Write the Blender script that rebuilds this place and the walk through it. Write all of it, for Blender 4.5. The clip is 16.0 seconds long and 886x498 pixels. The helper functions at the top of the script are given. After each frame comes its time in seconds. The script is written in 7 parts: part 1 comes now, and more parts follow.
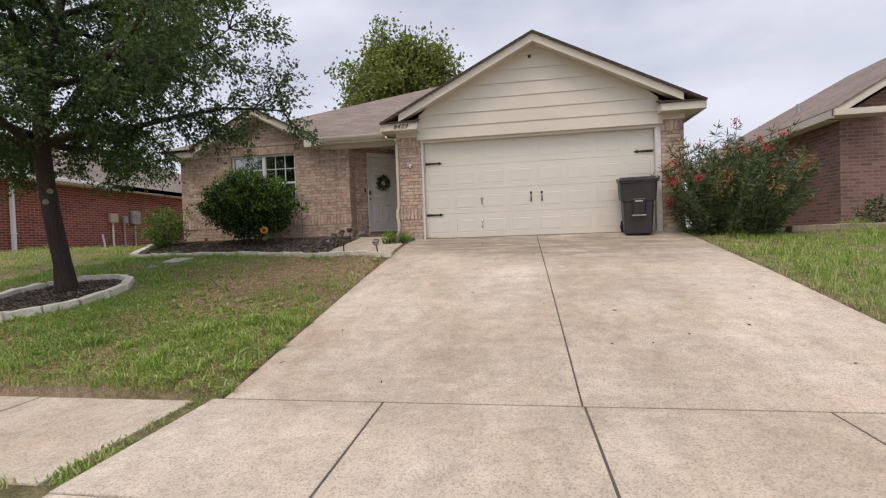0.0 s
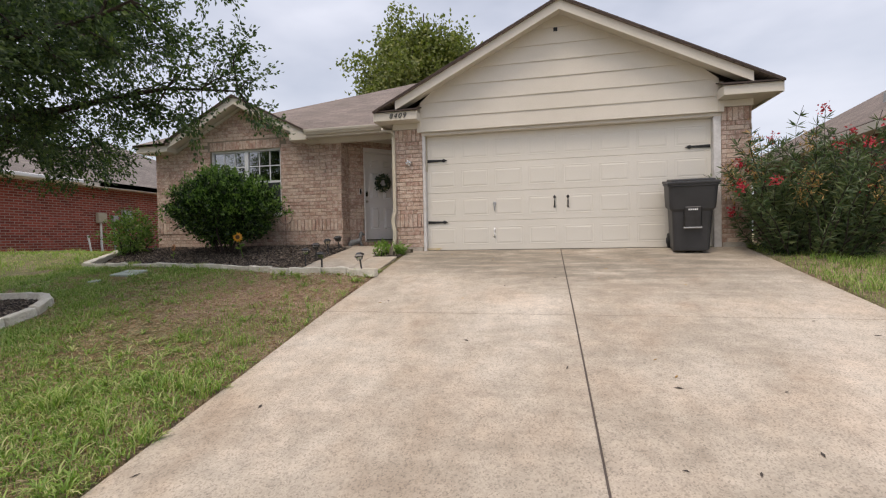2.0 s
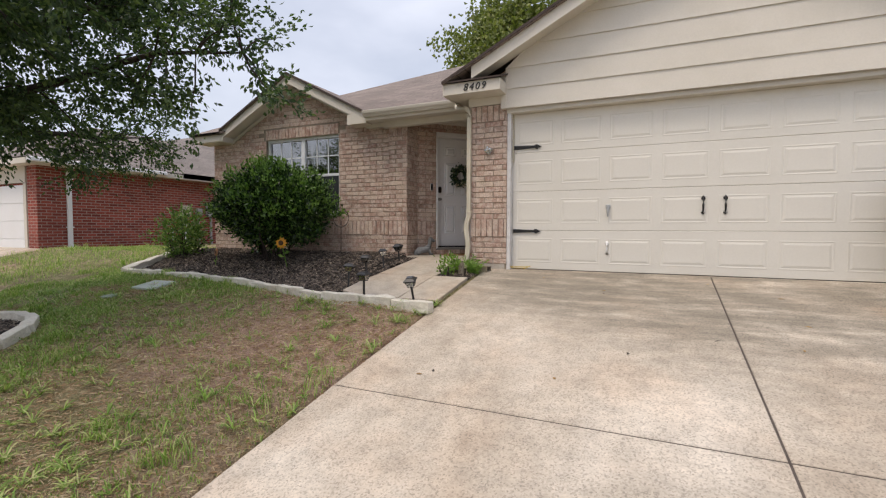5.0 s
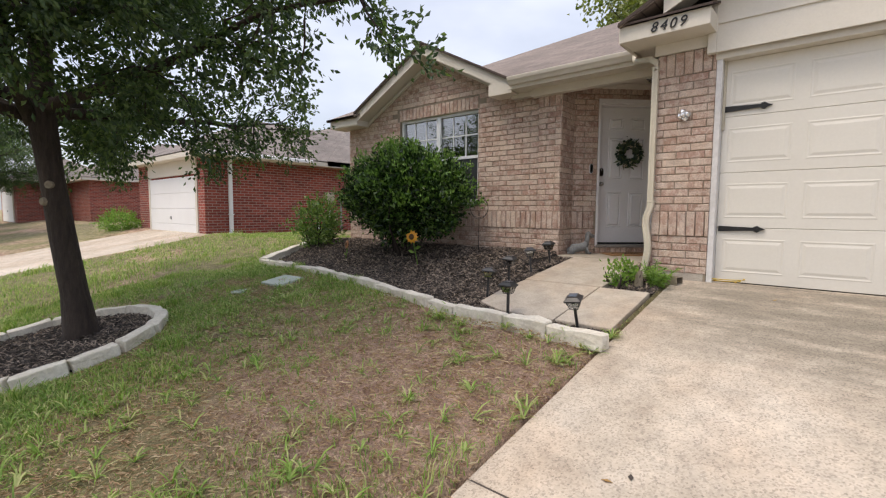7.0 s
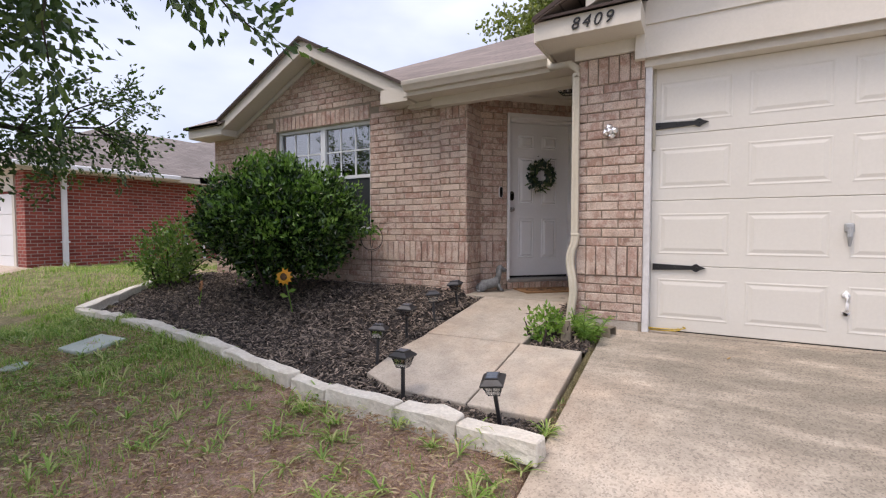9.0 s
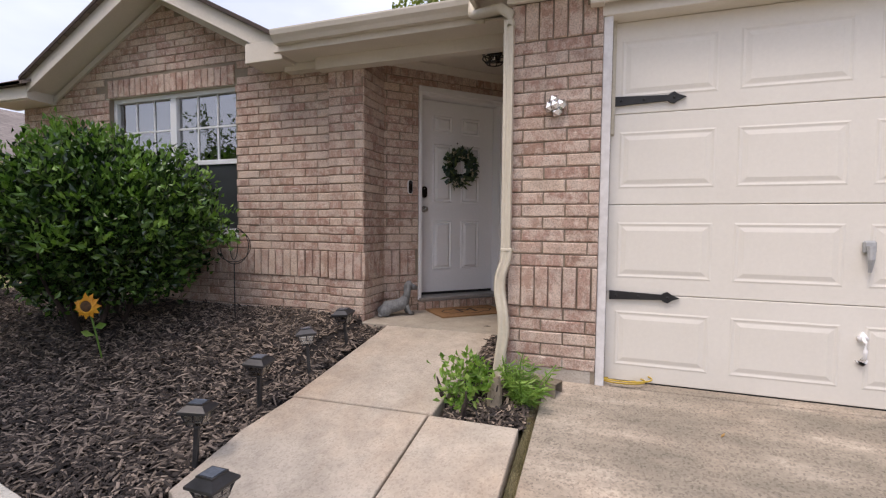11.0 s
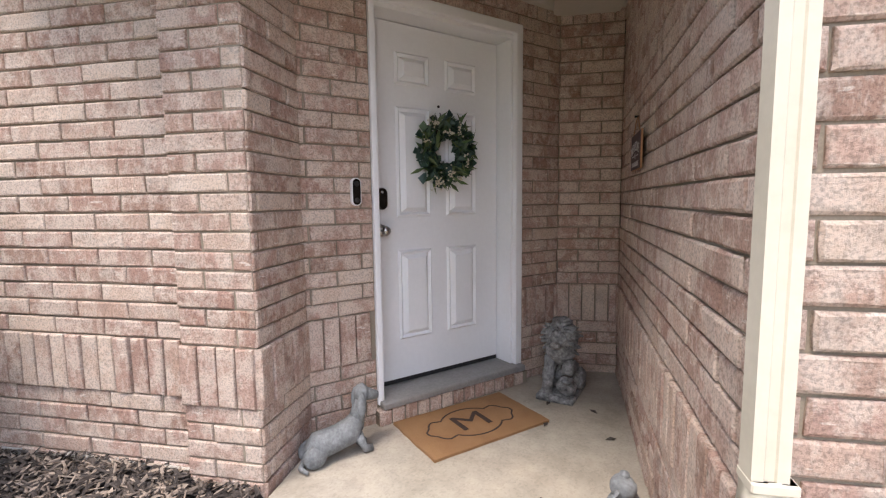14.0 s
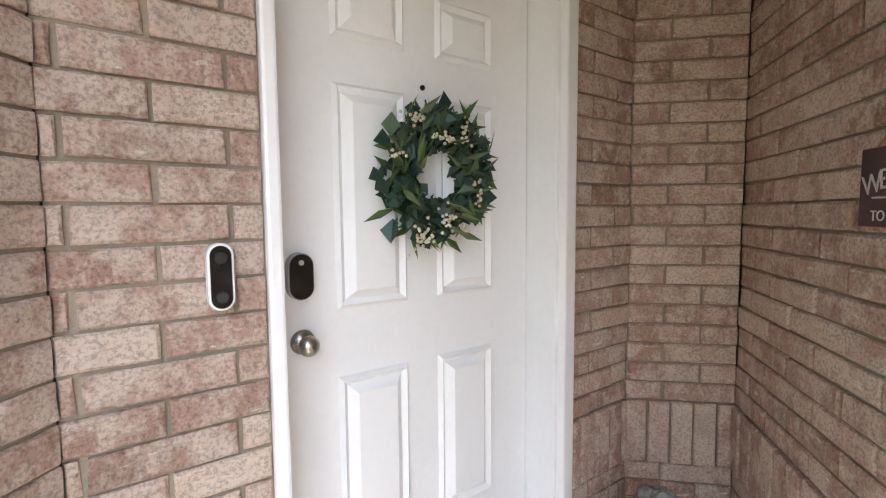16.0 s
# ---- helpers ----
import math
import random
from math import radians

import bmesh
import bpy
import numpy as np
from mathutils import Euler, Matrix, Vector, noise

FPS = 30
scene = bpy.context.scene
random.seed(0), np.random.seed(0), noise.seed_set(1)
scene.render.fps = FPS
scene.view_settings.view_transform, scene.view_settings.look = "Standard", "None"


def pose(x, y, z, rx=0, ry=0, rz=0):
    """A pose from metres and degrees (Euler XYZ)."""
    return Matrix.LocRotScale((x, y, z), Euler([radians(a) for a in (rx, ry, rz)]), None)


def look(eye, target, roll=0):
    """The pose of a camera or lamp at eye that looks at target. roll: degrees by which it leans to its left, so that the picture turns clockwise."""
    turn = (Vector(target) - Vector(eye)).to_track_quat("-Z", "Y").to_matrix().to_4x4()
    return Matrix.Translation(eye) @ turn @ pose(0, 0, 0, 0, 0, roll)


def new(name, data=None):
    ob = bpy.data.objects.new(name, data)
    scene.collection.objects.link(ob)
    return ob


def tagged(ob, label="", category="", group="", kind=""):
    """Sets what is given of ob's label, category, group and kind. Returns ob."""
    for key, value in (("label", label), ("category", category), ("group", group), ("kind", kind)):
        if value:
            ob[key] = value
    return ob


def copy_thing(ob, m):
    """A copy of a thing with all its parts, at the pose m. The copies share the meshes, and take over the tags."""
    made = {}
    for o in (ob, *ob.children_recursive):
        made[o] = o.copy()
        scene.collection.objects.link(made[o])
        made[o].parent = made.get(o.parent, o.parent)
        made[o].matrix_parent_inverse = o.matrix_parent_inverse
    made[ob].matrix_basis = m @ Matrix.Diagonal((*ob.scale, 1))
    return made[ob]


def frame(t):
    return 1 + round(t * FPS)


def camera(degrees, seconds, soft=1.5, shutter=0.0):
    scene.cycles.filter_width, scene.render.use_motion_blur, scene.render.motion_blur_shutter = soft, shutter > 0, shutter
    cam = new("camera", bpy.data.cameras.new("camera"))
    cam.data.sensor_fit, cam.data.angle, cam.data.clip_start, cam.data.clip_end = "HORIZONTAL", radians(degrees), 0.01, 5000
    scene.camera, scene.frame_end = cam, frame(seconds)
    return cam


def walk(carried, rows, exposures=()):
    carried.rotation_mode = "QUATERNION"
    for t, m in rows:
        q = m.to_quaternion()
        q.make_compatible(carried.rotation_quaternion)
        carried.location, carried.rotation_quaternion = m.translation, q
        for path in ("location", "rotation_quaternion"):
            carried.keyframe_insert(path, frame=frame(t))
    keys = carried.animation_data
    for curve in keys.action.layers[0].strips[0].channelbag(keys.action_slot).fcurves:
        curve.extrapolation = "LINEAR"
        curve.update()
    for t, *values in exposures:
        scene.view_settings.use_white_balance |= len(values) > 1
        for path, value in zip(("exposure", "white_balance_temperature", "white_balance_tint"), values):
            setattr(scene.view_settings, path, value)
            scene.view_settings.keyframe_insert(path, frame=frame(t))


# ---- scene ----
cam = camera(87.5, 16.0, soft=1.2)
PATH = [
    (0, (0.019, -0.031, 1.179), (-0.299, 1.943, 1.137), -2.0),
    (0.5, (0.029, 0.453, 1.204), (-0.318, 2.423, 1.161), -1.8),
    (1, (0.07, 0.951, 1.246), (-0.306, 2.915, 1.205), -1.5),
    (1.5, (0.144, 1.388, 1.358), (-0.252, 3.347, 1.318), -1.3),
    (2, (0.134, 1.836, 1.42), (-0.288, 3.79, 1.378), -1.1),
    (2.5, (0.142, 2.253, 1.464), (-0.318, 4.199, 1.419), -0.9),
    (3, (0.144, 2.695, 1.546), (-0.37, 4.627, 1.5), -0.7),
    (5.5, (-0.398, 4.44, 1.812), (-1.346, 6.197, 1.702), 0.3),
    (6, (-0.576, 4.761, 1.837), (-1.675, 6.427, 1.703), 0.4),
    (6.5, (-0.772, 4.98, 1.878), (-2.002, 6.55, 1.727), 0.5),
    (7, (-1.094, 5.221, 1.901), (-2.395, 6.731, 1.742), 0.4),
    (7.5, (-1.266, 5.497, 1.906), (-2.562, 7.012, 1.751), 0.4),
    (8, (-1.36, 5.81, 1.99), (-2.583, 7.386, 1.86), 0.4),
    (8.5, (-1.532, 6.068, 2.006), (-2.639, 7.731, 1.901), 0.1),
    (9, (-1.698, 6.328, 2.067), (-2.673, 8.072, 1.986), 0.0),
    (9.5, (-1.755, 6.643, 2.081), (-2.598, 8.455, 2.005), -0.2),
    (10, (-1.828, 6.931, 2.119), (-2.568, 8.787, 2.042), -0.4),
    (12.5, (-2.488, 8.787, 2.378), (-3.122, 10.678, 2.231), 0.6),
    (13, (-2.615, 9.132, 2.475), (-3.218, 11.032, 2.32), 0.3),
    (13.5, (-2.891, 9.4, 2.495), (-3.412, 11.323, 2.317), -0.2),
    (14, (-3.081, 9.708, 2.512), (-3.474, 11.658, 2.303), -0.7),
    (14.5, (-3.222, 10.082, 2.584), (-3.447, 12.058, 2.372), -1.2),
    (15, (-3.331, 10.436, 2.59), (-3.402, 12.426, 2.405), -1.3),
    (15.5, (-3.362, 10.759, 2.626), (-3.456, 12.753, 2.507), -1.4),
    (16, (-3.364, 11.073, 2.689), (-3.691, 13.039, 2.532), -0.5),
]
EXPOSURES = [(0.0, 0.0, 7200, 14), (5.5, 0.15, 7000, 13), (7.0, 0.32, 7000, 13), (9.0, 0.38, 6650, 18), (10.0, 0.3, 6900, 20), (12.5, 0.78, 6450, 17), (13.5, 1.2, 6450, 17), (14.5, 1.9, 6350, 11), (16.0, 2.6, 6450, 9)]
walk(cam, [(t, look(eye, target, roll)) for t, eye, target, roll in PATH], EXPOSURES)

# ---- world, sun ----
world = bpy.data.worlds.new("world")
scene.world = world
world.use_nodes = True
wn, wl = world.node_tree.nodes, world.node_tree.links
sky = wn.new("ShaderNodeTexSky")
sky.sky_type, sky.sun_disc = "NISHITA", False
SUN_EL, SUN_AZ = 64.0, 203.0
sky.sun_elevation, sky.sun_rotation = radians(SUN_EL), radians(SUN_AZ)
sky.air_density, sky.dust_density, sky.ozone_density = 1.0, 2.5, 1.5
wtc = wn.new("ShaderNodeTexCoord")
wmap = wn.new("ShaderNodeMapping")
wmap.inputs["Scale"].default_value = (1.0, 1.0, 2.6)
cloud = wn.new("ShaderNodeTexNoise")
cloud.inputs["Scale"].default_value, cloud.inputs["Detail"].default_value = 1.7, 5.0
cramp = wn.new("ShaderNodeValToRGB")
cramp.color_ramp.elements[0].position, cramp.color_ramp.elements[1].position = 0.3, 0.75
cramp.color_ramp.elements[0].color, cramp.color_ramp.elements[1].color = (0.22, 0.22, 0.22, 1), (0.80, 0.80, 0.80, 1)
cmix = wn.new("ShaderNodeMixRGB")
cmix.inputs["Color2"].default_value = (7.8, 8.5, 10.0, 1)
wl.new(wtc.outputs["Generated"], wmap.inputs["Vector"])
wl.new(wmap.outputs["Vector"], cloud.inputs["Vector"])
wl.new(cloud.outputs["Fac"], cramp.inputs["Fac"])
wl.new(cramp.outputs["Color"], cmix.inputs["Fac"])
wl.new(sky.outputs["Color"], cmix.inputs["Color1"])
# an overcast dome is brighter towards the zenith
wsep = wn.new("ShaderNodeSeparateXYZ")
wl.new(wtc.outputs["Generated"], wsep.inputs["Vector"])
wgrad = wn.new("ShaderNodeValToRGB")
ge = wgrad.color_ramp.elements
ge.new(0.5)
for k, (p, c) in enumerate(((0.0, 0.52), (0.45, 0.6), (0.95, 1.0))):
    ge[k].position, ge[k].color = p, (c, c, c, 1)
wl.new(wsep.outputs["Z"], wgrad.inputs["Fac"])
wmul = wn.new("ShaderNodeMixRGB")
wmul.blend_type = "MULTIPLY"
wmul.inputs["Fac"].default_value = 1.0
wl.new(cmix.outputs["Color"], wmul.inputs["Color1"])
wl.new(wgrad.outputs["Color"], wmul.inputs["Color2"])
wl.new(wmul.outputs["Color"], wn["Background"].inputs["Color"])
wn["Background"].inputs["Strength"].default_value = 0.215

sun = new("sun", bpy.data.lights.new("sun", "SUN"))
sun.data.energy, sun.data.angle, sun.data.color = 1.4, radians(20), (1.0, 0.92, 0.80)
sa, se = radians(SUN_AZ), radians(SUN_EL)
sun.matrix_world = look((0, 0, 30), (-math.sin(sa) * math.cos(se), -math.cos(sa) * math.cos(se), 30 - math.sin(se)))


# ---- materials ----
def node_mat(name):
    m = bpy.data.materials.new(name)
    m.use_nodes = True
    n, l = m.node_tree.nodes, m.node_tree.links
    return m, n, l, n["Principled BSDF"]


def noise_node(n, l, vec, scale, detail=4.0, rough=0.6):
    t = n.new("ShaderNodeTexNoise")
    t.inputs["Scale"].default_value, t.inputs["Detail"].default_value, t.inputs["Roughness"].default_value = scale, detail, rough
    l.new(vec, t.inputs["Vector"])
    return t.outputs["Fac"]


def ramp_node(n, l, fac, stops):
    r = n.new("ShaderNodeValToRGB")
    e = r.color_ramp.elements
    while len(e) < len(stops):
        e.new(0.5)
    for k, (p, c) in enumerate(stops):
        e[k].position = p
        e[k].color = (*c, 1) if len(c) == 3 else c
    l.new(fac, r.inputs["Fac"])
    return r.outputs["Color"]


def mix_node(n, l, a, b, fac, mode="MIX"):
    x = n.new("ShaderNodeMixRGB")
    x.blend_type = mode
    for sock, v in (("Color1", a), ("Color2", b), ("Fac", fac)):
        if isinstance(v, (int, float)):
            x.inputs[sock].default_value = v
        elif isinstance(v, tuple):
            x.inputs[sock].default_value = (*v, 1)
        else:
            l.new(v, x.inputs[sock])
    return x.outputs["Color"]


def bump_node(n, l, height, strength, dist, p):
    b = n.new("ShaderNodeBump")
    b.inputs["Strength"].default_value, b.inputs["Distance"].default_value = strength, dist
    l.new(height, b.inputs["Height"])
    l.new(b.outputs["Normal"], p.inputs["Normal"])


def grey(v):
    return (v, v, v)


def surface(name, c1, c2, big=1.5, fine=60.0, rough=0.6, bump=0.15, dist=0.004, metal=0.0, spots=0.25, stretch=(1, 1, 1), spec=0.5):
    """A painted or mineral surface: slow change between two colours, fine grain, soft relief."""
    m, n, l, p = node_mat(name)
    tc = n.new("ShaderNodeTexCoord")
    mp = n.new("ShaderNodeMapping")
    mp.inputs["Scale"].default_value = stretch
    l.new(tc.outputs["Object"], mp.inputs["Vector"])
    v = mp.outputs["Vector"]
    a = noise_node(n, l, v, big, 5)
    b = noise_node(n, l, v, fine, 3)
    col = ramp_node(n, l, a, [(0.3, c1), (0.7, c2)])
    dark = ramp_node(n, l, b, [(0.25, grey(1 - spots)), (0.75, grey(1.0))])
    l.new(mix_node(n, l, col, dark, 1.0, "MULTIPLY"), p.inputs["Base Color"])
    l.new(ramp_node(n, l, a, [(0.2, grey(max(rough - 0.08, 0.03))), (0.8, grey(min(rough + 0.08, 1)))]), p.inputs["Roughness"])
    p.inputs["Metallic"].default_value = metal
    p.inputs["Specular IOR Level"].default_value = spec
    if bump:
        bump_node(n, l, b, bump, dist, p)
    return m


def brick_mat(name, single, tones, pale):
    """Tumbled, whitish-smeared bricks, each of its own tone."""
    m, n, l, p = node_mat(name)
    tc = n.new("ShaderNodeTexCoord")
    if single:
        rnd = n.new("ShaderNodeObjectInfo").outputs["Random"]
    else:
        rnd = n.new("ShaderNodeNewGeometry").outputs["Random Per Island"]
    sc = n.new("ShaderNodeVectorMath")
    sc.operation = "SCALE"
    sc.inputs[0].default_value = (37.0, 91.0, 53.0)
    l.new(rnd, sc.inputs["Scale"])
    ad = n.new("ShaderNodeVectorMath")
    l.new(tc.outputs["Object"], ad.inputs[0])
    l.new(sc.outputs[0], ad.inputs[1])
    v = ad.outputs[0]
    step = 1.0 / len(tones)
    base = ramp_node(n, l, rnd, [(k * step, c) for k, c in enumerate(tones)])
    drag = n.new("ShaderNodeMapping")
    drag.inputs["Scale"].default_value = (1.0, 1.0, 0.38)
    l.new(v, drag.inputs["Vector"])
    cloud_ = noise_node(n, l, v, 8, 7, 0.72)
    streak = noise_node(n, l, drag.outputs["Vector"], 30, 6, 0.7)
    smear = mix_node(n, l, ramp_node(n, l, cloud_, [(0.46, grey(0.0)), (0.57, grey(0.7))]), ramp_node(n, l, streak, [(0.50, grey(0.0)), (0.60, grey(0.5))]), 1.0, "SCREEN")
    col = mix_node(n, l, base, pale, smear)
    # chalky scrape marks where the clay was dragged
    scrape = n.new("ShaderNodeMapping")
    scrape.inputs["Scale"].default_value = (0.6, 0.6, 2.4)
    scrape.inputs["Rotation"].default_value = (0.3, 0.3, 0.0)
    l.new(v, scrape.inputs["Vector"])
    chalk = ramp_node(n, l, noise_node(n, l, scrape.outputs["Vector"], 21, 3, 0.55), [(0.66, grey(0.0)), (0.71, grey(0.8))])
    col = mix_node(n, l, col, (0.74, 0.65, 0.56), chalk)
    burnt = ramp_node(n, l, noise_node(n, l, v, 5.5, 4, 0.6), [(0.30, grey(0.78)), (0.46, grey(1.0))])
    col = mix_node(n, l, col, burnt, 1.0, "MULTIPLY")
    grain = noise_node(n, l, v, 120, 4, 0.7)
    col = mix_node(n, l, col, ramp_node(n, l, grain, [(0.38, grey(0.66)), (0.54, grey(1.08))]), 1.0, "MULTIPLY")
    pits = ramp_node(n, l, noise_node(n, l, v, 38, 3, 0.5), [(0.22, grey(0.5)), (0.28, grey(1.0))])
    col = mix_node(n, l, col, pits, 1.0, "MULTIPLY")
    l.new(col, p.inputs["Base Color"])
    p.inputs["Roughness"].default_value = 0.88
    rel = noise_node(n, l, v, 46, 8, 0.8)
    bump_node(n, l, rel, 1.0, 0.010, p)
    return m


def far_brick_mat(name, c1, c2, mortar):
    m, n, l, p = node_mat(name)
    tc = n.new("ShaderNodeTexCoord")
    b = n.new("ShaderNodeTexBrick")
    b.inputs["Scale"].default_value = 1.0
    b.inputs["Brick Width"].default_value, b.inputs["Row Height"].default_value = 0.24, 0.079
    b.inputs["Mortar Size"].default_value = 0.009
    b.inputs["Color1"].default_value, b.inputs["Color2"].default_value, b.inputs["Mortar"].default_value = (*c1, 1), (*c2, 1), (*mortar, 1)
    l.new(tc.outputs["UV"], b.inputs["Vector"])
    a = noise_node(n, l, tc.outputs["UV"], 0.7, 5)
    col = mix_node(n, l, b.outputs["Color"], ramp_node(n, l, a, [(0.3, grey(0.75)), (0.7, grey(1.1))]), 1.0, "MULTIPLY")
    l.new(col, p.inputs["Base Color"])
    p.inputs["Roughness"].default_value = 0.85
    inv = n.new("ShaderNodeInvert")
    l.new(b.outputs["Fac"], inv.inputs["Color"])
    bump_node(n, l, inv.outputs["Color"], 0.6, 0.01, p)
    return m


def shingle_mat(name, c1, c2, edge):
    m, n, l, p = node_mat(name)
    tc = n.new("ShaderNodeTexCoord")
    b = n.new("ShaderNodeTexBrick")
    b.inputs["Brick Width"].default_value, b.inputs["Row Height"].default_value = 0.31, 0.14
    b.inputs["Scale"].default_value, b.inputs["Mortar Size"].default_value = 1.0, 0.007
    b.inputs["Color1"].default_value, b.inputs["Color2"].default_value, b.inputs["Mortar"].default_value = (*c1, 1), (*c2, 1), (*edge, 1)
    l.new(tc.outputs["UV"], b.inputs["Vector"])
    a = noise_node(n, l, tc.outputs["UV"], 0.9, 5)
    g = noise_node(n, l, tc.outputs["UV"], 120, 2)
    col = mix_node(n, l, b.outputs["Color"], ramp_node(n, l, a, [(0.3, grey(0.8)), (0.7, grey(1.12))]), 1.0, "MULTIPLY")
    col = mix_node(n, l, col, ramp_node(n, l, g, [(0.3, grey(0.75)), (0.7, grey(1.1))]), 1.0, "MULTIPLY")
    l.new(col, p.inputs["Base Color"])
    p.inputs["Roughness"].default_value = 0.92
    inv = n.new("ShaderNodeInvert")
    l.new(b.outputs["Fac"], inv.inputs["Color"])
    bump_node(n, l, inv.outputs["Color"], 0.7, 0.012, p)
    return m


def leaf_mat(name, c1, c2, c3, gloss=0.45, through_light=0.3):
    m, n, l, p = node_mat(name)
    rnd = n.new("ShaderNodeNewGeometry").outputs["Random Per Island"]
    col = ramp_node(n, l, rnd, [(0.0, c1), (0.55, c2), (0.95, c3)])
    l.new(col, p.inputs["Base Color"])
    p.inputs["Roughness"].default_value = gloss
    tr = n.new("ShaderNodeBsdfTranslucent")
    l.new(mix_node(n, l, col, (1.0, 1.25, 0.55), 1.0, "MULTIPLY"), tr.inputs["Color"])
    mx = n.new("ShaderNodeMixShader")
    mx.inputs["Fac"].default_value = through_light
    l.new(p.outputs["BSDF"], mx.inputs[1])
    l.new(tr.outputs["BSDF"], mx.inputs[2])
    l.new(mx.outputs["Shader"], n["Material Output"].inputs["Surface"])
    return m


def concrete_mat(name, c1, c2, stain, speck=1.0, worn=()):
    """Weathered broom-finished concrete with exposed fine aggregate, pale streaks and dark stains."""
    m, n, l, p = node_mat(name)
    v = n.new("ShaderNodeNewGeometry").outputs["Position"]
    mp = n.new("ShaderNodeMapping")
    mp.inputs["Scale"].default_value = (1.0, 0.45, 1.0)
    mp.inputs["Rotation"].default_value = (0, 0, 0.35)
    l.new(v, mp.inputs["Vector"])
    big = noise_node(n, l, mp.outputs["Vector"], 0.9, 6, 0.62)
    mid = noise_node(n, l, v, 5.5, 6, 0.7)
    col = ramp_node(n, l, big, [(0.28, stain), (0.46, c1), (0.72, c2)])
    col = mix_node(n, l, col, ramp_node(n, l, mid, [(0.3, grey(0.76)), (0.65, grey(1.06))]), 1.0, "MULTIPLY")
    blush = ramp_node(n, l, noise_node(n, l, v, 1.3, 4, 0.6), [(0.45, grey(0.0)), (0.68, grey(0.55))])
    col = mix_node(n, l, col, mix_node(n, l, col, (1.04, 0.95, 0.89), 1.0, "MULTIPLY"), blush)
    for cx, cy, sx, sy, amount in worn:
        # grey tyre and oil grime, streaked across the slab
        wm = n.new("ShaderNodeMapping")
        wm.inputs["Location"].default_value, wm.inputs["Scale"].default_value = (-cx / sx, -cy / sy, 0), (1 / sx, 1 / sy, 0)
        l.new(v, wm.inputs["Vector"])
        gr = n.new("ShaderNodeTexGradient")
        gr.gradient_type = "SPHERICAL"
        l.new(wm.outputs["Vector"], gr.inputs["Vector"])
        st = n.new("ShaderNodeMapping")
        st.inputs["Scale"].default_value = (0.5, 1.7, 1.0)
        st.inputs["Rotation"].default_value = (0, 0, -0.12)
        l.new(v, st.inputs["Vector"])
        ragged = ramp_node(n, l, noise_node(n, l, st.outputs["Vector"], 2.6, 8, 0.68), [(0.34, grey(0.0)), (0.62, grey(1.0))])
        zone = mix_node(n, l, ramp_node(n, l, gr.outputs["Fac"], [(0.0, grey(0.0)), (0.35, grey(amount))]), ragged, 1.0, "MULTIPLY")
        col = mix_node(n, l, col, (0.20, 0.175, 0.135), zone)
    vor = n.new("ShaderNodeTexVoronoi")
    vor.inputs["Scale"].default_value = 105.0
    l.new(v, vor.inputs["Vector"])
    sp = ramp_node(n, l, vor.outputs["Color"], [(0.1, grey(1 - 0.34 * speck)), (0.42, grey(1.0)), (0.95, grey(1 + 0.14 * speck))])
    col = mix_node(n, l, col, sp, 1.0, "MULTIPLY")
    l.new(col, p.inputs["Base Color"])
    p.inputs["Roughness"].default_value = 0.86
    fine = noise_node(n, l, v, 140, 3)
    bump_node(n, l, fine, 0.35 * speck, 0.004, p)
    return m


def lawn_mat(name):
    m, n, l, p = node_mat(name)
    v = n.new("ShaderNodeNewGeometry").outputs["Position"]
    a = noise_node(n, l, v, 0.55, 6, 0.65)
    b = noise_node(n, l, v, 7, 5, 0.7)
    f = noise_node(n, l, v, 70, 4, 0.8)
    green = ramp_node(n, l, b, [(0.34, (0.17, 0.17, 0.06)), (0.64, (0.42, 0.37, 0.18))])
    soil = ramp_node(n, l, b, [(0.34, (0.36, 0.205, 0.145)), (0.64, (0.78, 0.54, 0.41))])
    worn = n.new("ShaderNodeTexGradient")
    worn.gradient_type = "SPHERICAL"
    wm = n.new("ShaderNodeMapping")
    wm.inputs["Location"].default_value, wm.inputs["Scale"].default_value = (1.95, -4.3, 0), (0.55, 0.55, 0.0)
    l.new(v, wm.inputs["Vector"])
    l.new(wm.outputs["Vector"], worn.inputs["Vector"])
    bare = mix_node(n, l, ramp_node(n, l, a, [(0.47, grey(0.08)), (0.64, grey(0.85))]), ramp_node(n, l, worn.outputs["Fac"], [(0.02, grey(0.0)), (0.35, grey(0.95))]), 1.0, "SCREEN")
    col = mix_node(n, l, green, soil, bare)
    col = mix_node(n, l, col, ramp_node(n, l, f, [(0.34, grey(0.45)), (0.62, grey(1.2))]), 1.0, "MULTIPLY")
    l.new(col, p.inputs["Base Color"])
    p.inputs["Roughness"].default_value = 0.95
    bump_node(n, l, f, 1.0, 0.05, p)
    return m


def glass_mat(name):
    m, n, l, p = node_mat(name)
    tr = n.new("ShaderNodeBsdfTransparent")
    tr.inputs["Color"].default_value = (0.86, 0.9, 0.89, 1)
    gl = n.new("ShaderNodeBsdfGlossy")
    gl.inputs["Roughness"].default_value = 0.02
    fr = n.new("ShaderNodeFresnel")
    fr.inputs["IOR"].default_value = 4.0
    mx = n.new("ShaderNodeMixShader")
    l.new(fr.outputs["Fac"], mx.inputs["Fac"])
    l.new(tr.outputs["BSDF"], mx.inputs[1])
    l.new(gl.outputs["BSDF"], mx.inputs[2])
    l.new(mx.outputs["Shader"], n["Material Output"].inputs["Surface"])
    return m


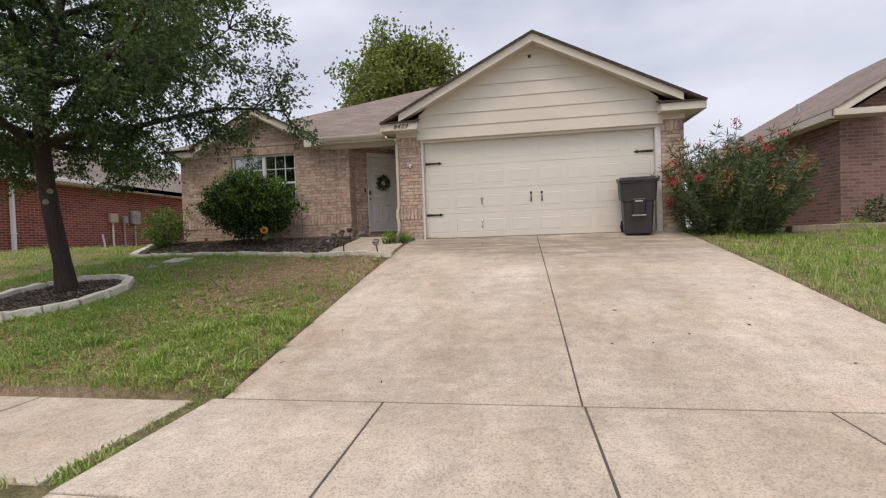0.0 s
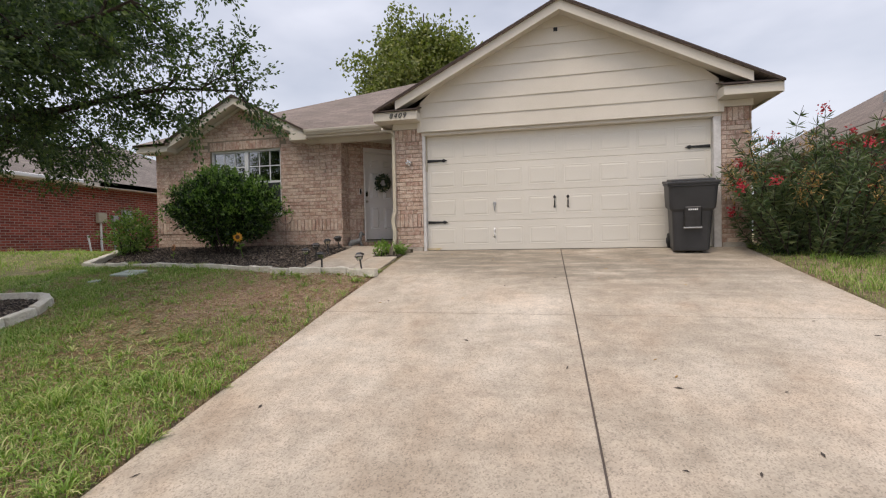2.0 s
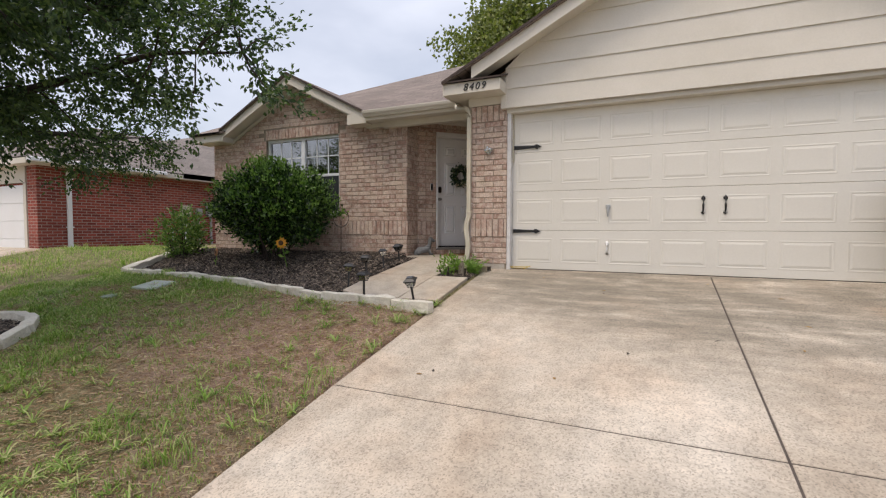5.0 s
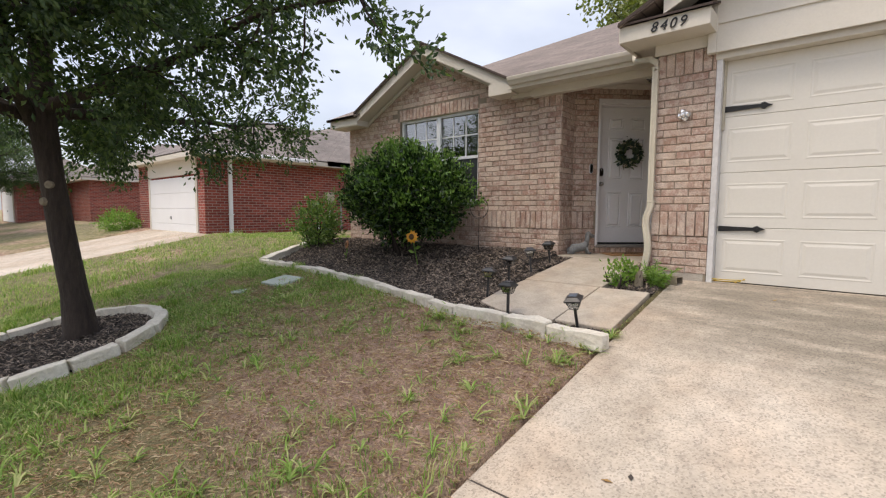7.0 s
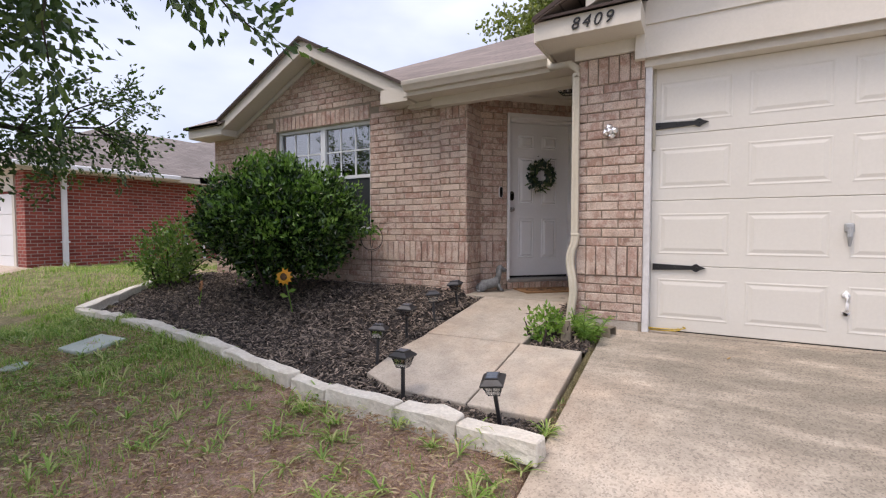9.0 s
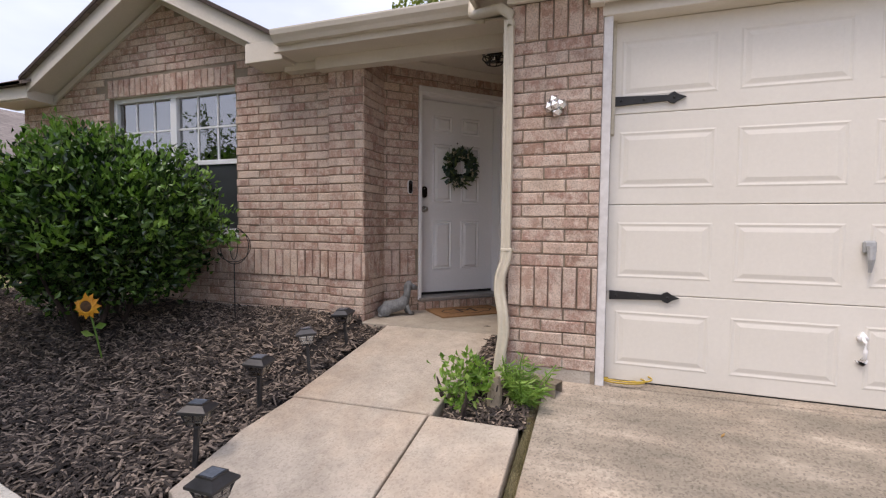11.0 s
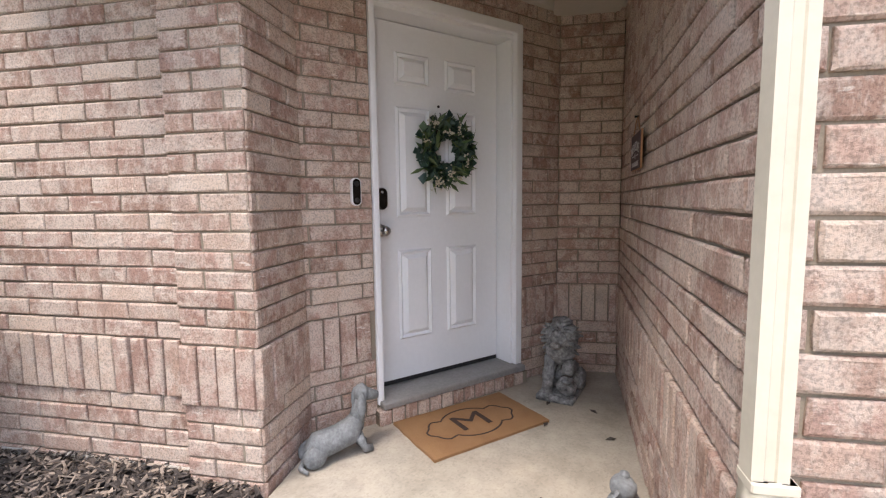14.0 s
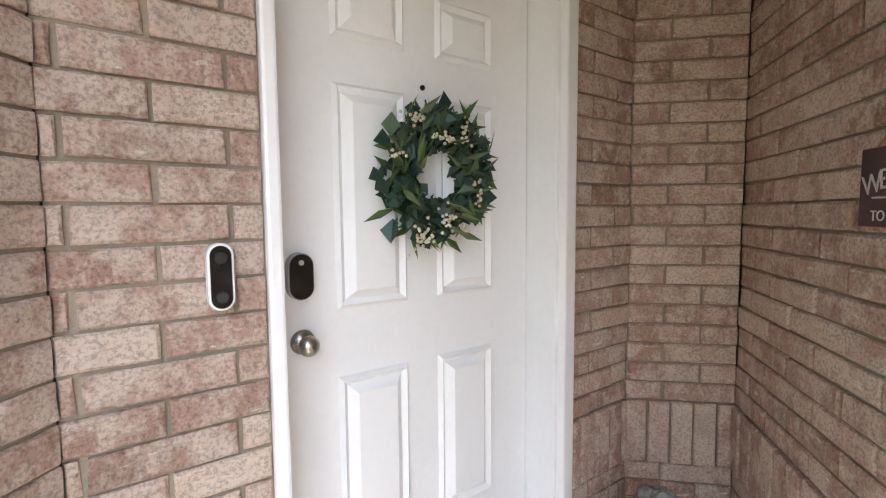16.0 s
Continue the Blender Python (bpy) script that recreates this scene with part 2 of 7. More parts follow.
TONES = [(0.32, 0.19, 0.14), (0.48, 0.325, 0.25), (0.41, 0.265, 0.205), (0.63, 0.49, 0.385), (0.46, 0.30, 0.235), (0.37, 0.22, 0.17), (0.53, 0.385, 0.305), (0.44, 0.285, 0.225)]
BRICK1 = brick_mat("brick_face", True, TONES, (0.66, 0.545, 0.455))
BRICKN = brick_mat("brick_face_joined", False, TONES, (0.66, 0.545, 0.455))
MORTAR = surface("mortar", (0.26, 0.212, 0.158), (0.33, 0.275, 0.205), 4, 160, 0.95, 0.4, 0.004)
REDBRICK = far_brick_mat("red_brick_wall", (0.19, 0.034, 0.024), (0.36, 0.075, 0.05), (0.38, 0.28, 0.24))
BROWNBRICK = far_brick_mat("brown_brick_wall", (0.16, 0.08, 0.065), (0.27, 0.15, 0.125), (0.25, 0.2, 0.18))
SHINGLE = shingle_mat("roof_shingles", (0.20, 0.16, 0.135), (0.27, 0.215, 0.185), (0.12, 0.095, 0.08))
SHINGLE_GREY = shingle_mat("grey_roof_shingles", (0.20, 0.17, 0.15), (0.26, 0.225, 0.2), (0.12, 0.1, 0.09))
SHINGLE_EDGE = surface("shingle_edge", (0.05, 0.035, 0.03), (0.09, 0.065, 0.055), 3, 90, 0.9, 0.4)
CREAM = surface("cream_paint", (0.62, 0.575, 0.49), (0.68, 0.635, 0.555), 1.2, 45, 0.5, 0.08, 0.002, spots=0.07)
CREAM_DOOR = surface("garage_door_paint", (0.665, 0.632, 0.56), (0.715, 0.685, 0.615), 1.0, 50, 0.42, 0.05, 0.001, spots=0.05)
SPOUT = surface("aged_cream_metal", (0.54, 0.49, 0.38), (0.62, 0.57, 0.46), 2.5, 45, 0.45, 0.08, 0.002, spots=0.1)
WHITE = surface("white_paint", (0.80, 0.80, 0.795), (0.85, 0.85, 0.85), 1.5, 40, 0.38, 0.05, 0.001, spots=0.04)
WHITE_TRIM = surface("chipped_white_trim", (0.58, 0.56, 0.54), (0.78, 0.77, 0.755), 6, 30, 0.5, 0.3, 0.003, spots=0.15)
VINYL = surface("white_vinyl", (0.70, 0.74, 0.76), (0.78, 0.80, 0.81), 3, 40, 0.35, 0.03, 0.001, spots=0.04)
CONCRETE = concrete_mat("driveway_concrete", (0.47, 0.40, 0.315), (0.60, 0.53, 0.44), (0.385, 0.30, 0.22), 1.0, ((0.3, 9.8, 3.4, 1.5, 0.85), (1.4, 8.8, 2.8, 1.5, 0.6), (-1.3, 10.1, 1.8, 0.9, 0.7), (-0.2, 4.2, 2.6, 1.6, 0.35), (0.8, 6.4, 2.2, 0.9, 0.3)))
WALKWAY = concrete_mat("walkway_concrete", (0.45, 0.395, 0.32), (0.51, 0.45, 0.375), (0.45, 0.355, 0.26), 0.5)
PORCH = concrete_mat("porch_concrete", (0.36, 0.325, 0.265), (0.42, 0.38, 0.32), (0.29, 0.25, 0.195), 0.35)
FOUND = concrete_mat("foundation_concrete", (0.42, 0.39, 0.34), (0.50, 0.47, 0.42), (0.33, 0.29, 0.24), 0.6)
ASPHALT = concrete_mat("asphalt", (0.05, 0.05, 0.05), (0.065, 0.064, 0.062), (0.04, 0.04, 0.04), 1.0)
LAWN = lawn_mat("lawn_soil")
BLADE = leaf_mat("grass_blade", (0.13, 0.23, 0.04), (0.28, 0.41, 0.085), (0.54, 0.51, 0.25), 0.55, 0.35)
THATCH = leaf_mat("dead_grass", (0.26, 0.15, 0.085), (0.44, 0.29, 0.17), (0.60, 0.47, 0.31), 0.7, 0.2)
MULCH = surface("mulch_bed", (0.018, 0.015, 0.013), (0.045, 0.036, 0.031), 9, 60, 0.95, 0.9, 0.02, spots=0.6)
CHIP = leaf_mat("mulch_chip", (0.02, 0.016, 0.014), (0.075, 0.058, 0.047), (0.34, 0.27, 0.21), 0.85, 0.0)
STONE = surface("limestone", (0.66, 0.60, 0.49), (0.85, 0.81, 0.71), 6, 40, 0.9, 0.7, 0.012, spots=0.25)
FLAG = surface("flagstone", (0.22, 0.18, 0.13), (0.36, 0.30, 0.22), 5, 40, 0.9, 0.5, 0.01)
BARK = surface("bark", (0.032, 0.022, 0.018), (0.075, 0.055, 0.043), 6, 38, 0.95, 1.0, 0.03, spots=0.5, stretch=(1, 1, 0.22))
LEAF_ELM = leaf_mat("elm_leaf", (0.03, 0.058, 0.025), (0.058, 0.10, 0.036), (0.13, 0.185, 0.06), 0.5, 0.4)
LEAF_HOLLY = leaf_mat("holly_leaf", (0.008, 0.024, 0.006), (0.024, 0.06, 0.012), (0.12, 0.22, 0.045), 0.25, 0.12)
LEAF_TIP = leaf_mat("young_holly_leaf", (0.06, 0.14, 0.02), (0.12, 0.24, 0.03), (0.22, 0.36, 0.07), 0.3, 0.25)
LEAF_OLE = leaf_mat("oleander_leaf", (0.04, 0.075, 0.03), (0.085, 0.13, 0.05), (0.17, 0.20, 0.09), 0.45, 0.25)
LEAF_LIGHT = leaf_mat("light_green_leaf", (0.10, 0.20, 0.03), (0.18, 0.32, 0.05), (0.30, 0.42, 0.10), 0.45, 0.35)
LEAF_MID = leaf_mat("mid_green_leaf", (0.05, 0.105, 0.02), (0.11, 0.19, 0.035), (0.23, 0.33, 0.08), 0.4, 0.3)
LEAF_BACK = leaf_mat("far_tree_leaf", (0.10, 0.13, 0.03), (0.18, 0.21, 0.055), (0.29, 0.30, 0.10), 0.5, 0.35)
LEAF_DRY = leaf_mat("dry_leaf", (0.30, 0.16, 0.06), (0.50, 0.30, 0.11), (0.60, 0.42, 0.2), 0.7, 0.3)
PETAL_RED = leaf_mat("red_petal", (0.42, 0.02, 0.04), (0.55, 0.03, 0.06), (0.7, 0.1, 0.14), 0.5, 0.3)
EUCA = leaf_mat("eucalyptus_leaf", (0.012, 0.035, 0.026), (0.028, 0.065, 0.05), (0.075, 0.12, 0.07), 0.5, 0.1)
BERRY = surface("cream_berry", (0.62, 0.56, 0.40), (0.75, 0.70, 0.55), 20, 60, 0.5, 0.0)
IRON = surface("black_iron", (0.012, 0.012, 0.013), (0.03, 0.03, 0.03), 8, 60, 0.5, 0.1, 0.001, metal=0.3)
LAMP_BLACK = surface("lamp_plastic", (0.02, 0.02, 0.021), (0.04, 0.04, 0.042), 8, 60, 0.38, 0.05, 0.001)
BIN = surface("charcoal_plastic", (0.030, 0.031, 0.034), (0.05, 0.051, 0.054), 3, 120, 0.5, 0.12, 0.001)
RUBBER = surface("rubber", (0.012, 0.012, 0.012), (0.025, 0.025, 0.025), 6, 60, 0.8, 0.2)
STEEL = surface("brushed_steel", (0.42, 0.40, 0.37), (0.55, 0.53, 0.5), 8, 80, 0.28, 0.05, 0.001, metal=1.0)
GREY_METAL = surface("grey_metal_box", (0.36, 0.37, 0.37), (0.46, 0.47, 0.47), 4, 40, 0.5, 0.1, 0.001, metal=0.2)
BEIGE_BOX = surface("beige_plastic", (0.48, 0.43, 0.32), (0.56, 0.51, 0.4), 4, 40, 0.5, 0.05, 0.001)
STATUE = surface("grey_stone_resin", (0.16, 0.17, 0.175), (0.30, 0.31, 0.315), 14, 60, 0.75, 0.5, 0.006, spots=0.4)
# silvery mottle spread wide so the colour also holds highlights and shade
LION = surface("silvered_stone_resin", (0.05, 0.05, 0.05), (0.44, 0.44, 0.43), 26, 70, 0.55, 0.7, 0.008, spots=0.5)
COIR = surface("coir_mat", (0.30, 0.155, 0.065), (0.40, 0.225, 0.10), 5, 220, 0.98, 0.9, 0.006, spots=0.45)
COIR_INK = surface("coir_print", (0.035, 0.022, 0.016), (0.07, 0.04, 0.028), 12, 220, 0.98, 0.9, 0.006)
SIGN = surface("dark_wood_sign", (0.045, 0.024, 0.026), (0.085, 0.045, 0.045), 5, 60, 0.6, 0.2, 0.001, stretch=(1, 6, 1))
SIGN_EDGE = surface("raw_wood_edge", (0.34, 0.15, 0.06), (0.45, 0.22, 0.1), 8, 60, 0.7, 0.2)
SIGN_INK = surface("sign_lettering", (0.50, 0.45, 0.44), (0.58, 0.54, 0.52), 20, 60, 0.6, 0.0)
GLASS = glass_mat("window_glass")
SCREEN = surface("insect_screen", (0.020, 0.026, 0.028), (0.03, 0.037, 0.04), 3, 200, 0.6, 0.1)
# pale blind, its colour taken down to include the room's shade
BLIND = surface("pale_blind", (0.46, 0.43, 0.40), (0.52, 0.49, 0.45), 3, 40, 0.6, 0.0)
# near-black colour stands in for the shade of the unlit interior
UNLIT = surface("dark_room", (0.05, 0.05, 0.05), (0.07, 0.07, 0.068), 2, 20, 0.9, 0.0)
BLACK_GLASS = surface("black_glass", (0.004, 0.004, 0.004), (0.006, 0.006, 0.006), 3, 20, 0.06, 0.0)
SOLAR = surface("solar_cell", (0.10, 0.12, 0.15), (0.15, 0.17, 0.2), 9, 60, 0.15, 0.0)
CRYSTAL = surface("faceted_clear_plastic", (0.62, 0.64, 0.64), (0.75, 0.76, 0.76), 30, 60, 0.06, 0.0, metal=0.85)
PETAL_YEL = surface("sunflower_petal", (0.70, 0.27, 0.012), (0.82, 0.42, 0.03), 14, 60, 0.5, 0.1)
SEED = surface("sunflower_centre", (0.05, 0.025, 0.012), (0.16, 0.08, 0.03), 60, 160, 0.8, 0.6)
CORD = surface("yellow_cord", (0.50, 0.33, 0.03), (0.6, 0.42, 0.06), 8, 60, 0.5, 0.0)
LID_GREEN = surface("utility_lid", (0.42, 0.47, 0.40), (0.52, 0.56, 0.49), 5, 60, 0.8, 0.3, spots=0.2)
SILL = surface("threshold_metal", (0.30, 0.29, 0.27), (0.38, 0.37, 0.35), 6, 60, 0.5, 0.1, 0.001, metal=0.3)
LEAD = surface("crack_filler", (0.07, 0.055, 0.045), (0.12, 0.095, 0.08), 8, 60, 0.95, 0.3)


# ---- building tools ----
def part(name, bm, material, parent=None, label="", m=None, smooth=False):
    me = bpy.data.meshes.new(name)
    bmesh.ops.recalc_face_normals(bm, faces=bm.faces)
    bm.to_mesh(me)
    bm.free()
    me.materials.append(material)
    if smooth:
        for f in me.polygons:
            f.use_smooth = True
    ob = new(name, me)
    if parent is not None:
        ob.parent = parent
    if m is not None:
        ob.matrix_basis = m
    if label:
        ob["label"] = label
    return ob


def again(ob, m, parent=None):
    """Another object on the same mesh."""
    o = new(ob.name.split(".")[0], ob.data)
    o.parent = parent if parent is not None else ob.parent
    o.matrix_basis = m
    return o


def thing(name, label, category, m=None, group="", kind=""):
    e = new(name)
    e.empty_display_size = 0.1
    if m is not None:
        e.matrix_basis = m
    return tagged(e, label, category, group, kind)


def B():
    return bmesh.new()


def box(bm, x0, x1, y0, y1, z0, z1, bevel=0.0, seg=1):
    g = bmesh.ops.create_cube(bm, size=1.0)["verts"]
    bmesh.ops.scale(bm, vec=(x1 - x0, y1 - y0, z1 - z0), verts=g)
    bmesh.ops.translate(bm, vec=((x0 + x1) / 2, (y0 + y1) / 2, (z0 + z1) / 2), verts=g)
    if bevel:
        es = list({e for v in g for e in v.link_edges})
        bmesh.ops.bevel(bm, geom=es, offset=bevel, segments=seg, affect="EDGES", profile=0.6)
    return bm


def cyl(bm, x, y, z, r0, r1, h, n=16, m=None):
    """A cone or cylinder standing at x, y, z, or in the frame m."""
    g = bmesh.ops.create_cone(bm, cap_ends=True, segments=n, radius1=r0, radius2=r1, depth=h)["verts"]
    bmesh.ops.translate(bm, vec=(0, 0, h / 2), verts=g)
    if m is not None:
        bmesh.ops.transform(bm, matrix=m, verts=g)
    bmesh.ops.translate(bm, vec=(x, y, z), verts=g)
    return bm


def ball(bm, x, y, z, rx, ry=None, rz=None, u=14, v=9):
    g = bmesh.ops.create_uvsphere(bm, u_segments=u, v_segments=v, radius=1.0)["verts"]
    bmesh.ops.scale(bm, vec=(rx, ry or rx, rz or rx), verts=g)
    bmesh.ops.translate(bm, vec=(x, y, z), verts=g)
    return bm


def prism(bm, outline, z0, z1):
    """An upright prism on a plan outline; z0 and z1 are numbers or functions of x and y."""
    f0 = z0 if callable(z0) else (lambda x, y: z0)
    f1 = z1 if callable(z1) else (lambda x, y: z1)
    lo = [bm.verts.new((x, y, f0(x, y))) for x, y in outline]
    hi = [bm.verts.new((x, y, f1(x, y))) for x, y in outline]
    k = len(outline)
    bm.faces.new(lo[::-1])
    bm.faces.new(hi)
    for i in range(k):
        bm.faces.new((lo[i], lo[(i + 1) % k], hi[(i + 1) % k], hi[i]))
    return bm


def slab3(bm, pts, off):
    """A plate: a polygon in space, thickened by the vector off."""
    a = [bm.verts.new(p) for p in pts]
    b = [bm.verts.new(Vector(p) + Vector(off)) for p in pts]
    k = len(pts)
    bm.faces.new(a)
    bm.faces.new(b[::-1])
    for i in range(k):
        bm.faces.new((a[i], b[i], b[(i + 1) % k], a[(i + 1) % k]))
    return bm


def tube(bm, pts, radii, n=8, flat=1.0):
    """A round tube along points; radii is one number or one per point."""
    pts = [Vector(p) for p in pts]
    if isinstance(radii, (int, float)):
        radii = [radii] * len(pts)
    rings = []
    for i, p in enumerate(pts):
        d = (pts[min(i + 1, len(pts) - 1)] - pts[max(i - 1, 0)]).normalized()
        a = d.orthogonal().normalized() if abs(d.z) > 0.98 else d.cross(Vector((0, 0, 1))).normalized()
        if abs(d.z) > 0.98:
            a = (Vector((1, 0, 0)) - d * d.x).normalized()
        b = d.cross(a)
        rings.append([bm.verts.new(p + (a * math.cos(t) + b * math.sin(t) * flat) * radii[i]) for t in (2 * math.pi * j / n for j in range(n))])
    for r, s in zip(rings, rings[1:]):
        for j in range(n):
            bm.faces.new((r[j], r[(j + 1) % n], s[(j + 1) % n], s[j]))
    bm.faces.new(rings[0][::-1])
    bm.faces.new(rings[-1])
    return bm


def soup(name, verts, faces, material, parent=None, label="", smooth=False):
    me = bpy.data.meshes.new(name)
    me.from_pydata(verts, [], faces)
    me.materials.append(material)
    ob = new(name, me)
    if parent is not None:
        ob.parent = parent
    if label:
        ob["label"] = label
    return ob


def leaves(name, places, length, width, material, parent, rng, droop=0.0, along=None, label="", curl=0.25):
    """Many single leaves: folded rhombs with their own place, turn and size."""
    p = np.asarray(places, float)
    k = len(p)
    d = rng.normal(size=(k, 3)) if along is None else np.asarray(along, float) + rng.normal(size=(k, 3)) * 0.35
    d[:, 2] -= droop
    d /= np.linalg.norm(d, axis=1, keepdims=True)
    s = np.cross(d, rng.normal(size=(k, 3)))
    s /= np.linalg.norm(s, axis=1, keepdims=True)
    nrm = np.cross(d, s)
    ln = length * rng.uniform(0.65, 1.25, (k, 1))
    wd = width * rng.uniform(0.7, 1.2, (k, 1))
    a = p
    b = p + d * ln * 0.5 + s * wd * 0.5 + nrm * wd * curl
    c = p + d * ln
    e = p + d * ln * 0.5 - s * wd * 0.5 + nrm * wd * curl
    v = np.stack([a, b, c, e], 1).reshape(-1, 3)
    i = np.arange(k) * 4
    f = np.concatenate([np.stack([i, i + 1, i + 2], 1), np.stack([i, i + 2, i + 3], 1)])
    return soup(name, v.tolist(), f.tolist(), material, parent, label)


def lettering(name, text, size, depth, m, material, parent=None, shear=0.0, space=1.0):
    cu = bpy.data.curves.new(name, "FONT")
    cu.body, cu.size, cu.extrude, cu.shear, cu.space_character = text, size, depth, shear, space
    cu.align_x, cu.align_y = "CENTER", "CENTER"
    tmp = bpy.data.objects.new(name, cu)
    scene.collection.objects.link(tmp)
    bpy.context.view_layer.update()
    me = bpy.data.meshes.new_from_object(tmp.evaluated_get(bpy.context.evaluated_depsgraph_get()))
    bpy.data.objects.remove(tmp)
    me.materials.clear()
    me.materials.append(material)
    ob = new(name, me)
    if parent is not None:
        ob.parent = parent
    ob.matrix_basis = m
    return ob


def uv_plan(ob, u, v):
    """Lays texture coordinates in metres along two directions."""
    u, v = Vector(u), Vector(v)
    lay = ob.data.uv_layers.new(name="metres")
    for lp in ob.data.loops:
        p = ob.data.vertices[lp.vertex_index].co
        lay.data[lp.index].uv = (p.dot(u), p.dot(v))
    return ob


def uv_walls(ob):
    """Texture coordinates in metres for upright walls: along the wall and up."""
    lay = ob.data.uv_layers.new(name="metres")
    for f in ob.data.polygons:
        t = Vector((-f.normal.y, f.normal.x, 0))
        t = t.normalized() if t.length > 0.1 else Vector((1, 0, 0))
        for li in f.loop_indices:
            p = ob.data.vertices[ob.data.loops[li].vertex_index].co
            lay.data[li].uv = (p.dot(t), p.z)
    return ob


def uv_roof(ob):
    """Texture coordinates in metres for sloping planes: along the eave and up the slope."""
    lay = ob.data.uv_layers.new(name="metres")
    for f in ob.data.polygons:
        t = Vector((-f.normal.y, f.normal.x, 0))
        t = t.normalized() if t.length > 0.05 else Vector((1, 0, 0))
        w = f.normal.cross(t)
        for li in f.loop_indices:
            p = ob.data.vertices[ob.data.loops[li].vertex_index].co
            lay.data[li].uv = (p.dot(t), p.dot(w))
    return ob


def struct(name, label, category, m=None):
    return thing(name, label, category, m, kind="structure")


# ---- the lie of the land ----
def drive_z(y):
    """Height of the driveway: a steady rise from the pavement to the garage."""
    if y < 1.9:
        return max(-0.111 - 0.11 * (1.9 - y), -0.35)
    if y < 3.45:
        return -0.08 + 0.02 * (y - 3.45)
    if y < 6.98:
        return -0.08 + 0.1875 * (y - 3.45)
    return min(0.582 + 0.1697 * (y - 6.98), 1.198)


DRIVE_L, DRIVE_R = -2.44, 3.50
PORCH_Z = 1.30
BED = [(-2.47, 8.67), (-3.23, 8.70), (-4.08, 8.75), (-5.62, 9.02), (-7.2, 9.20), (-8.55, 9.25), (-8.98, 10.1), (-9.32, 10.6), (-9.32, 11.4)]


def bed_front(x):
    for (x0, y0), (x1, y1) in zip(BED, BED[1:]):
        if x1 <= x <= x0:
            return y0 + (y1 - y0) * (x - x0) / (x1 - x0)
    return 99.0


def in_bed(x, y):
    return -9.3 < x < -2.47 and bed_front(x) < y < 11.45


def lawn_z(x, y):
    z = drive_z(y)
    side = max(0.0, DRIVE_L - x) if x < 0 else max(0.0, x - DRIVE_R)
    if x < 0:
        z += 0.06 * min(side / 0.4, 1)
    else:
        z += 0.045 * min(side / 0.5, 1) + 0.008 * min(side, 8) * (1 if 3.4 < y < 9.5 else 0.3)
    if y > 11 and x < -9.4:
        z -= 0.03
    if x > 3.6 and y > 7:
        z -= 0.10 * min((y - 7) / 2, 1) * min((x - 3.6), 1)
    return z


def spread(lo, hi, fine0, fine1, step):
    """Grid lines, close together within the garden and wide apart beyond."""
    mid = list(np.arange(fine0, fine1 + step / 2, step))
    left, right, w = [], [], step
    p = fine0
    while p > lo:
        w *= 1.6
        p = max(p - w, lo)
        left.append(p)
    p, w = mid[-1], step
    while p < hi:
        w *= 1.6
        p = min(p + w, hi)
        right.append(p)
    return left[::-1] + mid + right


def build_ground():
    xs = spread(-600, 600, -20, 12, 0.25)
    ys = spread(-600, 600, 2, 14, 0.25)
    for e in (DRIVE_L, DRIVE_L - 0.03, DRIVE_R, DRIVE_R + 0.03):
        xs.append(e)
    xs.sort()
    ys += [3.45, 3.48, 6.98]
    ys.sort()
    v, f = [], []
    for y in ys:
        for x in xs:
            z = lawn_z(x, y)
            if y > 3.46 and -20 < x < 12 and y < 20:
                z += 0.025 * noise.noise((x * 0.9, y * 0.9, 0))
            if y <= 3.47:
                z = drive_z(y) - 0.014
            if DRIVE_L <= x <= DRIVE_R and y < 11.5 or y <= -0.3:
                z = drive_z(y) - 0.09 if y > -0.4 or y < -9.5 else -0.8
            if in_bed(x, y):
                z = drive_z(y) - 0.06
            if -8.9 < x < 3.5 and y > 11.5:
                z = 1.05
            if -19.1 < x < -14.2 and y < 10.8:
                z -= 0.08
            v.append((x, y, z))
    w = len(xs)
    for j in range(len(ys) - 1):
        for i in range(w - 1):
            a = j * w + i
            f.append((a, a + 1, a + w + 1, a + w))
    g = soup("ground", v, f, LAWN)
    for p in g.data.polygons:
        p.use_smooth = True
    tagged(g, "thin patchy lawn on gently rising sandy soil", "ground", kind="structure")


build_ground()


def slab(name, outline, zf, thick, material, parent=None, edge=0.009, label=""):
    """A concrete slab on a plan outline with worn, rounded edges, following the slope."""
    bm = B()
    prism(bm, outline, lambda x, y: zf(x, y) - thick, zf)
    es = [e for e in bm.edges if all(abs(v.co.z - zf(v.co.x, v.co.y)) < 1e-4 for v in e.verts)]
    bmesh.ops.bevel(bm, geom=es, offset=edge, segments=2, affect="EDGES", profile=0.5)
    return part(name, bm, material, parent, label)


def rect(x0, x1, y0, y1, g=0.007):
    return [(x0 + g, y0 + g), (x1 - g, y0 + g), (x1 - g, y1 - g), (x0 + g, y1 - g)]


dz = lambda x, y: drive_z(y)
drive = struct("driveway", "pale weathered concrete driveway rising to the garage", "driveway")
for x0, x1 in ((DRIVE_L, 0.455), (0.455, DRIVE_R)):
    for lower in (True, False):
        ya, yb_ = 6.98, 6.98
        g = 0.006
        if lower:
            o = [(x0 + g, 3.457), (x1 - g, 3.457), (x1 - g, yb_ - g), (x0 + g, ya - g)]
        else:
            o = [(x0 + g, ya + g), (x1 - g, yb_ + g), (x1 - g, 10.613), (x0 + g, 10.613)]
        slab("slab", o, dz, 0.12, CONCRETE, drive)
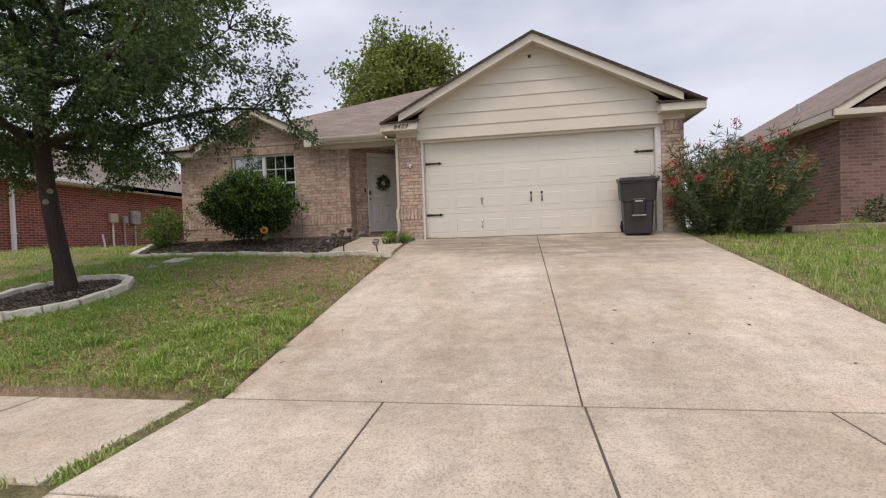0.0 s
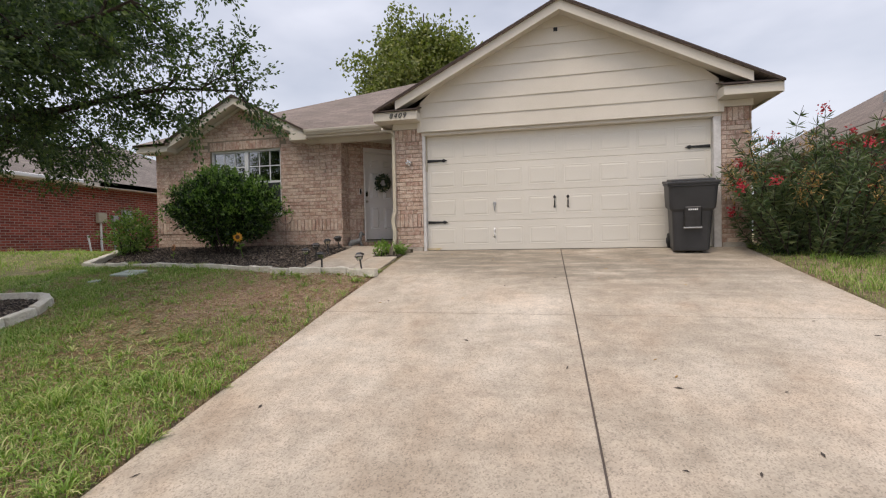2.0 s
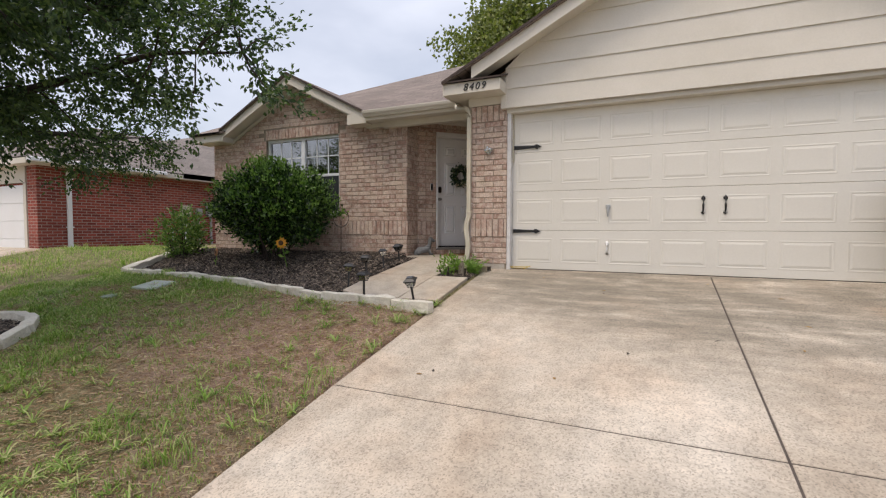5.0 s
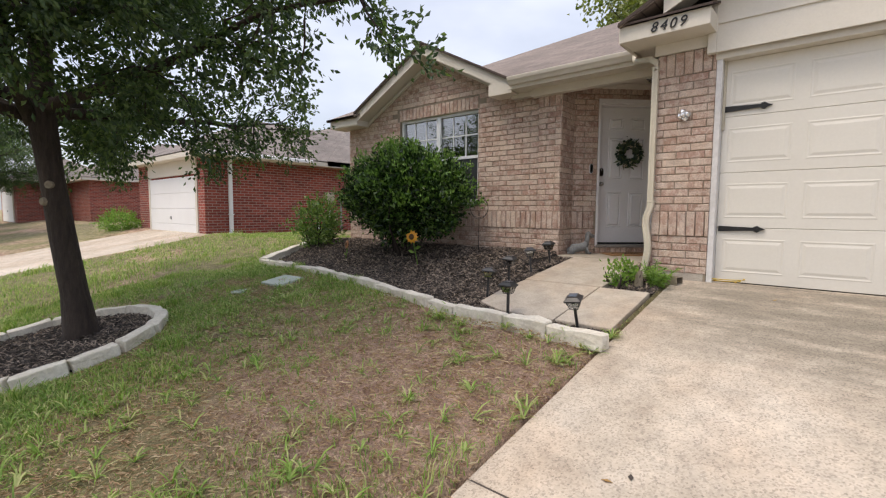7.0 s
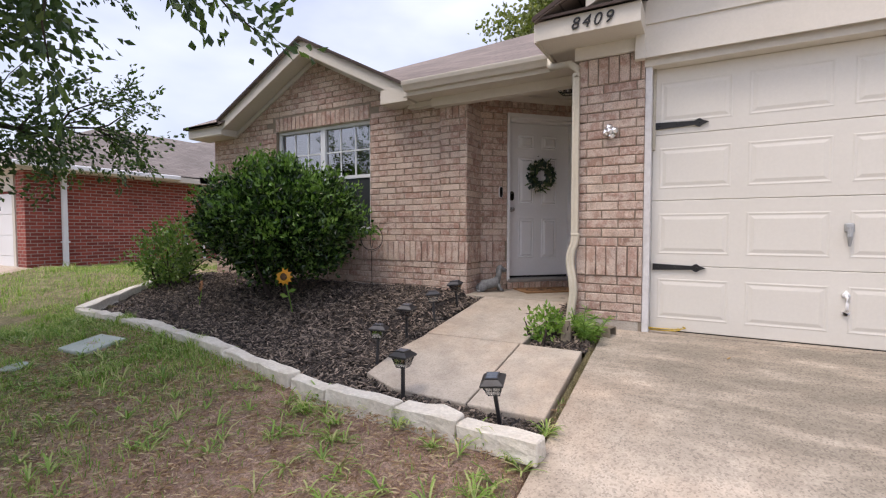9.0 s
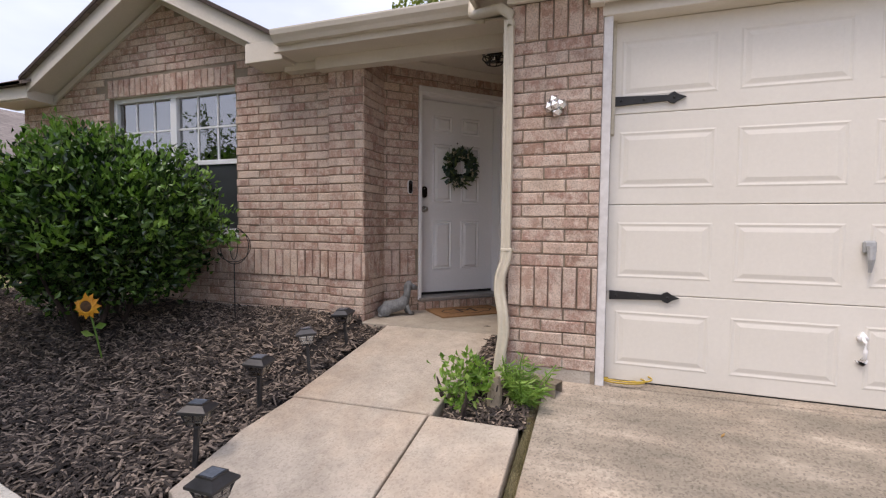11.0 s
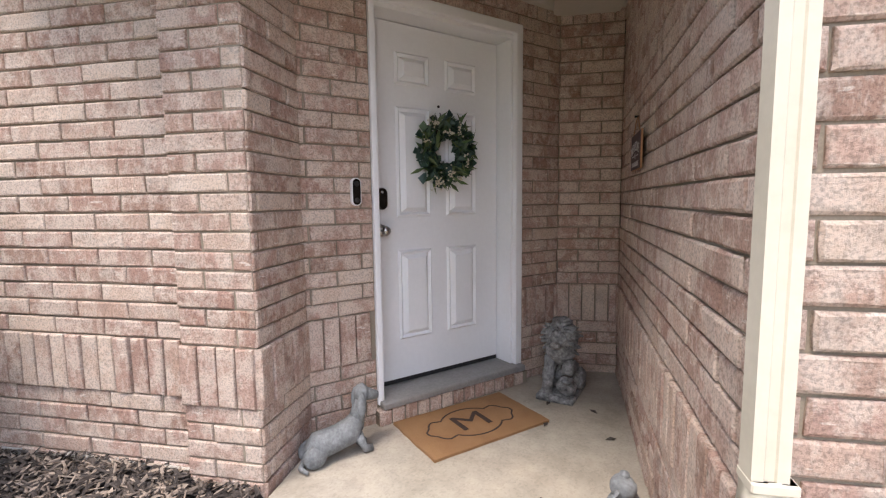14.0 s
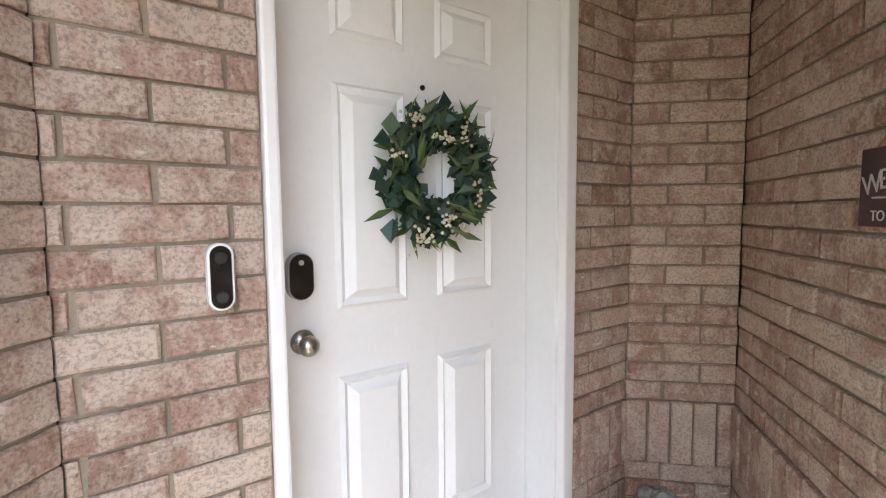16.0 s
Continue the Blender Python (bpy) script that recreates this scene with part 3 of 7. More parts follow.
slab("sill_slab", rect(-2.1, 3.1, 10.62, 10.85), lambda x, y: 1.198, 0.2, CONCRETE, drive, label="flat concrete strip under the garage door")
bm = bmesh.new()
slab3(bm, [(DRIVE_L + 0.02, 2.1, drive_z(2.1) - 0.005), (DRIVE_R - 0.02, 2.1, drive_z(2.1) - 0.005), (DRIVE_R - 0.02, 3.449, drive_z(3.449) - 0.005), (DRIVE_L + 0.02, 3.449, drive_z(3.449) - 0.005)], (0, 0, -0.05))
for y0, y1 in ((3.451, 6.98), (6.981, 10.6)):
    slab3(bm, [(DRIVE_L + 0.02, y0, drive_z(y0) - 0.007), (DRIVE_R - 0.02, y0, drive_z(y0) - 0.007), (DRIVE_R - 0.02, y1, drive_z(y1) - 0.007), (DRIVE_L + 0.02, y1, drive_z(y1) - 0.007)], (0, 0, -0.05))
part("joint_bed", bm, LEAD, drive, "dark dirt in the cross joints")
bm = bmesh.new()
for y0, y1 in ((3.47, 6.98), (6.981, 10.6)):
    slab3(bm, [(0.448, y0, drive_z(y0) - 0.012), (0.462, y0, drive_z(y0) - 0.012), (0.462, y1, drive_z(y1) - 0.012), (0.448, y1, drive_z(y1) - 0.012)], (0, 0, -0.05))
part("joint_filler", bm, LEAD, drive, "dark dirt in the joint")
walkp = struct("pavement", "pale concrete pavement slabs beside the street", "pavement")
for x0, x1 in ((-2.53, -1.06), (-1.06, 0.47), (0.47, 2.08), (2.08, 3.60)):
    slab("slab", rect(x0, x1, 2.06, 3.45), dz, 0.12, CONCRETE, walkp)
for k in range(8):
    slab("slab", rect(-4.15 - 1.5 * k, -2.66 - 1.5 * k, 2.12, 3.40), dz, 0.12, CONCRETE, walkp)
for k in range(5):
    slab("slab", rect(3.63 + 1.5 * k, 5.13 + 1.5 * k, 2.12, 3.40), dz, 0.12, CONCRETE, walkp)
apron = struct("driveway_apron", "flared concrete apron between pavement and street", "apron")
slab("slab", [(-2.5, 2.05), (-3.3, -0.5), (4.3, -0.5), (3.6, 2.05)], dz, 0.12, CONCRETE, apron)
road = struct("road", "plain grey asphalt street", "road")
part("asphalt", box(B(), -200, 200, -9.2, -0.55, -0.75, -0.40), ASPHALT, road)
kerb = struct("kerb", "pale concrete kerb along the street", "kerb")
part("kerb_stone", box(B(), -200, -3.35, -0.55, -0.38, -0.75, -0.27, 0.02), CONCRETE, kerb)
part("kerb_stone", box(B(), 4.35, 200, -0.55, -0.38, -0.75, -0.27, 0.02), CONCRETE, kerb)
part("kerb_stone", box(B(), -200, 200, -9.4, -9.2, -0.75, -0.25, 0.02), CONCRETE, kerb)

wz = lambda x, y: drive_z(y) + 0.03
path = struct("walkway", "warm beige concrete walkway leading to the porch", "walkway")
slab("slab", [(-3.60, 8.98), (-3.012, 8.97), (-3.012, 9.985), (-3.89, 9.955), (-3.95, 9.6), (-3.93, 9.12)], wz, 0.12, WALKWAY, path)
slab("slab", [(-3.0, 8.97), (-2.49, 8.98), (-2.50, 9.99), (-3.0, 9.985)], wz, 0.12, WALKWAY, path)
slab("slab", [(-3.90, 9.967), (-2.985, 9.998), (-2.94, 11.26), (-3.89, 11.25)], lambda x, y: 1.121 + 0.137 * (y - 9.96), 0.12, WALKWAY, path)
pfl = struct("porch_floor", "smooth beige concrete porch floor", "floor")
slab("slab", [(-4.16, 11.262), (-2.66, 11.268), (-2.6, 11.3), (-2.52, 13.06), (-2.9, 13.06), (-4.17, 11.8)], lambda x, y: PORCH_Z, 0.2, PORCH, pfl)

# ---- the house: walls ----
COURSE, JOINT, LONG = 0.0786, 0.0095, 0.2635
BAND0, BAND1, BASE, TOP = 1.665, 1.925, 1.30, 3.70
FRONT_L, FRONT_Y = -9.02, 11.40
BACKING = {}


def backing(name, a, b, z0, z1, thick, label, holes=(), gable=None, inset=0.0):
    """A wall's solid body, its face 9 mm behind the brick faces. holes: (s0, s1, z0, z1) along the wall."""
    a, b = Vector((*a, 0)), Vector((*b, 0))
    u = (b - a).normalized()
    n = Vector((u.y, -u.x, 0))
    length = (b - a).length
    bm = B()

    def block(s0, s1, lo, hi):
        p, q = a + u * max(s0, inset) - n * 0.011, a + u * s1 - n * 0.011
        slab3(bm, [(*p.xy, lo), (*q.xy, lo), (*q.xy, hi), (*p.xy, hi)], -n * thick)

    cuts = sorted({0.0, length, *[h for o in holes for h in o[:2]]})
    for s0, s1 in zip(cuts, cuts[1:]):
        o = [h for h in holes if h[0] <= s0 + 1e-6 and h[1] >= s1 - 1e-6]
        if o:
            if o[0][2] > z0 + 0.01:
                block(s0, s1, z0, o[0][2])
            if o[0][3] < z1 - 0.01:
                block(s0, s1, o[0][3], z1)
        else:
            block(s0, s1, z0, z1)
    if gable:
        s0, s1, sp, zp = gable
        p, q, r = (a + u * s - n * 0.009 for s in (s0, s1, sp))
        slab3(bm, [(*p.xy, z1), (*q.xy, z1), (*r.xy, zp)], -n * thick)
    ob = part(name, bm, MORTAR)
    tagged(ob, label, "wall", kind="structure")
    BACKING[name] = (ob, a, u, n, length)
    return ob


WIN = (-7.51, -5.68, 2.06, 3.585)
backing("wall_window", (FRONT_L, FRONT_Y), (-4.50, FRONT_Y), 0.9, TOP, 0.22, "pinkish tan brick front wall with a gable above the window", [(WIN[0] - FRONT_L, WIN[1] - FRONT_L, WIN[2], WIN[3])], (0.45, 4.10, 2.375, 4.66))
backing("wall_bump", (-4.535, 11.335), (-4.184, 11.335), 1.0, TOP, 0.16, "narrow projecting tan brick pier beside the porch")
backing("wall_return", (-4.172, 11.342), (-4.176, 11.755), 1.0, 3.8, 0.12, "shaded brick return of the pier beside the porch")
backing("wall_door", (-4.183, 11.755), (-2.933, 13.005), 1.0, 3.8, 0.24, "slanting brick wall around the front door", [(0.378, 1.420, 1.40, 3.585)])
backing("wall_back", (-2.933, 13.005), (-2.525, 13.005), 1.0, 3.8, 0.15, "short brick wall in the porch corner")
backing("wall_porch_side", (-2.525, 13.005), (-2.683, 10.64), 1.0, 3.8, 0.2, "long tan brick side wall of the porch")
backing("wall_pier", (-2.69, 10.60), (-2.14, 10.60), 0.9, TOP, 0.25, "tan brick corner pier beside the garage door", inset=0.035)
backing("wall_pier_far", (3.14, 10.60), (3.60, 10.60), 0.8, TOP, 0.25, "tan brick pier behind the flowering shrub")

plain = struct("wall_rest", "plain walls that close the house", "wall")
for x0, x1, y0, y1 in ((FRONT_L, FRONT_L + 0.2, 11.62, 24.5), (3.40, 3.60, 10.86, 24.5), (FRONT_L, 3.60, 24.5, 24.7), (-2.38, -2.3, 10.9, 24.0), (-2.38, 3.4, 13.2, 13.3)):
    part("wall", box(B(), x0, x1, y0, y1, 0.8, 3.75), MORTAR, plain)
part("floor", box(B(), -8.8, 3.38, 12.0, 24.4, 0.9, 1.0), FOUND, plain)
# room box behind the window, its gloom put into the colour
part("room_back", box(B(), -8.8, -4.9, 14.5, 14.6, 1.0, 3.75), UNLIT, plain, "room behind the window, coloured near black as if unlit")
part("room_floor", box(B(), -8.8, -4.9, 11.64, 14.5, 1.0, 1.3), UNLIT, plain)
part("room_side", box(B(), -5.0, -4.9, 11.64, 14.5, 1.3, 3.75), UNLIT, plain)
found = struct("foundation", "bare grey concrete foundation edge below the bricks", "foundation")
part("plinth", box(B(), FRONT_L + 0.01, -4.5, 11.395, 11.62, 0.8, BASE + 0.04, 0.01), FOUND, found)
part("plinth", box(B(), -4.53, -4.19, 11.345, 11.6, 0.8, BASE + 0.04, 0.01), FOUND, found)
part("plinth", box(B(), -2.70, -2.16, 10.605, 10.9, 0.8, BASE + 0.04, 0.012), FOUND, found)
part("plinth", box(B(), 3.15, 3.59, 10.605, 10.9, 0.8, BASE + 0.04, 0.012), FOUND, found)

bm = B()
prism(bm, [(-4.5, 11.4), (-2.45, 11.4), (-2.45, 13.12), (-4.5, 13.12)], 3.80, 3.84)
tagged(part("ceiling", bm, CREAM), "cream painted porch ceiling board", "ceiling", kind="structure")
# indoor ceiling takes the same near-black stand-in for shade
room_c = part("ceiling", box(B(), -8.98, 3.56, 13.14, 24.5, 3.76, 3.8), UNLIT)
tagged(room_c, "plain ceiling inside the house", "ceiling", kind="structure")
crown = struct("trim", "cream crown moulding under the porch ceiling", "trim")


def moulding(a, b, z, size, parent):
    a, b = Vector((*a, z)), Vector((*b, z))
    u = (b - a).normalized()
    n = Vector((u.y, -u.x, 0))
    bm = B()
    prof = [(0, 0), (0.3, 0.15), (0.55, 0.55), (1, 0.85), (1, 1), (0, 1)]
    r = [[bm.verts.new(p + n * size * i + Vector((0, 0, size * (j - 1)))) for i, j in prof] for p in (a, b)]
    k = len(prof)
    for i in range(k):
        bm.faces.new((r[0][i], r[0][(i + 1) % k], r[1][(i + 1) % k], r[1][i]))
    bm.faces.new(r[0])
    bm.faces.new(r[1][::-1])
    return part("moulding", bm, CREAM, parent)


moulding((-4.183, 11.755), (-2.933, 13.005), 3.8, 0.07, crown)
moulding((-2.933, 13.005), (-2.525, 13.005), 3.8, 0.07, crown)
moulding((-2.525, 13.005), (-2.628, 11.45), 3.8, 0.07, crown)

# ---- the garage front ----
GX, APEX, PITCH = 0.468, 5.60, 0.503
gd = struct("garage_door", "wide cream panelled garage door, closed", "garage door")
sec_h, x0d, x1d = 0.5575, -2.084, 3.018
pan_w = (x1d - x0d) / 8
bm = B()
pw, ph = pan_w - 0.105, sec_h - 0.205


def raised_panel(w, h, edge, up, mat, parent, m, name="panel"):
    """A raised field with a sunk moulding round it, facing -y, its back on the plane y = 0."""
    bm = B()
    ring = [(w / 2, h / 2, 0.0), (w / 2 - edge * 0.22, h / 2 - edge * 0.22, 0.6 * up), (w / 2 - edge * 0.5, h / 2 - edge * 0.5, -0.02 * up), (w / 2 - edge, h / 2 - edge, up)]
    rings = [[bm.verts.new((sx * a, -d, sz * b)) for sx, sz in ((-1, -1), (1, -1), (1, 1), (-1, 1))] for a, b, d in ring]
    for r, s in zip(rings, rings[1:]):
        for j in range(4):
            bm.faces.new((r[j], r[(j + 1) % 4], s[(j + 1) % 4], s[j]))
    bm.faces.new(rings[-1])
    back = [bm.verts.new((sx * w / 2, 0.004, sz * h / 2)) for sx, sz in ((-1, -1), (1, -1), (1, 1), (-1, 1))]
    for j in range(4):
        bm.faces.new((back[j], back[(j + 1) % 4], rings[0][(j + 1) % 4], rings[0][j]))
    return part(name, bm, mat, parent, "", m)


proto = None
for k in range(4):
    z0 = 1.205 + k * sec_h
    s = part("door_section", box(B(), x0d, x1d, 10.73, 10.77, z0 + 0.0015, z0 + sec_h - 0.0015, 0.004), CREAM_DOOR, gd)
    for j in range(8):
        m = pose(x0d + (j + 0.5) * pan_w, 10.7305, z0 + sec_h / 2 - 0.005)
        if proto is None:
            proto = raised_panel(pw, ph, 0.055, 0.0055, CREAM_DOOR, s, m)
        else:
            again(proto, m, s)
part("weather_seal", box(B(), x0d, x1d, 10.735, 10.76, 1.186, 1.206), RUBBER, gd, "dark rubber seal under the door")


def strap_hinge(x, z, flip):
    """A long black strap hinge that tapers to a spear tip."""
    bm = B()
    d = -1 if flip else 1
    pts = [(0, 0.028), (0.30, 0.016), (0.315, 0.028), (0.335, 0.034), (0.36, 0.016), (0.40, 0.0), (0.36, -0.016), (0.335, -0.034), (0.315, -0.028), (0.30, -0.016), (0, -0.028)]
    slab3(bm, [(x + d * a, 10.71, z + b) for a, b in pts], (0, 0.019, 0))
    for a in (0.04, 0.17, 0.335):
        ball(bm, x + d * a, 10.71, z, 0.009, 0.006, 0.009, 8, 5)
    return bm


for x, z, fl in ((-2.066, 2.955, False), (-2.066, 1.752, False), (3.0, 2.955, True), (3.0, 1.752, True)):
    t = part("strap_hinge", strap_hinge(x, z, fl), IRON, gd, "black iron strap hinge")


def pull_handle(x, z, h, mat, r=0.011):
    bm = B()
    tube(bm, [(x, 10.715, z + h / 2), (x, 10.69, z + h * 0.36), (x, 10.685, z), (x, 10.69, z - h * 0.36), (x, 10.715, z - h / 2)], [r, r, r * 1.15, r, r], 8)
    for s in (-1, 1):
        slab3(bm, [(x + a, 10.712, z + s * (h / 2) + b) for a, b in ((-0.02, -0.02), (0.02, -0.02), (0.025, 0.0), (0, 0.035 * s), (-0.025, 0.0))], (0, 0.018, 0))
    return bm


part("pull_handle", pull_handle(0.36, 2.09, 0.17, IRON), IRON, gd, "black iron pull handle", smooth=True)
part("pull_handle", pull_handle(0.60, 2.09, 0.17, IRON), IRON, gd, "black iron pull handle", smooth=True)
bm = box(B(), -0.79, -0.73, 10.705, 10.73, 2.05, 2.12, 0.01)
tube(bm, [(-0.76, 10.70, 2.09), (-0.76, 10.69, 2.02), (-0.76, 10.70, 1.95)], [0.02, 0.017, 0.008], 8)
part("lock_handle", bm, GREY_METAL, gd, "grey lock handle")
part("lift_handle", pull_handle(-0.765, 1.53, 0.12, WHITE, 0.009), WHITE, gd, "white lift handle", smooth=True)

gtrim = struct("trim", "chipped white trim boards around the garage opening", "trim")
part("jamb", box(B(), -2.138, -2.085, 10.612, 10.76, 1.17, 3.53, 0.004), WHITE_TRIM, gtrim)
part("jamb", box(B(), 3.02, 3.138, 10.612, 10.76, 1.13, 3.53, 0.004), WHITE_TRIM, gtrim)
part("stop", box(B(), -2.084, -2.062, 10.695, 10.728, 2.75, 3.44, 0.003), BEIGE_BOX, gtrim, "yellowed weather strip")
part("head", box(B(), -2.16, 3.14, 10.60, 10.9, 3.435, 3.53, 0.004), CREAM, gtrim)

siding = struct("wall_gable", "cream lap siding gable above the garage door", "wall")
top_z = lambda x: APEX - 0.10 - PITCH * abs(x - GX)
zs = [3.495, 3.765, 4.05, 4.345, 4.64, 4.93, 5.22, 5.52]
for k, (z0, z1) in enumerate(zip(zs, zs[1:])):
    def half(z):
        return min((APEX - 0.10 - z) / PITCH, GX + 2.155)
    if half(z0) < 0.05:
        continue
    a, b = half(z0), max(half(z1 + 0.02), 0.0)
    bm = B()
    f = [(GX - a, 10.545, z0), (GX + a, 10.545, z0), (GX + b, 10.562, z1 + 0.02), (GX - b, 10.562, z1 + 0.02)]
    if b < 0.02:
        f = f[:3]
    slab3(bm, f, (0, 0.018, 0))
    part("siding_board", bm, CREAM, siding)
bm = B()
slab3(bm, [(GX - 2.7, 10.585, 3.51), (GX + 2.7, 10.585, 3.51), (GX + 2.7, 10.585, 4.0), (GX, 10.585, 5.4), (GX - 2.7, 10.585, 4.0)], (0, 0.1, 0))
part("sheathing", bm, MORTAR, siding)
part("corner_board", box(B(), -2.215, -2.135, 10.53, 10.60, 3.49, 3.98, 0.003), CREAM, siding)
part("corner_board", box(B(), 3.08, 3.16, 10.53, 10.60, 3.49, 3.98, 0.003), CREAM, siding)
part("gable_vent", box(B(), 0.375, 0.445, 10.535, 10.56, 5.15, 5.21), IRON, siding, "small dark square vent hole")


# ---- roofs ----
def roof_plane(parent, pts, mat=None, thick=0.035, name="roof_plane"):
    bm = B()
    slab3(bm, pts, (0, 0, -thick))
    return uv_roof(part(name, bm, mat or SHINGLE, parent))


def fascia(parent, a, b, h, t=0.03, drop=0.0, mat=None, name="fascia_board"):
    """A board h high whose top edge runs from a to b; it faces -y or the side."""
    a, b = Vector(a) - Vector((0, 0, drop)), Vector(b) - Vector((0, 0, drop))
    u = (b - a).normalized()
    n = Vector((u.y, -u.x, 0)).normalized()
    bm = B()
    slab3(bm, [a, b, b - Vector((0, 0, h)), a - Vector((0, 0, h))], -n * t)
    es = list(bm.edges)
    bmesh.ops.bevel(bm, geom=es, offset=0.003, segments=1, affect="EDGES")
    return part(name, bm, mat or CREAM, parent)


groof = struct("roof", "brown shingle gable roof over the garage", "roof")
EL, ER = -2.98, 3.92
zl = APEX - PITCH * (GX - EL)
yb = 15.0
roof_plane(groof, [(GX, 10.2, APEX), (GX, yb, APEX), (EL, yb, zl), (EL, 10.2, zl)])
roof_plane(groof, [(GX, 10.2, APEX), (ER, 10.2, APEX - PITCH * (ER - GX)), (ER, yb, APEX - PITCH * (ER - GX)), (GX, yb, APEX)])
for s, e in ((-1, EL), (1, ER)):
    ze = APEX - PITCH * abs(e - GX)
    bm = B()
    slab3(bm, [(GX, 10.19, APEX + 0.012), (e + s * 0.01, 10.19, ze + 0.007), (e + s * 0.01, 10.19, ze - 0.03), (GX, 10.19, APEX - 0.025)], (0, 0.05, 0))
    part("drip_edge", bm, SHINGLE_EDGE, groof, "dark shingle edge")
    bm = B()
    x1 = e - s * 0.42
    slab3(bm, [(GX, 10.25, APEX - 0.03), (x1, 10.25, APEX - 0.03 - PITCH * abs(x1 - GX)), (x1, 10.25, APEX - 0.20 - PITCH * abs(x1 - GX)), (GX, 10.25, APEX - 0.20)], (0, 0.03, 0))
    part("rake_board", bm, CREAM, groof)
    bm = B()
    slab3(bm, [(GX, 10.28, APEX - 0.15), (x1, 10.28, APEX - 0.15 - PITCH * abs(x1 - GX)), (x1, 10.57, APEX - 0.15 - PITCH * abs(x1 - GX)), (GX, 10.57, APEX - 0.15)], (0, 0, 0.02))
    part("soffit", bm, CREAM, groof)
    # boxed return at the eave
    xa, xb = sorted((e, -2.14 if s < 0 else 3.06))
    part("return_box", box(B(), xa, xb, 10.25, 10.60, 3.685, 3.845, 0.004), CREAM, groof, "cream boxed eave return")
    part("return_side", box(B(), e - 0.015, e + 0.015, 10.255, 11.2 if s < 0 else 15.0, 3.68, 3.835), CREAM, groof)
    bm = B()
    slab3(bm, [(xa - 0.02, 10.21, 3.866), (xb + 0.02, 10.21, 3.866), (xb + 0.02, 10.56, 3.985), (xa - 0.02, 10.56, 3.985)], (0, 0, -0.022))
    part("return_cap", bm, SHINGLE_EDGE, groof, "dark shingle cap on the eave return")
    part("eave_soffit", box(B(), min(e, e - s * 0.42), max(e, e - s * 0.42), 10.6, 15.0, 3.71, 3.73), CREAM, groof)
    part("frieze_board", box(B(), -2.72 if s < 0 else 3.10, -2.15 if s < 0 else 3.62, 10.57, 10.60, 3.575, 3.705, 0.003), CREAM, groof)

mroof = struct("roof", "brown shingle hip roof over the main house", "roof")
yf, ye, xl = 10.93, 3.82, -9.25
bx, by, bz = xl + 7.0, yf + 7.0, ye + 3.4
roof_plane(mroof, [(-4.80, yf, ye), (3.92, yf, ye), (3.92, by, bz), (bx, by, bz), (-7.36, 12.88, 4.757), (-6.645, 12.87, 4.755)])
roof_plane(mroof, [(-9.28, 11.03, 3.765), (-7.36, 12.88, 4.757), (bx, by, bz), (-9.28, by + 7, 3.765)])
roof_plane(mroof, [(-9.28, 11.03, 3.765), (-8.38, 11.03, 3.77), (-6.8, 12.88, 4.745), (-7.36, 12.88, 4.757)])
roof_plane(mroof, [(bx, by, bz), (3.92, by, bz), (3.92, by + 7, ye), (xl, by + 7, ye)])
fascia(mroof, (-4.84, 10.96, 3.80), (-2.97, 10.96, 3.80), 0.15)
part("soffit", box(B(), -4.835, -2.62, 10.98, 11.39, 3.668, 3.685), CREAM, mroof)
part("soffit", box(B(), -5.30, -4.86, 11.35, 11.395, 3.79, 3.81), CREAM, mroof)
part("soffit", box(B(), -9.23, -8.4, 11.12, 11.45, 3.585, 3.60), CREAM, mroof)
part("porch_beam", box(B(), -4.6, -2.66, 11.22, 11.332, 3.565, 3.80, 0.004), CREAM, mroof, "cream boxed beam over the porch opening")
part("frieze_board", box(B(), -4.98, -4.6, 11.28, 11.385, 3.60, 3.667, 0.003), CREAM, mroof)
fascia(mroof, (-9.27, 24.0, 3.80), (-9.27, 11.1, 3.765), 0.15)

lroof = struct("roof", "brown shingle gable roof above the window", "roof")
LX, LA, LP = -6.645, 4.755, 0.515
le, re = -8.46, -4.86
lz = lambda x: LA - LP * abs(x - LX)
for s, e in ((-1, le), (1, re)):
    pts = [(LX, 11.06, LA), (e, 11.06, lz(e)), (e, 14.0, lz(e)), (LX, 14.0, LA)]
    roof_plane(lroof, pts if s > 0 else pts[::-1])
    bm = B()
    slab3(bm, [(LX, 11.05, LA + 0.012), (e, 11.05, lz(e) + 0.01), (e, 11.05, lz(e) - 0.028), (LX, 11.05, LA - 0.025)], (0, 0.05, 0))
    part("drip_edge", bm, SHINGLE_EDGE, lroof, "dark shingle edge")
    bm = B()
    slab3(bm, [(LX, 11.1, LA - 0.03), (e, 11.1, lz(e) - 0.03), (e, 11.1, lz(e) - 0.185), (LX, 11.1, LA - 0.20)], (0, 0.03, 0))
    part("rake_board", bm, CREAM, lroof)
    bm = B()
    slab3(bm, [(LX, 11.13, LA - 0.16), (e, 11.13, lz(e) - 0.16), (e, 11.40, lz(e) - 0.16), (LX, 11.40, LA - 0.16)], (0, 0, 0.02))
    part("soffit", bm, CREAM, lroof)
    bm = B()
    slab3(bm, [(LX, 11.37, LA - 0.18), (e, 11.37, lz(e) - 0.18), (e, 11.37, lz(e) - 0.25), (LX, 11.37, LA - 0.25)], (0, 0.025, 0))
    part("frieze_strip", bm, CREAM, lroof)
part("return_box", box(B(), -5.27, -4.855, 11.095, 11.39, 3.645, 3.82, 0.004), CREAM, lroof, "cream boxed eave return")
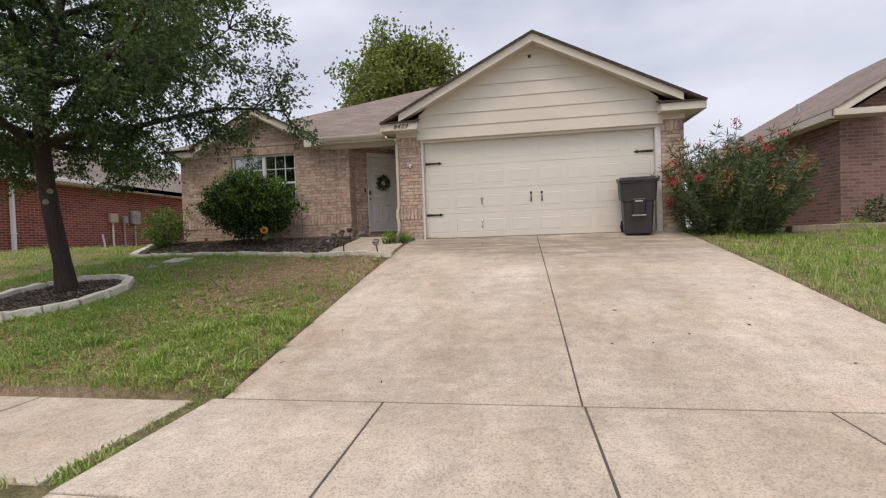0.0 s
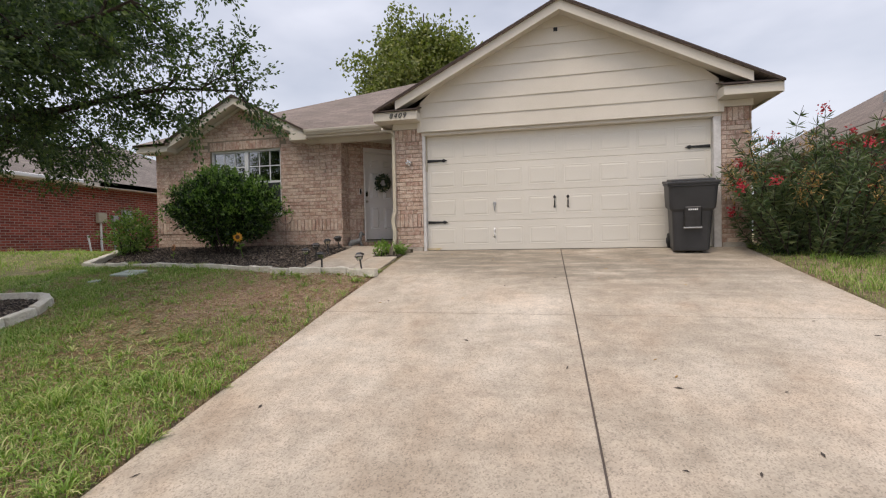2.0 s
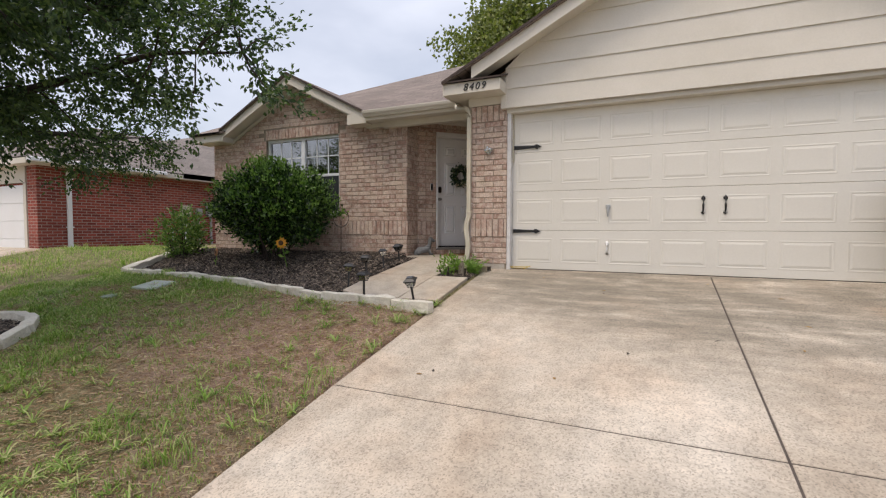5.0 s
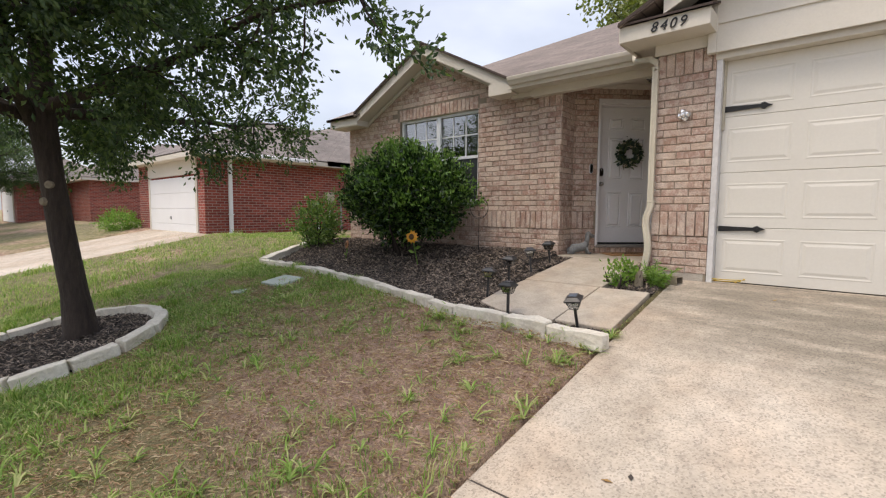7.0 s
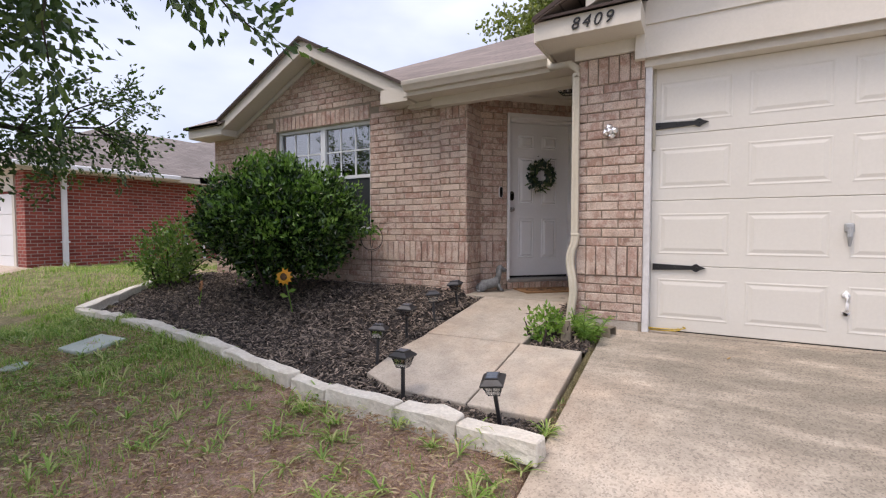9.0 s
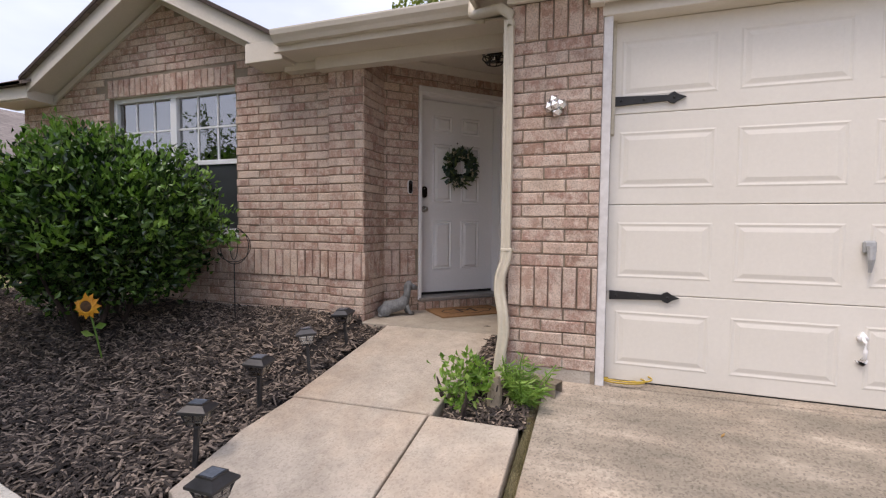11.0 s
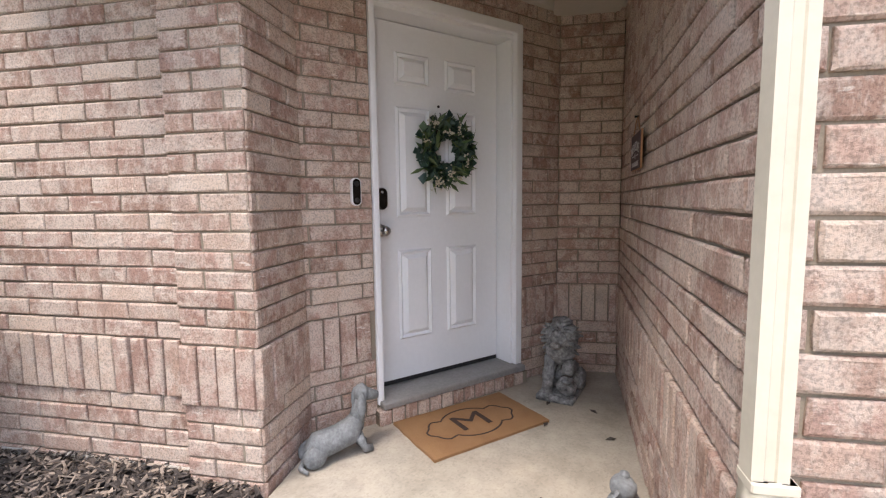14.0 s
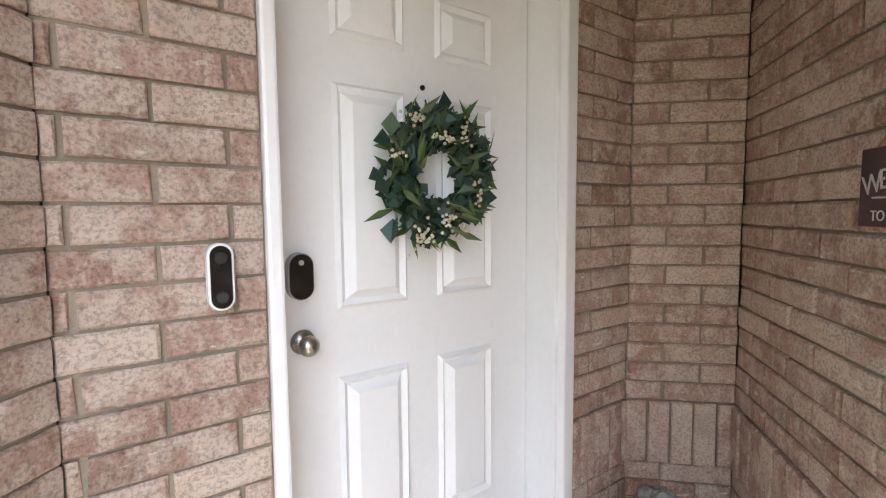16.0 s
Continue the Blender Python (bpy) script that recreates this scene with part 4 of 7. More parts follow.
part("return_box", box(B(), -9.27, -8.40, 11.095, 11.42, 3.595, 3.735, 0.004), CREAM, lroof, "cream boxed eave return")
bm = B()
slab3(bm, [(-9.31, 11.03, 3.772), (-8.40, 11.03, 3.778), (-8.40, 11.03, 3.736), (-9.31, 11.03, 3.73)], (0, 0.06, 0))
part("drip_edge", bm, SHINGLE_EDGE, lroof, "dark shingle edge")


def k_gutter(a, b, z, parent):
    """An ogee gutter that hangs along an eave and faces -y."""
    bm = B()
    prof = [(0, 0), (0, -0.10), (-0.05, -0.10), (-0.07, -0.07), (-0.095, -0.045), (-0.105, -0.012), (-0.105, 0.0), (-0.09, 0.0), (-0.09, -0.02), (-0.06, -0.08), (-0.012, -0.085), (-0.012, 0)]
    r = [[bm.verts.new((x, a[1] + i, z + j)) for i, j in prof] for x in (a[0], b[0])]
    k = len(prof)
    for i in range(k):
        bm.faces.new((r[0][i], r[0][(i + 1) % k], r[1][(i + 1) % k], r[1][i]))
    bm.faces.new(r[0])
    bm.faces.new(r[1][::-1])
    return part("trough", bm, CREAM, parent)


gut = thing("gutter", "cream metal rain gutter under the main eave", "gutter")
k_gutter((-4.79, 10.955), (-3.0, 10.955), 3.80, gut)
for x in (-4.6, -3.9, -3.2):
    part("bracket", box(B(), x - 0.01, x + 0.01, 10.86, 10.95, 3.79, 3.80), CREAM, gut)
spout = thing("downspout", "bent cream downspout with a dented lower bend beside the garage pier", "downspout")


def squared(bm, pts, w, d):
    """A rectangular pipe with shallow ribs along points, mostly upright."""
    rings = []
    for p in pts:
        x, y, z = p
        rings.append([bm.verts.new((x + a * w / 2, y + b * d / 2, z)) for a, b in ((-1, -1), (-0.35, -1), (-0.25, -0.86), (0.25, -0.86), (0.35, -1), (1, -1), (1, 1), (-1, 1))])
    for r, s in zip(rings, rings[1:]):
        for j in range(8):
            bm.faces.new((r[j], r[(j + 1) % 8], s[(j + 1) % 8], s[j]))
    bm.faces.new(rings[0])
    bm.faces.new(rings[-1][::-1])
    return bm


part("upper_elbow", tube(B(), [(-3.03, 10.88, 3.77), (-3.03, 10.86, 3.68), (-2.98, 10.75, 3.62), (-2.76, 10.58, 3.56), (-2.692, 10.545, 3.50), (-2.69, 10.545, 3.42)], 0.034, 10), SPOUT, spout, smooth=True)
part("pipe", squared(B(), [(-2.697, 10.545, 3.46), (-2.697, 10.545, 2.02)], 0.058, 0.048), SPOUT, spout)
bend = [(-2.69, 10.545, 2.04), (-2.698, 10.542, 1.96), (-2.728, 10.54, 1.86), (-2.732, 10.54, 1.76), (-2.708, 10.53, 1.63), (-2.70, 10.53, 1.50), (-2.715, 10.52, 1.36), (-2.73, 10.50, 1.19)]
fine_bend = []
for a, b, c, d in zip([bend[0]] + bend, bend, bend[1:], bend[2:] + [bend[-1]]):
    for k in range(6):
        t = k / 6
        fine_bend.append(tuple(0.5 * (2 * q + (r - p) * t + (2 * p - 5 * q + 4 * r - s) * t * t + (3 * q - p - 3 * r + s) * t ** 3) for p, q, r, s in zip(a, b, c, d)))
part("lower_bend", squared(B(), fine_bend + [bend[-1]], 0.066, 0.054), SPOUT, spout, "cream dented lower pipe", smooth=True)
part("collar", box(B(), -2.727, -2.653, 10.514, 10.576, 2.02, 2.04, 0.003), SPOUT, spout)

# ---- window ----
w1 = struct("window_1", "white vinyl double window with grids, blinds and dark screens", "window")
wx0, wx1, wz0, wz1 = WIN
mid = (wx0 + wx1) / 2
WY = 11.49
for a, b, c, d in ((wx0, wx0 + 0.05, wz0, wz1), (wx1 - 0.05, wx1, wz0, wz1), (wx0 + 0.05, wx1 - 0.05, wz1 - 0.05, wz1), (wx0 + 0.05, wx1 - 0.05, wz0, wz0 + 0.06), (mid - 0.045, mid + 0.045, wz0 + 0.06, wz1 - 0.05)):
    part("window_frame", box(B(), a, b, WY - 0.03, WY + 0.06, c, d, 0.004), VINYL, w1)
for a, b in ((wx0 + 0.05, mid - 0.045), (mid + 0.045, wx1 - 0.05)):
    part("meeting_rail", box(B(), a, b, WY - 0.02, WY + 0.03, 2.80, 2.85, 0.003), VINYL, w1)
    g = part("pane", box(B(), a, b, WY + 0.012, WY + 0.016, 2.85, wz1 - 0.05), GLASS, w1, "clear pane that mirrors the sky")
    g.visible_shadow = False
    part("screen", box(B(), a, b, WY - 0.004, WY + 0.001, wz0 + 0.06, 2.80), SCREEN, w1, "dark insect screen")
    for k in (1, 2):
        x = a + (b - a) * k / 3
        part("grid_bar", box(B(), x - 0.009, x + 0.009, WY + 0.002, WY + 0.01, 2.85, wz1 - 0.05), VINYL, w1)
    part("grid_bar", box(B(), a, b, WY + 0.001, WY + 0.009, 3.19, 3.208), VINYL, w1)
    bl = part("blind", box(B(), a - 0.01, b + 0.01, WY + 0.09, WY + 0.11, 2.3, wz1 - 0.02), BLIND, w1, "pale closed window blind")
part("window_sill", box(B(), wx0 - 0.02, wx1 + 0.02, 11.38, WY, wz0 - 0.03, wz0 - 0.002, 0.004), VINYL, w1)
part("lintel", box(B(), wx0 - 0.05, wx1 + 0.05, 11.41, WY - 0.03, wz1 - 0.004, wz1 + 0.006), BEIGE_BOX, w1, "painted steel lintel")

# ---- front door, in the frame of its slanting wall ----
DM = Matrix.Translation((-4.183, 11.755, 0)) @ pose(0, 0, 0, 0, 0, 45)
d1 = struct("door_1", "white six-panel front door with a leafy wreath, closed", "door", DM)
L0, L1 = 0.378, 1.420
DY = 0.155
dl, dr, db, dt = 0.417, 1.348, 1.452, 3.50
for a, b in ((L0, dl - 0.004), (dr + 0.004, L1)):
    part("door_jamb", box(B(), a, b, 0.02, DY + 0.06, 1.40, dt + 0.004, 0.003), WHITE, d1)
    part("brick_mould", box(B(), a - 0.004 if a == L0 else b - 0.05, a + 0.031 if a == L0 else b + 0.004, -0.012, 0.03, 1.40, dt + 0.085, 0.008, 2), WHITE, d1)
part("door_head", box(B(), L0, L1, 0.02, DY + 0.06, dt + 0.004, 3.585, 0.003), WHITE, d1)
part("brick_mould", box(B(), L0 - 0.004, L1 + 0.004, -0.014, 0.03, dt + 0.03, 3.589, 0.008, 2), WHITE, d1)
leafp = part("door_leaf", box(B(), dl, dr, DY, DY + 0.045, db, dt, 0.003), WHITE, d1)
cw, c0, c1 = 0.230, 0.713, 1.056
for cx in (c0, c1):
    for z0, z1 in ((1.69, 2.225), (2.42, 3.045), (3.165, 3.345)):
        raised_panel(cw, z1 - z0, 0.052, 0.024, WHITE, leafp, Matrix.Translation((cx, DY - 0.0005, (z0 + z1) / 2)), "door_panel")
part("threshold", box(B(), L0 + 0.003, L1 - 0.003, -0.06, DY + 0.06, 1.388, 1.425, 0.006), SILL, d1, "worn metal threshold")
part("door_sweep", box(B(), dl, dr, DY + 0.004, DY + 0.03, 1.426, 1.452), RUBBER, d1, "dark door sweep")
rotm = pose(0, 0, 0, 90, 0, 0)
bm = cyl(B(), dl + 0.082, DY, 2.345, 0.034, 0.032, 0.012, 24, rotm)
cyl(bm, dl + 0.082, DY - 0.01, 2.345, 0.014, 0.014, 0.03, 16, rotm)
ball(bm, dl + 0.082, DY - 0.052, 2.345, 0.028, 0.024, 0.028, 18, 12)
part("door_knob", bm, STEEL, d1, "brushed steel door knob", smooth=True)


def capsule(bm, x, y, z, w, h, d, n=10):
    """A plate with round ends, facing -y."""
    r = w / 2
    pts = [(x + r * math.cos(math.pi * k / n), z + h / 2 - r + r * math.sin(math.pi * k / n)) for k in range(n + 1)]
    pts += [(x - r * math.cos(math.pi * k / n), z - h / 2 + r - r * math.sin(math.pi * k / n)) for k in range(n + 1)]
    slab3(bm, [(a, y, b) for a, b in pts], (0, d, 0))
    return bm


lk = part("keypad_lock", capsule(B(), dl + 0.075, DY - 0.028, 2.525, 0.068, 0.125, 0.028), GREY_METAL, d1, "smart lock with a black glass face")
part("lock_face", capsule(B(), dl + 0.075, DY - 0.031, 2.525, 0.062, 0.119, 0.004), BLACK_GLASS, lk)
part("lock_mark", cyl(B(), dl + 0.075, DY - 0.031, 2.562, 0.007, 0.007, 0.002, 16, rotm), GREY_METAL, lk)
part("peephole", cyl(B(), (dl + dr) / 2 + 0.01, DY + 0.001, 3.07, 0.008, 0.008, 0.006, 14, rotm), IRON, d1, "small dark peephole")

bell = thing("doorbell_camera", "white doorbell camera with a black face on the brick wall", "doorbell", DM)
part("housing", capsule(B(), 0.275, -0.026, 2.56, 0.050, 0.140, 0.026), WHITE, bell)
part("face", capsule(B(), 0.275, -0.029, 2.56, 0.041, 0.131, 0.005), BLACK_GLASS, bell, "black glass face")
part("lens", cyl(B(), 0.275, -0.029, 2.60, 0.014, 0.012, 0.004, 18, rotm), IRON, bell)
bm = B()
bmesh.ops.create_cone(bm, segments=20, radius1=0.013, radius2=0.011, depth=0.004, cap_ends=True, matrix=Matrix.Translation((0.275, -0.031, 2.518)) @ rotm)
part("button", bm, LAMP_BLACK, bell, "round push button")

# step of upright bricks below the threshold
step = thing("door_step", "brick step below the front door", "step", DM, kind="structure")
for k in range(13):
    s = L0 - 0.02 + k * 0.081
    part("brick", box(B(), s, s + 0.07, -0.055, 0.05, PORCH_Z, 1.382 + 0.003 * (k % 3), 0.005), BRICK1, step)
part("mortar_bed", box(B(), L0 - 0.02, L1 + 0.02, -0.045, 0.1, 1.29, 1.376), MORTAR, step)


# ---- neighbouring houses ----
def hip_roof(parent, x0, x1, y0, y1, z, pitch, mat, over=0.4):
    """Four sloping planes, the ridge along the longer side, and a fascia all round."""
    x0, x1, y0, y1 = x0 - over, x1 + over, y0 - over, y1 + over
    w, d = x1 - x0, y1 - y0
    h = min(w, d) / 2
    zr = z + h * pitch
    if w > d:
        r0, r1 = (x0 + h, (y0 + y1) / 2, zr), (x1 - h, (y0 + y1) / 2, zr)
        planes = [[(x0, y0, z), (x1, y0, z), r1, r0], [(x1, y1, z), (x0, y1, z), r0, r1], [(x0, y1, z), (x0, y0, z), r0], [(x1, y0, z), (x1, y1, z), r1]]
    else:
        r0, r1 = ((x0 + x1) / 2, y0 + h, zr), ((x0 + x1) / 2, y1 - h, zr)
        planes = [[(x1, y0, z), (x1, y1, z), r1, r0], [(x0, y1, z), (x0, y0, z), r0, r1], [(x0, y0, z), (x1, y0, z), r0], [(x1, y1, z), (x0, y1, z), r1]]
    top = None
    for pl in planes:
        top = roof_plane(parent, pl, mat)
    for a, b in (((x0, y0), (x1, y0)), ((x1, y0), (x1, y1)), ((x1, y1), (x0, y1)), ((x0, y1), (x0, y0))):
        fascia(parent, (*a, z - 0.005), (*b, z - 0.005), 0.17, 0.03)
    part("soffit", box(B(), x0 + 0.03, x1 - 0.03, y0 + 0.03, y1 - 0.03, z - 0.17, z - 0.15), CREAM, parent)
    return top


def brick_box(parent, x0, x1, y0, y1, z0, z1, mat):
    return uv_walls(part("wall", box(B(), x0, x1, y0, y1, z0, z1), mat, parent))


def plain_garage(parent, x0, x1, y, z0, z1):
    """A white sectional garage door with a cream surround, facing -y."""
    d = part("garage_door", box(B(), x0, x1, y - 0.03, y + 0.02, z0, z1), WHITE, parent, "white sectional garage door")
    n = 4
    pz = (z1 - z0) / n
    for k in range(n):
        part("door_section", box(B(), x0 + 0.01, x1 - 0.01, y - 0.055, y - 0.031, z0 + k * pz + 0.006, z0 + (k + 1) * pz - 0.006, 0.008), WHITE, d)
    part("handle", box(B(), x0 + (x1 - x0) * 0.48, x0 + (x1 - x0) * 0.5, y - 0.09, y - 0.056, z0 + pz * 1.3, z0 + pz * 1.5, 0.005), GREY_METAL, d)
    for a, b in ((x0 - 0.14, x0 - 0.005), (x1 + 0.005, x1 + 0.14)):
        part("door_trim", box(B(), a, b, y - 0.06, y + 0.02, z0, z1 + 0.05), CREAM, parent)
    part("header_board", box(B(), x0 - 0.14, x1 + 0.14, y - 0.07, y + 0.02, z1 + 0.06, z1 + 0.62), CREAM, parent, "cream board above the garage door")


red = thing("house", "red brick neighbouring house with a white garage door", "house", Matrix.Translation((-0.69, 0.37, -0.12)))
brick_box(red, -19.6, -14.0, 10.4, 24.0, 1.19, 3.55, REDBRICK)
brick_box(red, -26.5, -19.6, 14.5, 24.0, 1.19, 3.55, REDBRICK)
part("footing", box(B(), -19.62, -13.97, 10.37, 24.0, 0.6, 1.19), FOUND, red, "grey concrete footing")
part("footing", box(B(), -26.52, -19.6, 14.47, 24.0, 0.6, 1.19), FOUND, red)
hip_roof(red, -19.6, -14.0, 10.4, 20.0, 3.68, 0.5, SHINGLE_GREY)
hip_roof(red, -26.5, -14.0, 14.6, 24.0, 3.70, 0.5, SHINGLE_GREY)
plain_garage(red, -18.3, -14.58, 10.40, 1.12, 3.02)
brick_box(red, -14.42, -13.97, 10.36, 10.7, 1.17, 3.52, REDBRICK)
bm = squared(B(), [(-13.93, 11.07, 3.42), (-13.93, 11.07, 1.4), (-13.90, 11.0, 1.25)], 0.09, 0.09)
tube(bm, [(-13.6, 11.0, 3.55), (-13.65, 11.02, 3.5), (-13.88, 11.06, 3.42), (-13.93, 11.07, 3.34)], 0.045, 8)
part("downspout", bm, WHITE, red, "white downspout at the corner")
for z in (1.9, 3.2):
    part("pipe_strap", box(B(), -13.99, -13.86, 11.0, 11.14, z, z + 0.03), WHITE, red)
part("gutter", box(B(), -13.62, -13.5, 10.0, 13.6, 3.55, 3.67, 0.02), WHITE, red, "white gutter")
part("splash_block", box(B(), -13.85, -13.4, 10.6, 11.0, 1.14, 1.22, 0.03), FOUND, red)
for nm, y, w, z0, z1, mt, lb in (("meter_box", 14.5, 0.32, 2.32, 2.66, BEIGE_BOX, "beige plastic utility box"), ("meter_box", 15.0, 0.2, 2.32, 2.58, GREY_METAL, "small grey metal box"), ("meter_box", 15.5, 0.38, 2.30, 2.80, GREY_METAL, "grey electric meter box")):
    b = part(nm, box(B(), -13.995, -13.84, y - w / 2, y + w / 2, z0, z1, 0.02), mt, red, lb)
    part("conduit", tube(B(), [(-13.95, y, z0), (-13.95, y, 1.6), (-13.95, y + 0.05, 1.1)], 0.035, 8), WHITE if mt is BEIGE_BOX else GREY_METAL, b)
part("meter_dial", cyl(B(), -13.84, 15.5, 2.62, 0.09, 0.085, 0.08, 18, pose(0, 0, 0, 0, 90, 0)), GREY_METAL, red)
part("vent_pipe", tube(B(), [(-13.7, 13.95, 1.1), (-13.75, 13.85, 1.9)], 0.03, 8), WHITE, red, "slanting white pipe")
ndrive = struct("driveway", "pale concrete driveway of the neighbouring house", "driveway")
slab("slab", rect(-19.0, -14.3, 3.5, 10.73), lambda x, y: drive_z(y) + 0.05, 0.12, CONCRETE, ndrive)

far = thing("house", "distant red brick house with a grey shingle roof", "house")
brick_box(far, -44, -33.0, 12.0, 24.0, 1.1, 3.6, REDBRICK)
brick_box(far, -44, -37.5, 9.5, 12.0, 1.1, 3.6, REDBRICK)
hip_roof(far, -44, -33.0, 12.0, 24.0, 3.7, 0.5, SHINGLE_GREY)
hip_roof(far, -44, -37.5, 9.5, 15.0, 3.68, 0.5, SHINGLE_GREY)
plain_garage(far, -43.0, -38.6, 9.5, 1.1, 3.0)
fdrive = struct("driveway", "pale concrete driveway of the distant house", "driveway")
slab("slab", rect(-43, -38, 3.4, 9.4), lambda x, y: drive_z(y) + 0.05, 0.12, CONCRETE, fdrive)

brown = thing("house", "dark brown brick neighbouring house with a low shingle roof", "house")
brick_box(brown, 7.05, 13.4, 11.4, 19.2, 0.9, 3.55, BROWNBRICK)
bx0, bx1, bxm, by0, by1, by2, bz0, bz1 = 6.7, 13.7, 10.2, 11.0, 16.1, 19.6, 3.66, 5.76
roof_plane(brown, [(bx0, by0, bz0), (bxm, by0, bz1), (bxm, by1, bz1), (bx0, by2, bz0)])
roof_plane(brown, [(bxm, by0, bz1), (bx1, by0, bz0), (bx1, by2, bz0), (bxm, by1, bz1)])
roof_plane(brown, [(bx0, by2, bz0), (bxm, by1, bz1), (bx1, by2, bz0)])
bm = B()
slab3(bm, [(7.05, 11.4, 3.55), (13.35, 11.4, 3.55), (10.2, 11.4, 5.44)], (0, 0.2, 0))
uv_walls(part("gable_wall", bm, BROWNBRICK, brown))
for xe in (bx0, bx1):
    bm = B()
    slab3(bm, [(bxm, 11.02, bz1 - 0.02), (xe, 11.02, bz0 - 0.02), (xe, 11.02, bz0 - 0.2), (bxm, 11.02, bz1 - 0.2)], (0, 0.03, 0))
    part("rake_board", bm, CREAM, brown)
    part("eave_board", box(B(), xe - 0.015, xe + 0.015, 11.05, 19.5, bz0 - 0.19, bz0 - 0.03), CREAM, brown)
part("return_box", box(B(), 6.7, 7.75, 10.97, 11.39, 3.5, 3.63, 0.005), CREAM, brown, "cream boxed eave return")
part("soffit", box(B(), 6.72, 7.04, 11.4, 19.4, 3.47, 3.49), CREAM, brown)
part("roof_vent", cyl(B(), 8.0, 14.6, 4.35, 0.07, 0.06, 0.3, 10), GREY_METAL, brown)


# ---- trees and shrubs ----
def branch(bm, start, direction, length, r0, rng, bend=0.25, up=0.1, n=6):
    """A crooked tapering limb; returns its points."""
    p, d = Vector(start), Vector(direction).normalized()
    pts, radii = [p.copy()], [r0]
    for k in range(n):
        d = (d + Vector(rng.normal(size=3)) * bend + Vector((0, 0, up))).normalized()
        p = p + d * length / n
        pts.append(p.copy())
        radii.append(max(r0 * (1 - (k + 1) / n * 0.85), 0.004))
    tube(bm, pts, radii, 7 if r0 > 0.03 else 5)
    return pts


def make_tree(name, base, label, seed):
    """A lawn tree with a leaning trunk, crooked limbs and a loose crown of small leaves."""
    rng = np.random.default_rng(seed)
    t = thing(name, label, "tree", Matrix.Translation(base))
    bm = B()
    tr = [(0, 0, -0.1), (0.0, 0, 0.08), (-0.02, -0.03, 0.5), (-0.06, -0.09, 1.1), (-0.09, -0.15, 1.7), (-0.12, -0.20, 2.3), (-0.10, -0.18, 2.9), (0.0, -0.12, 3.8), (0.1, 0.1, 4.8), (0.1, 0.1, 6.0)]
    tube(bm, tr, [0.20, 0.155, 0.125, 0.112, 0.108, 0.125, 0.10, 0.08, 0.055, 0.02], 14)
    for v in bm.verts:
        s = 1 + 0.10 * noise.noise((v.co.x * 9, v.co.y * 9, v.co.z * 2.2))
        v.co.x, v.co.y = v.co.x * s, v.co.y * s
    part("trunk", bm, BARK, t, "dark furrowed trunk with a pale foot", smooth=True)
    for z, a in ((1.62, -0.5), (1.45, -1.15)):
        bm = B()
        tube(bm, [(-0.085 + 0.08 * math.cos(a), -0.14 + 0.08 * math.sin(a), z), (-0.085 + 0.125 * math.cos(a), -0.14 + 0.125 * math.sin(a), z)], [0.05, 0.035], 10)
        part("branch_scar", bm, FLAG, t, "pale pruning scar")
    places, along = [], []
    inner = np.random.default_rng(seed + 1)
    wood = B()
    limbs = [(2.25, -20, 4.0, 0.02), (2.35, 35, 3.9, 0.03), (2.3, 95, 3.4, 0.05), (2.4, 150, 3.8, 0.03), (2.3, 205, 3.8, 0.03), (2.45, 265, 3.4, 0.03), (2.3, 310, 3.6, 0.03),
             (3.2, 5, 4.0, 0.05), (3.3, 65, 3.6, 0.06), (3.2, 125, 3.6, 0.06), (3.4, 185, 3.6, 0.06), (3.3, 240, 3.3, 0.06), (3.3, 290, 3.5, 0.06),
             (4.3, 20, 3.2, 0.09), (4.3, 110, 3.0, 0.1), (4.4, 200, 3.0, 0.1), (4.4, 285, 3.0, 0.1), (5.2, 60, 2.2, 0.12), (5.2, 180, 2.2, 0.12), (5.2, 300, 2.2, 0.12)]
    for z, az, ln, up in limbs:
        a = radians(az + rng.uniform(-10, 10))
        lb = B()
        pts = branch(lb, (-0.15 + 0.08 * (z - 2.3), -0.27 + 0.1 * (z - 2.3), z), (math.cos(a), math.sin(a), 0.38), ln * ((0.98 if z < 3 else 0.82) if math.cos(a) > 0 else 0.95), 0.07 if z < 3 else 0.055, rng, 0.13, up * 0.6, 8)
        part("limb", lb, BARK, t, smooth=True)
        for k in range(2, len(pts)):
            for _ in range(4 if k < len(pts) - 1 else 5):
                d = Vector(rng.normal(size=3)) * 0.7 + (pts[k] - pts[k - 1]).normalized() * 0.7 + Vector((0, 0, -0.12))
                tw = branch(wood, pts[k], d, rng.uniform(0.5, 0.95), 0.013, rng, 0.28, -0.03, 4)
                for q in range(1, len(tw)):
                    for _ in range(3):
                        e = Vector(rng.normal(size=3)) * 0.6 + (tw[q] - tw[q - 1]).normalized() * 0.6
                        e = e.normalized() * rng.uniform(0.18, 0.42)
                        for f in np.linspace(0.1, 1.0, 15):
                            places.append(tw[q] + e * f + Vector(rng.normal(size=3)) * 0.03)
                            along.append(e.normalized())
                        if math.hypot(tw[q].x + 0.1, tw[q].y + 0.2) < 2.3:
                            for f in inner.uniform(0.1, 1.1, 8):
                                places.append(tw[q] + e * f + Vector(inner.normal(size=3)) * 0.07)
                                along.append(e.normalized())
    tagged(part("twig_mass", wood, BARK, t, "thin dark twigs"), kind="stuff")
    leaves("crown", [tuple(p) for p in places], 0.064, 0.039, LEAF_ELM, t, rng, 0.25, [tuple(p) for p in along], "dense crown of small dark green leaves")
    return t


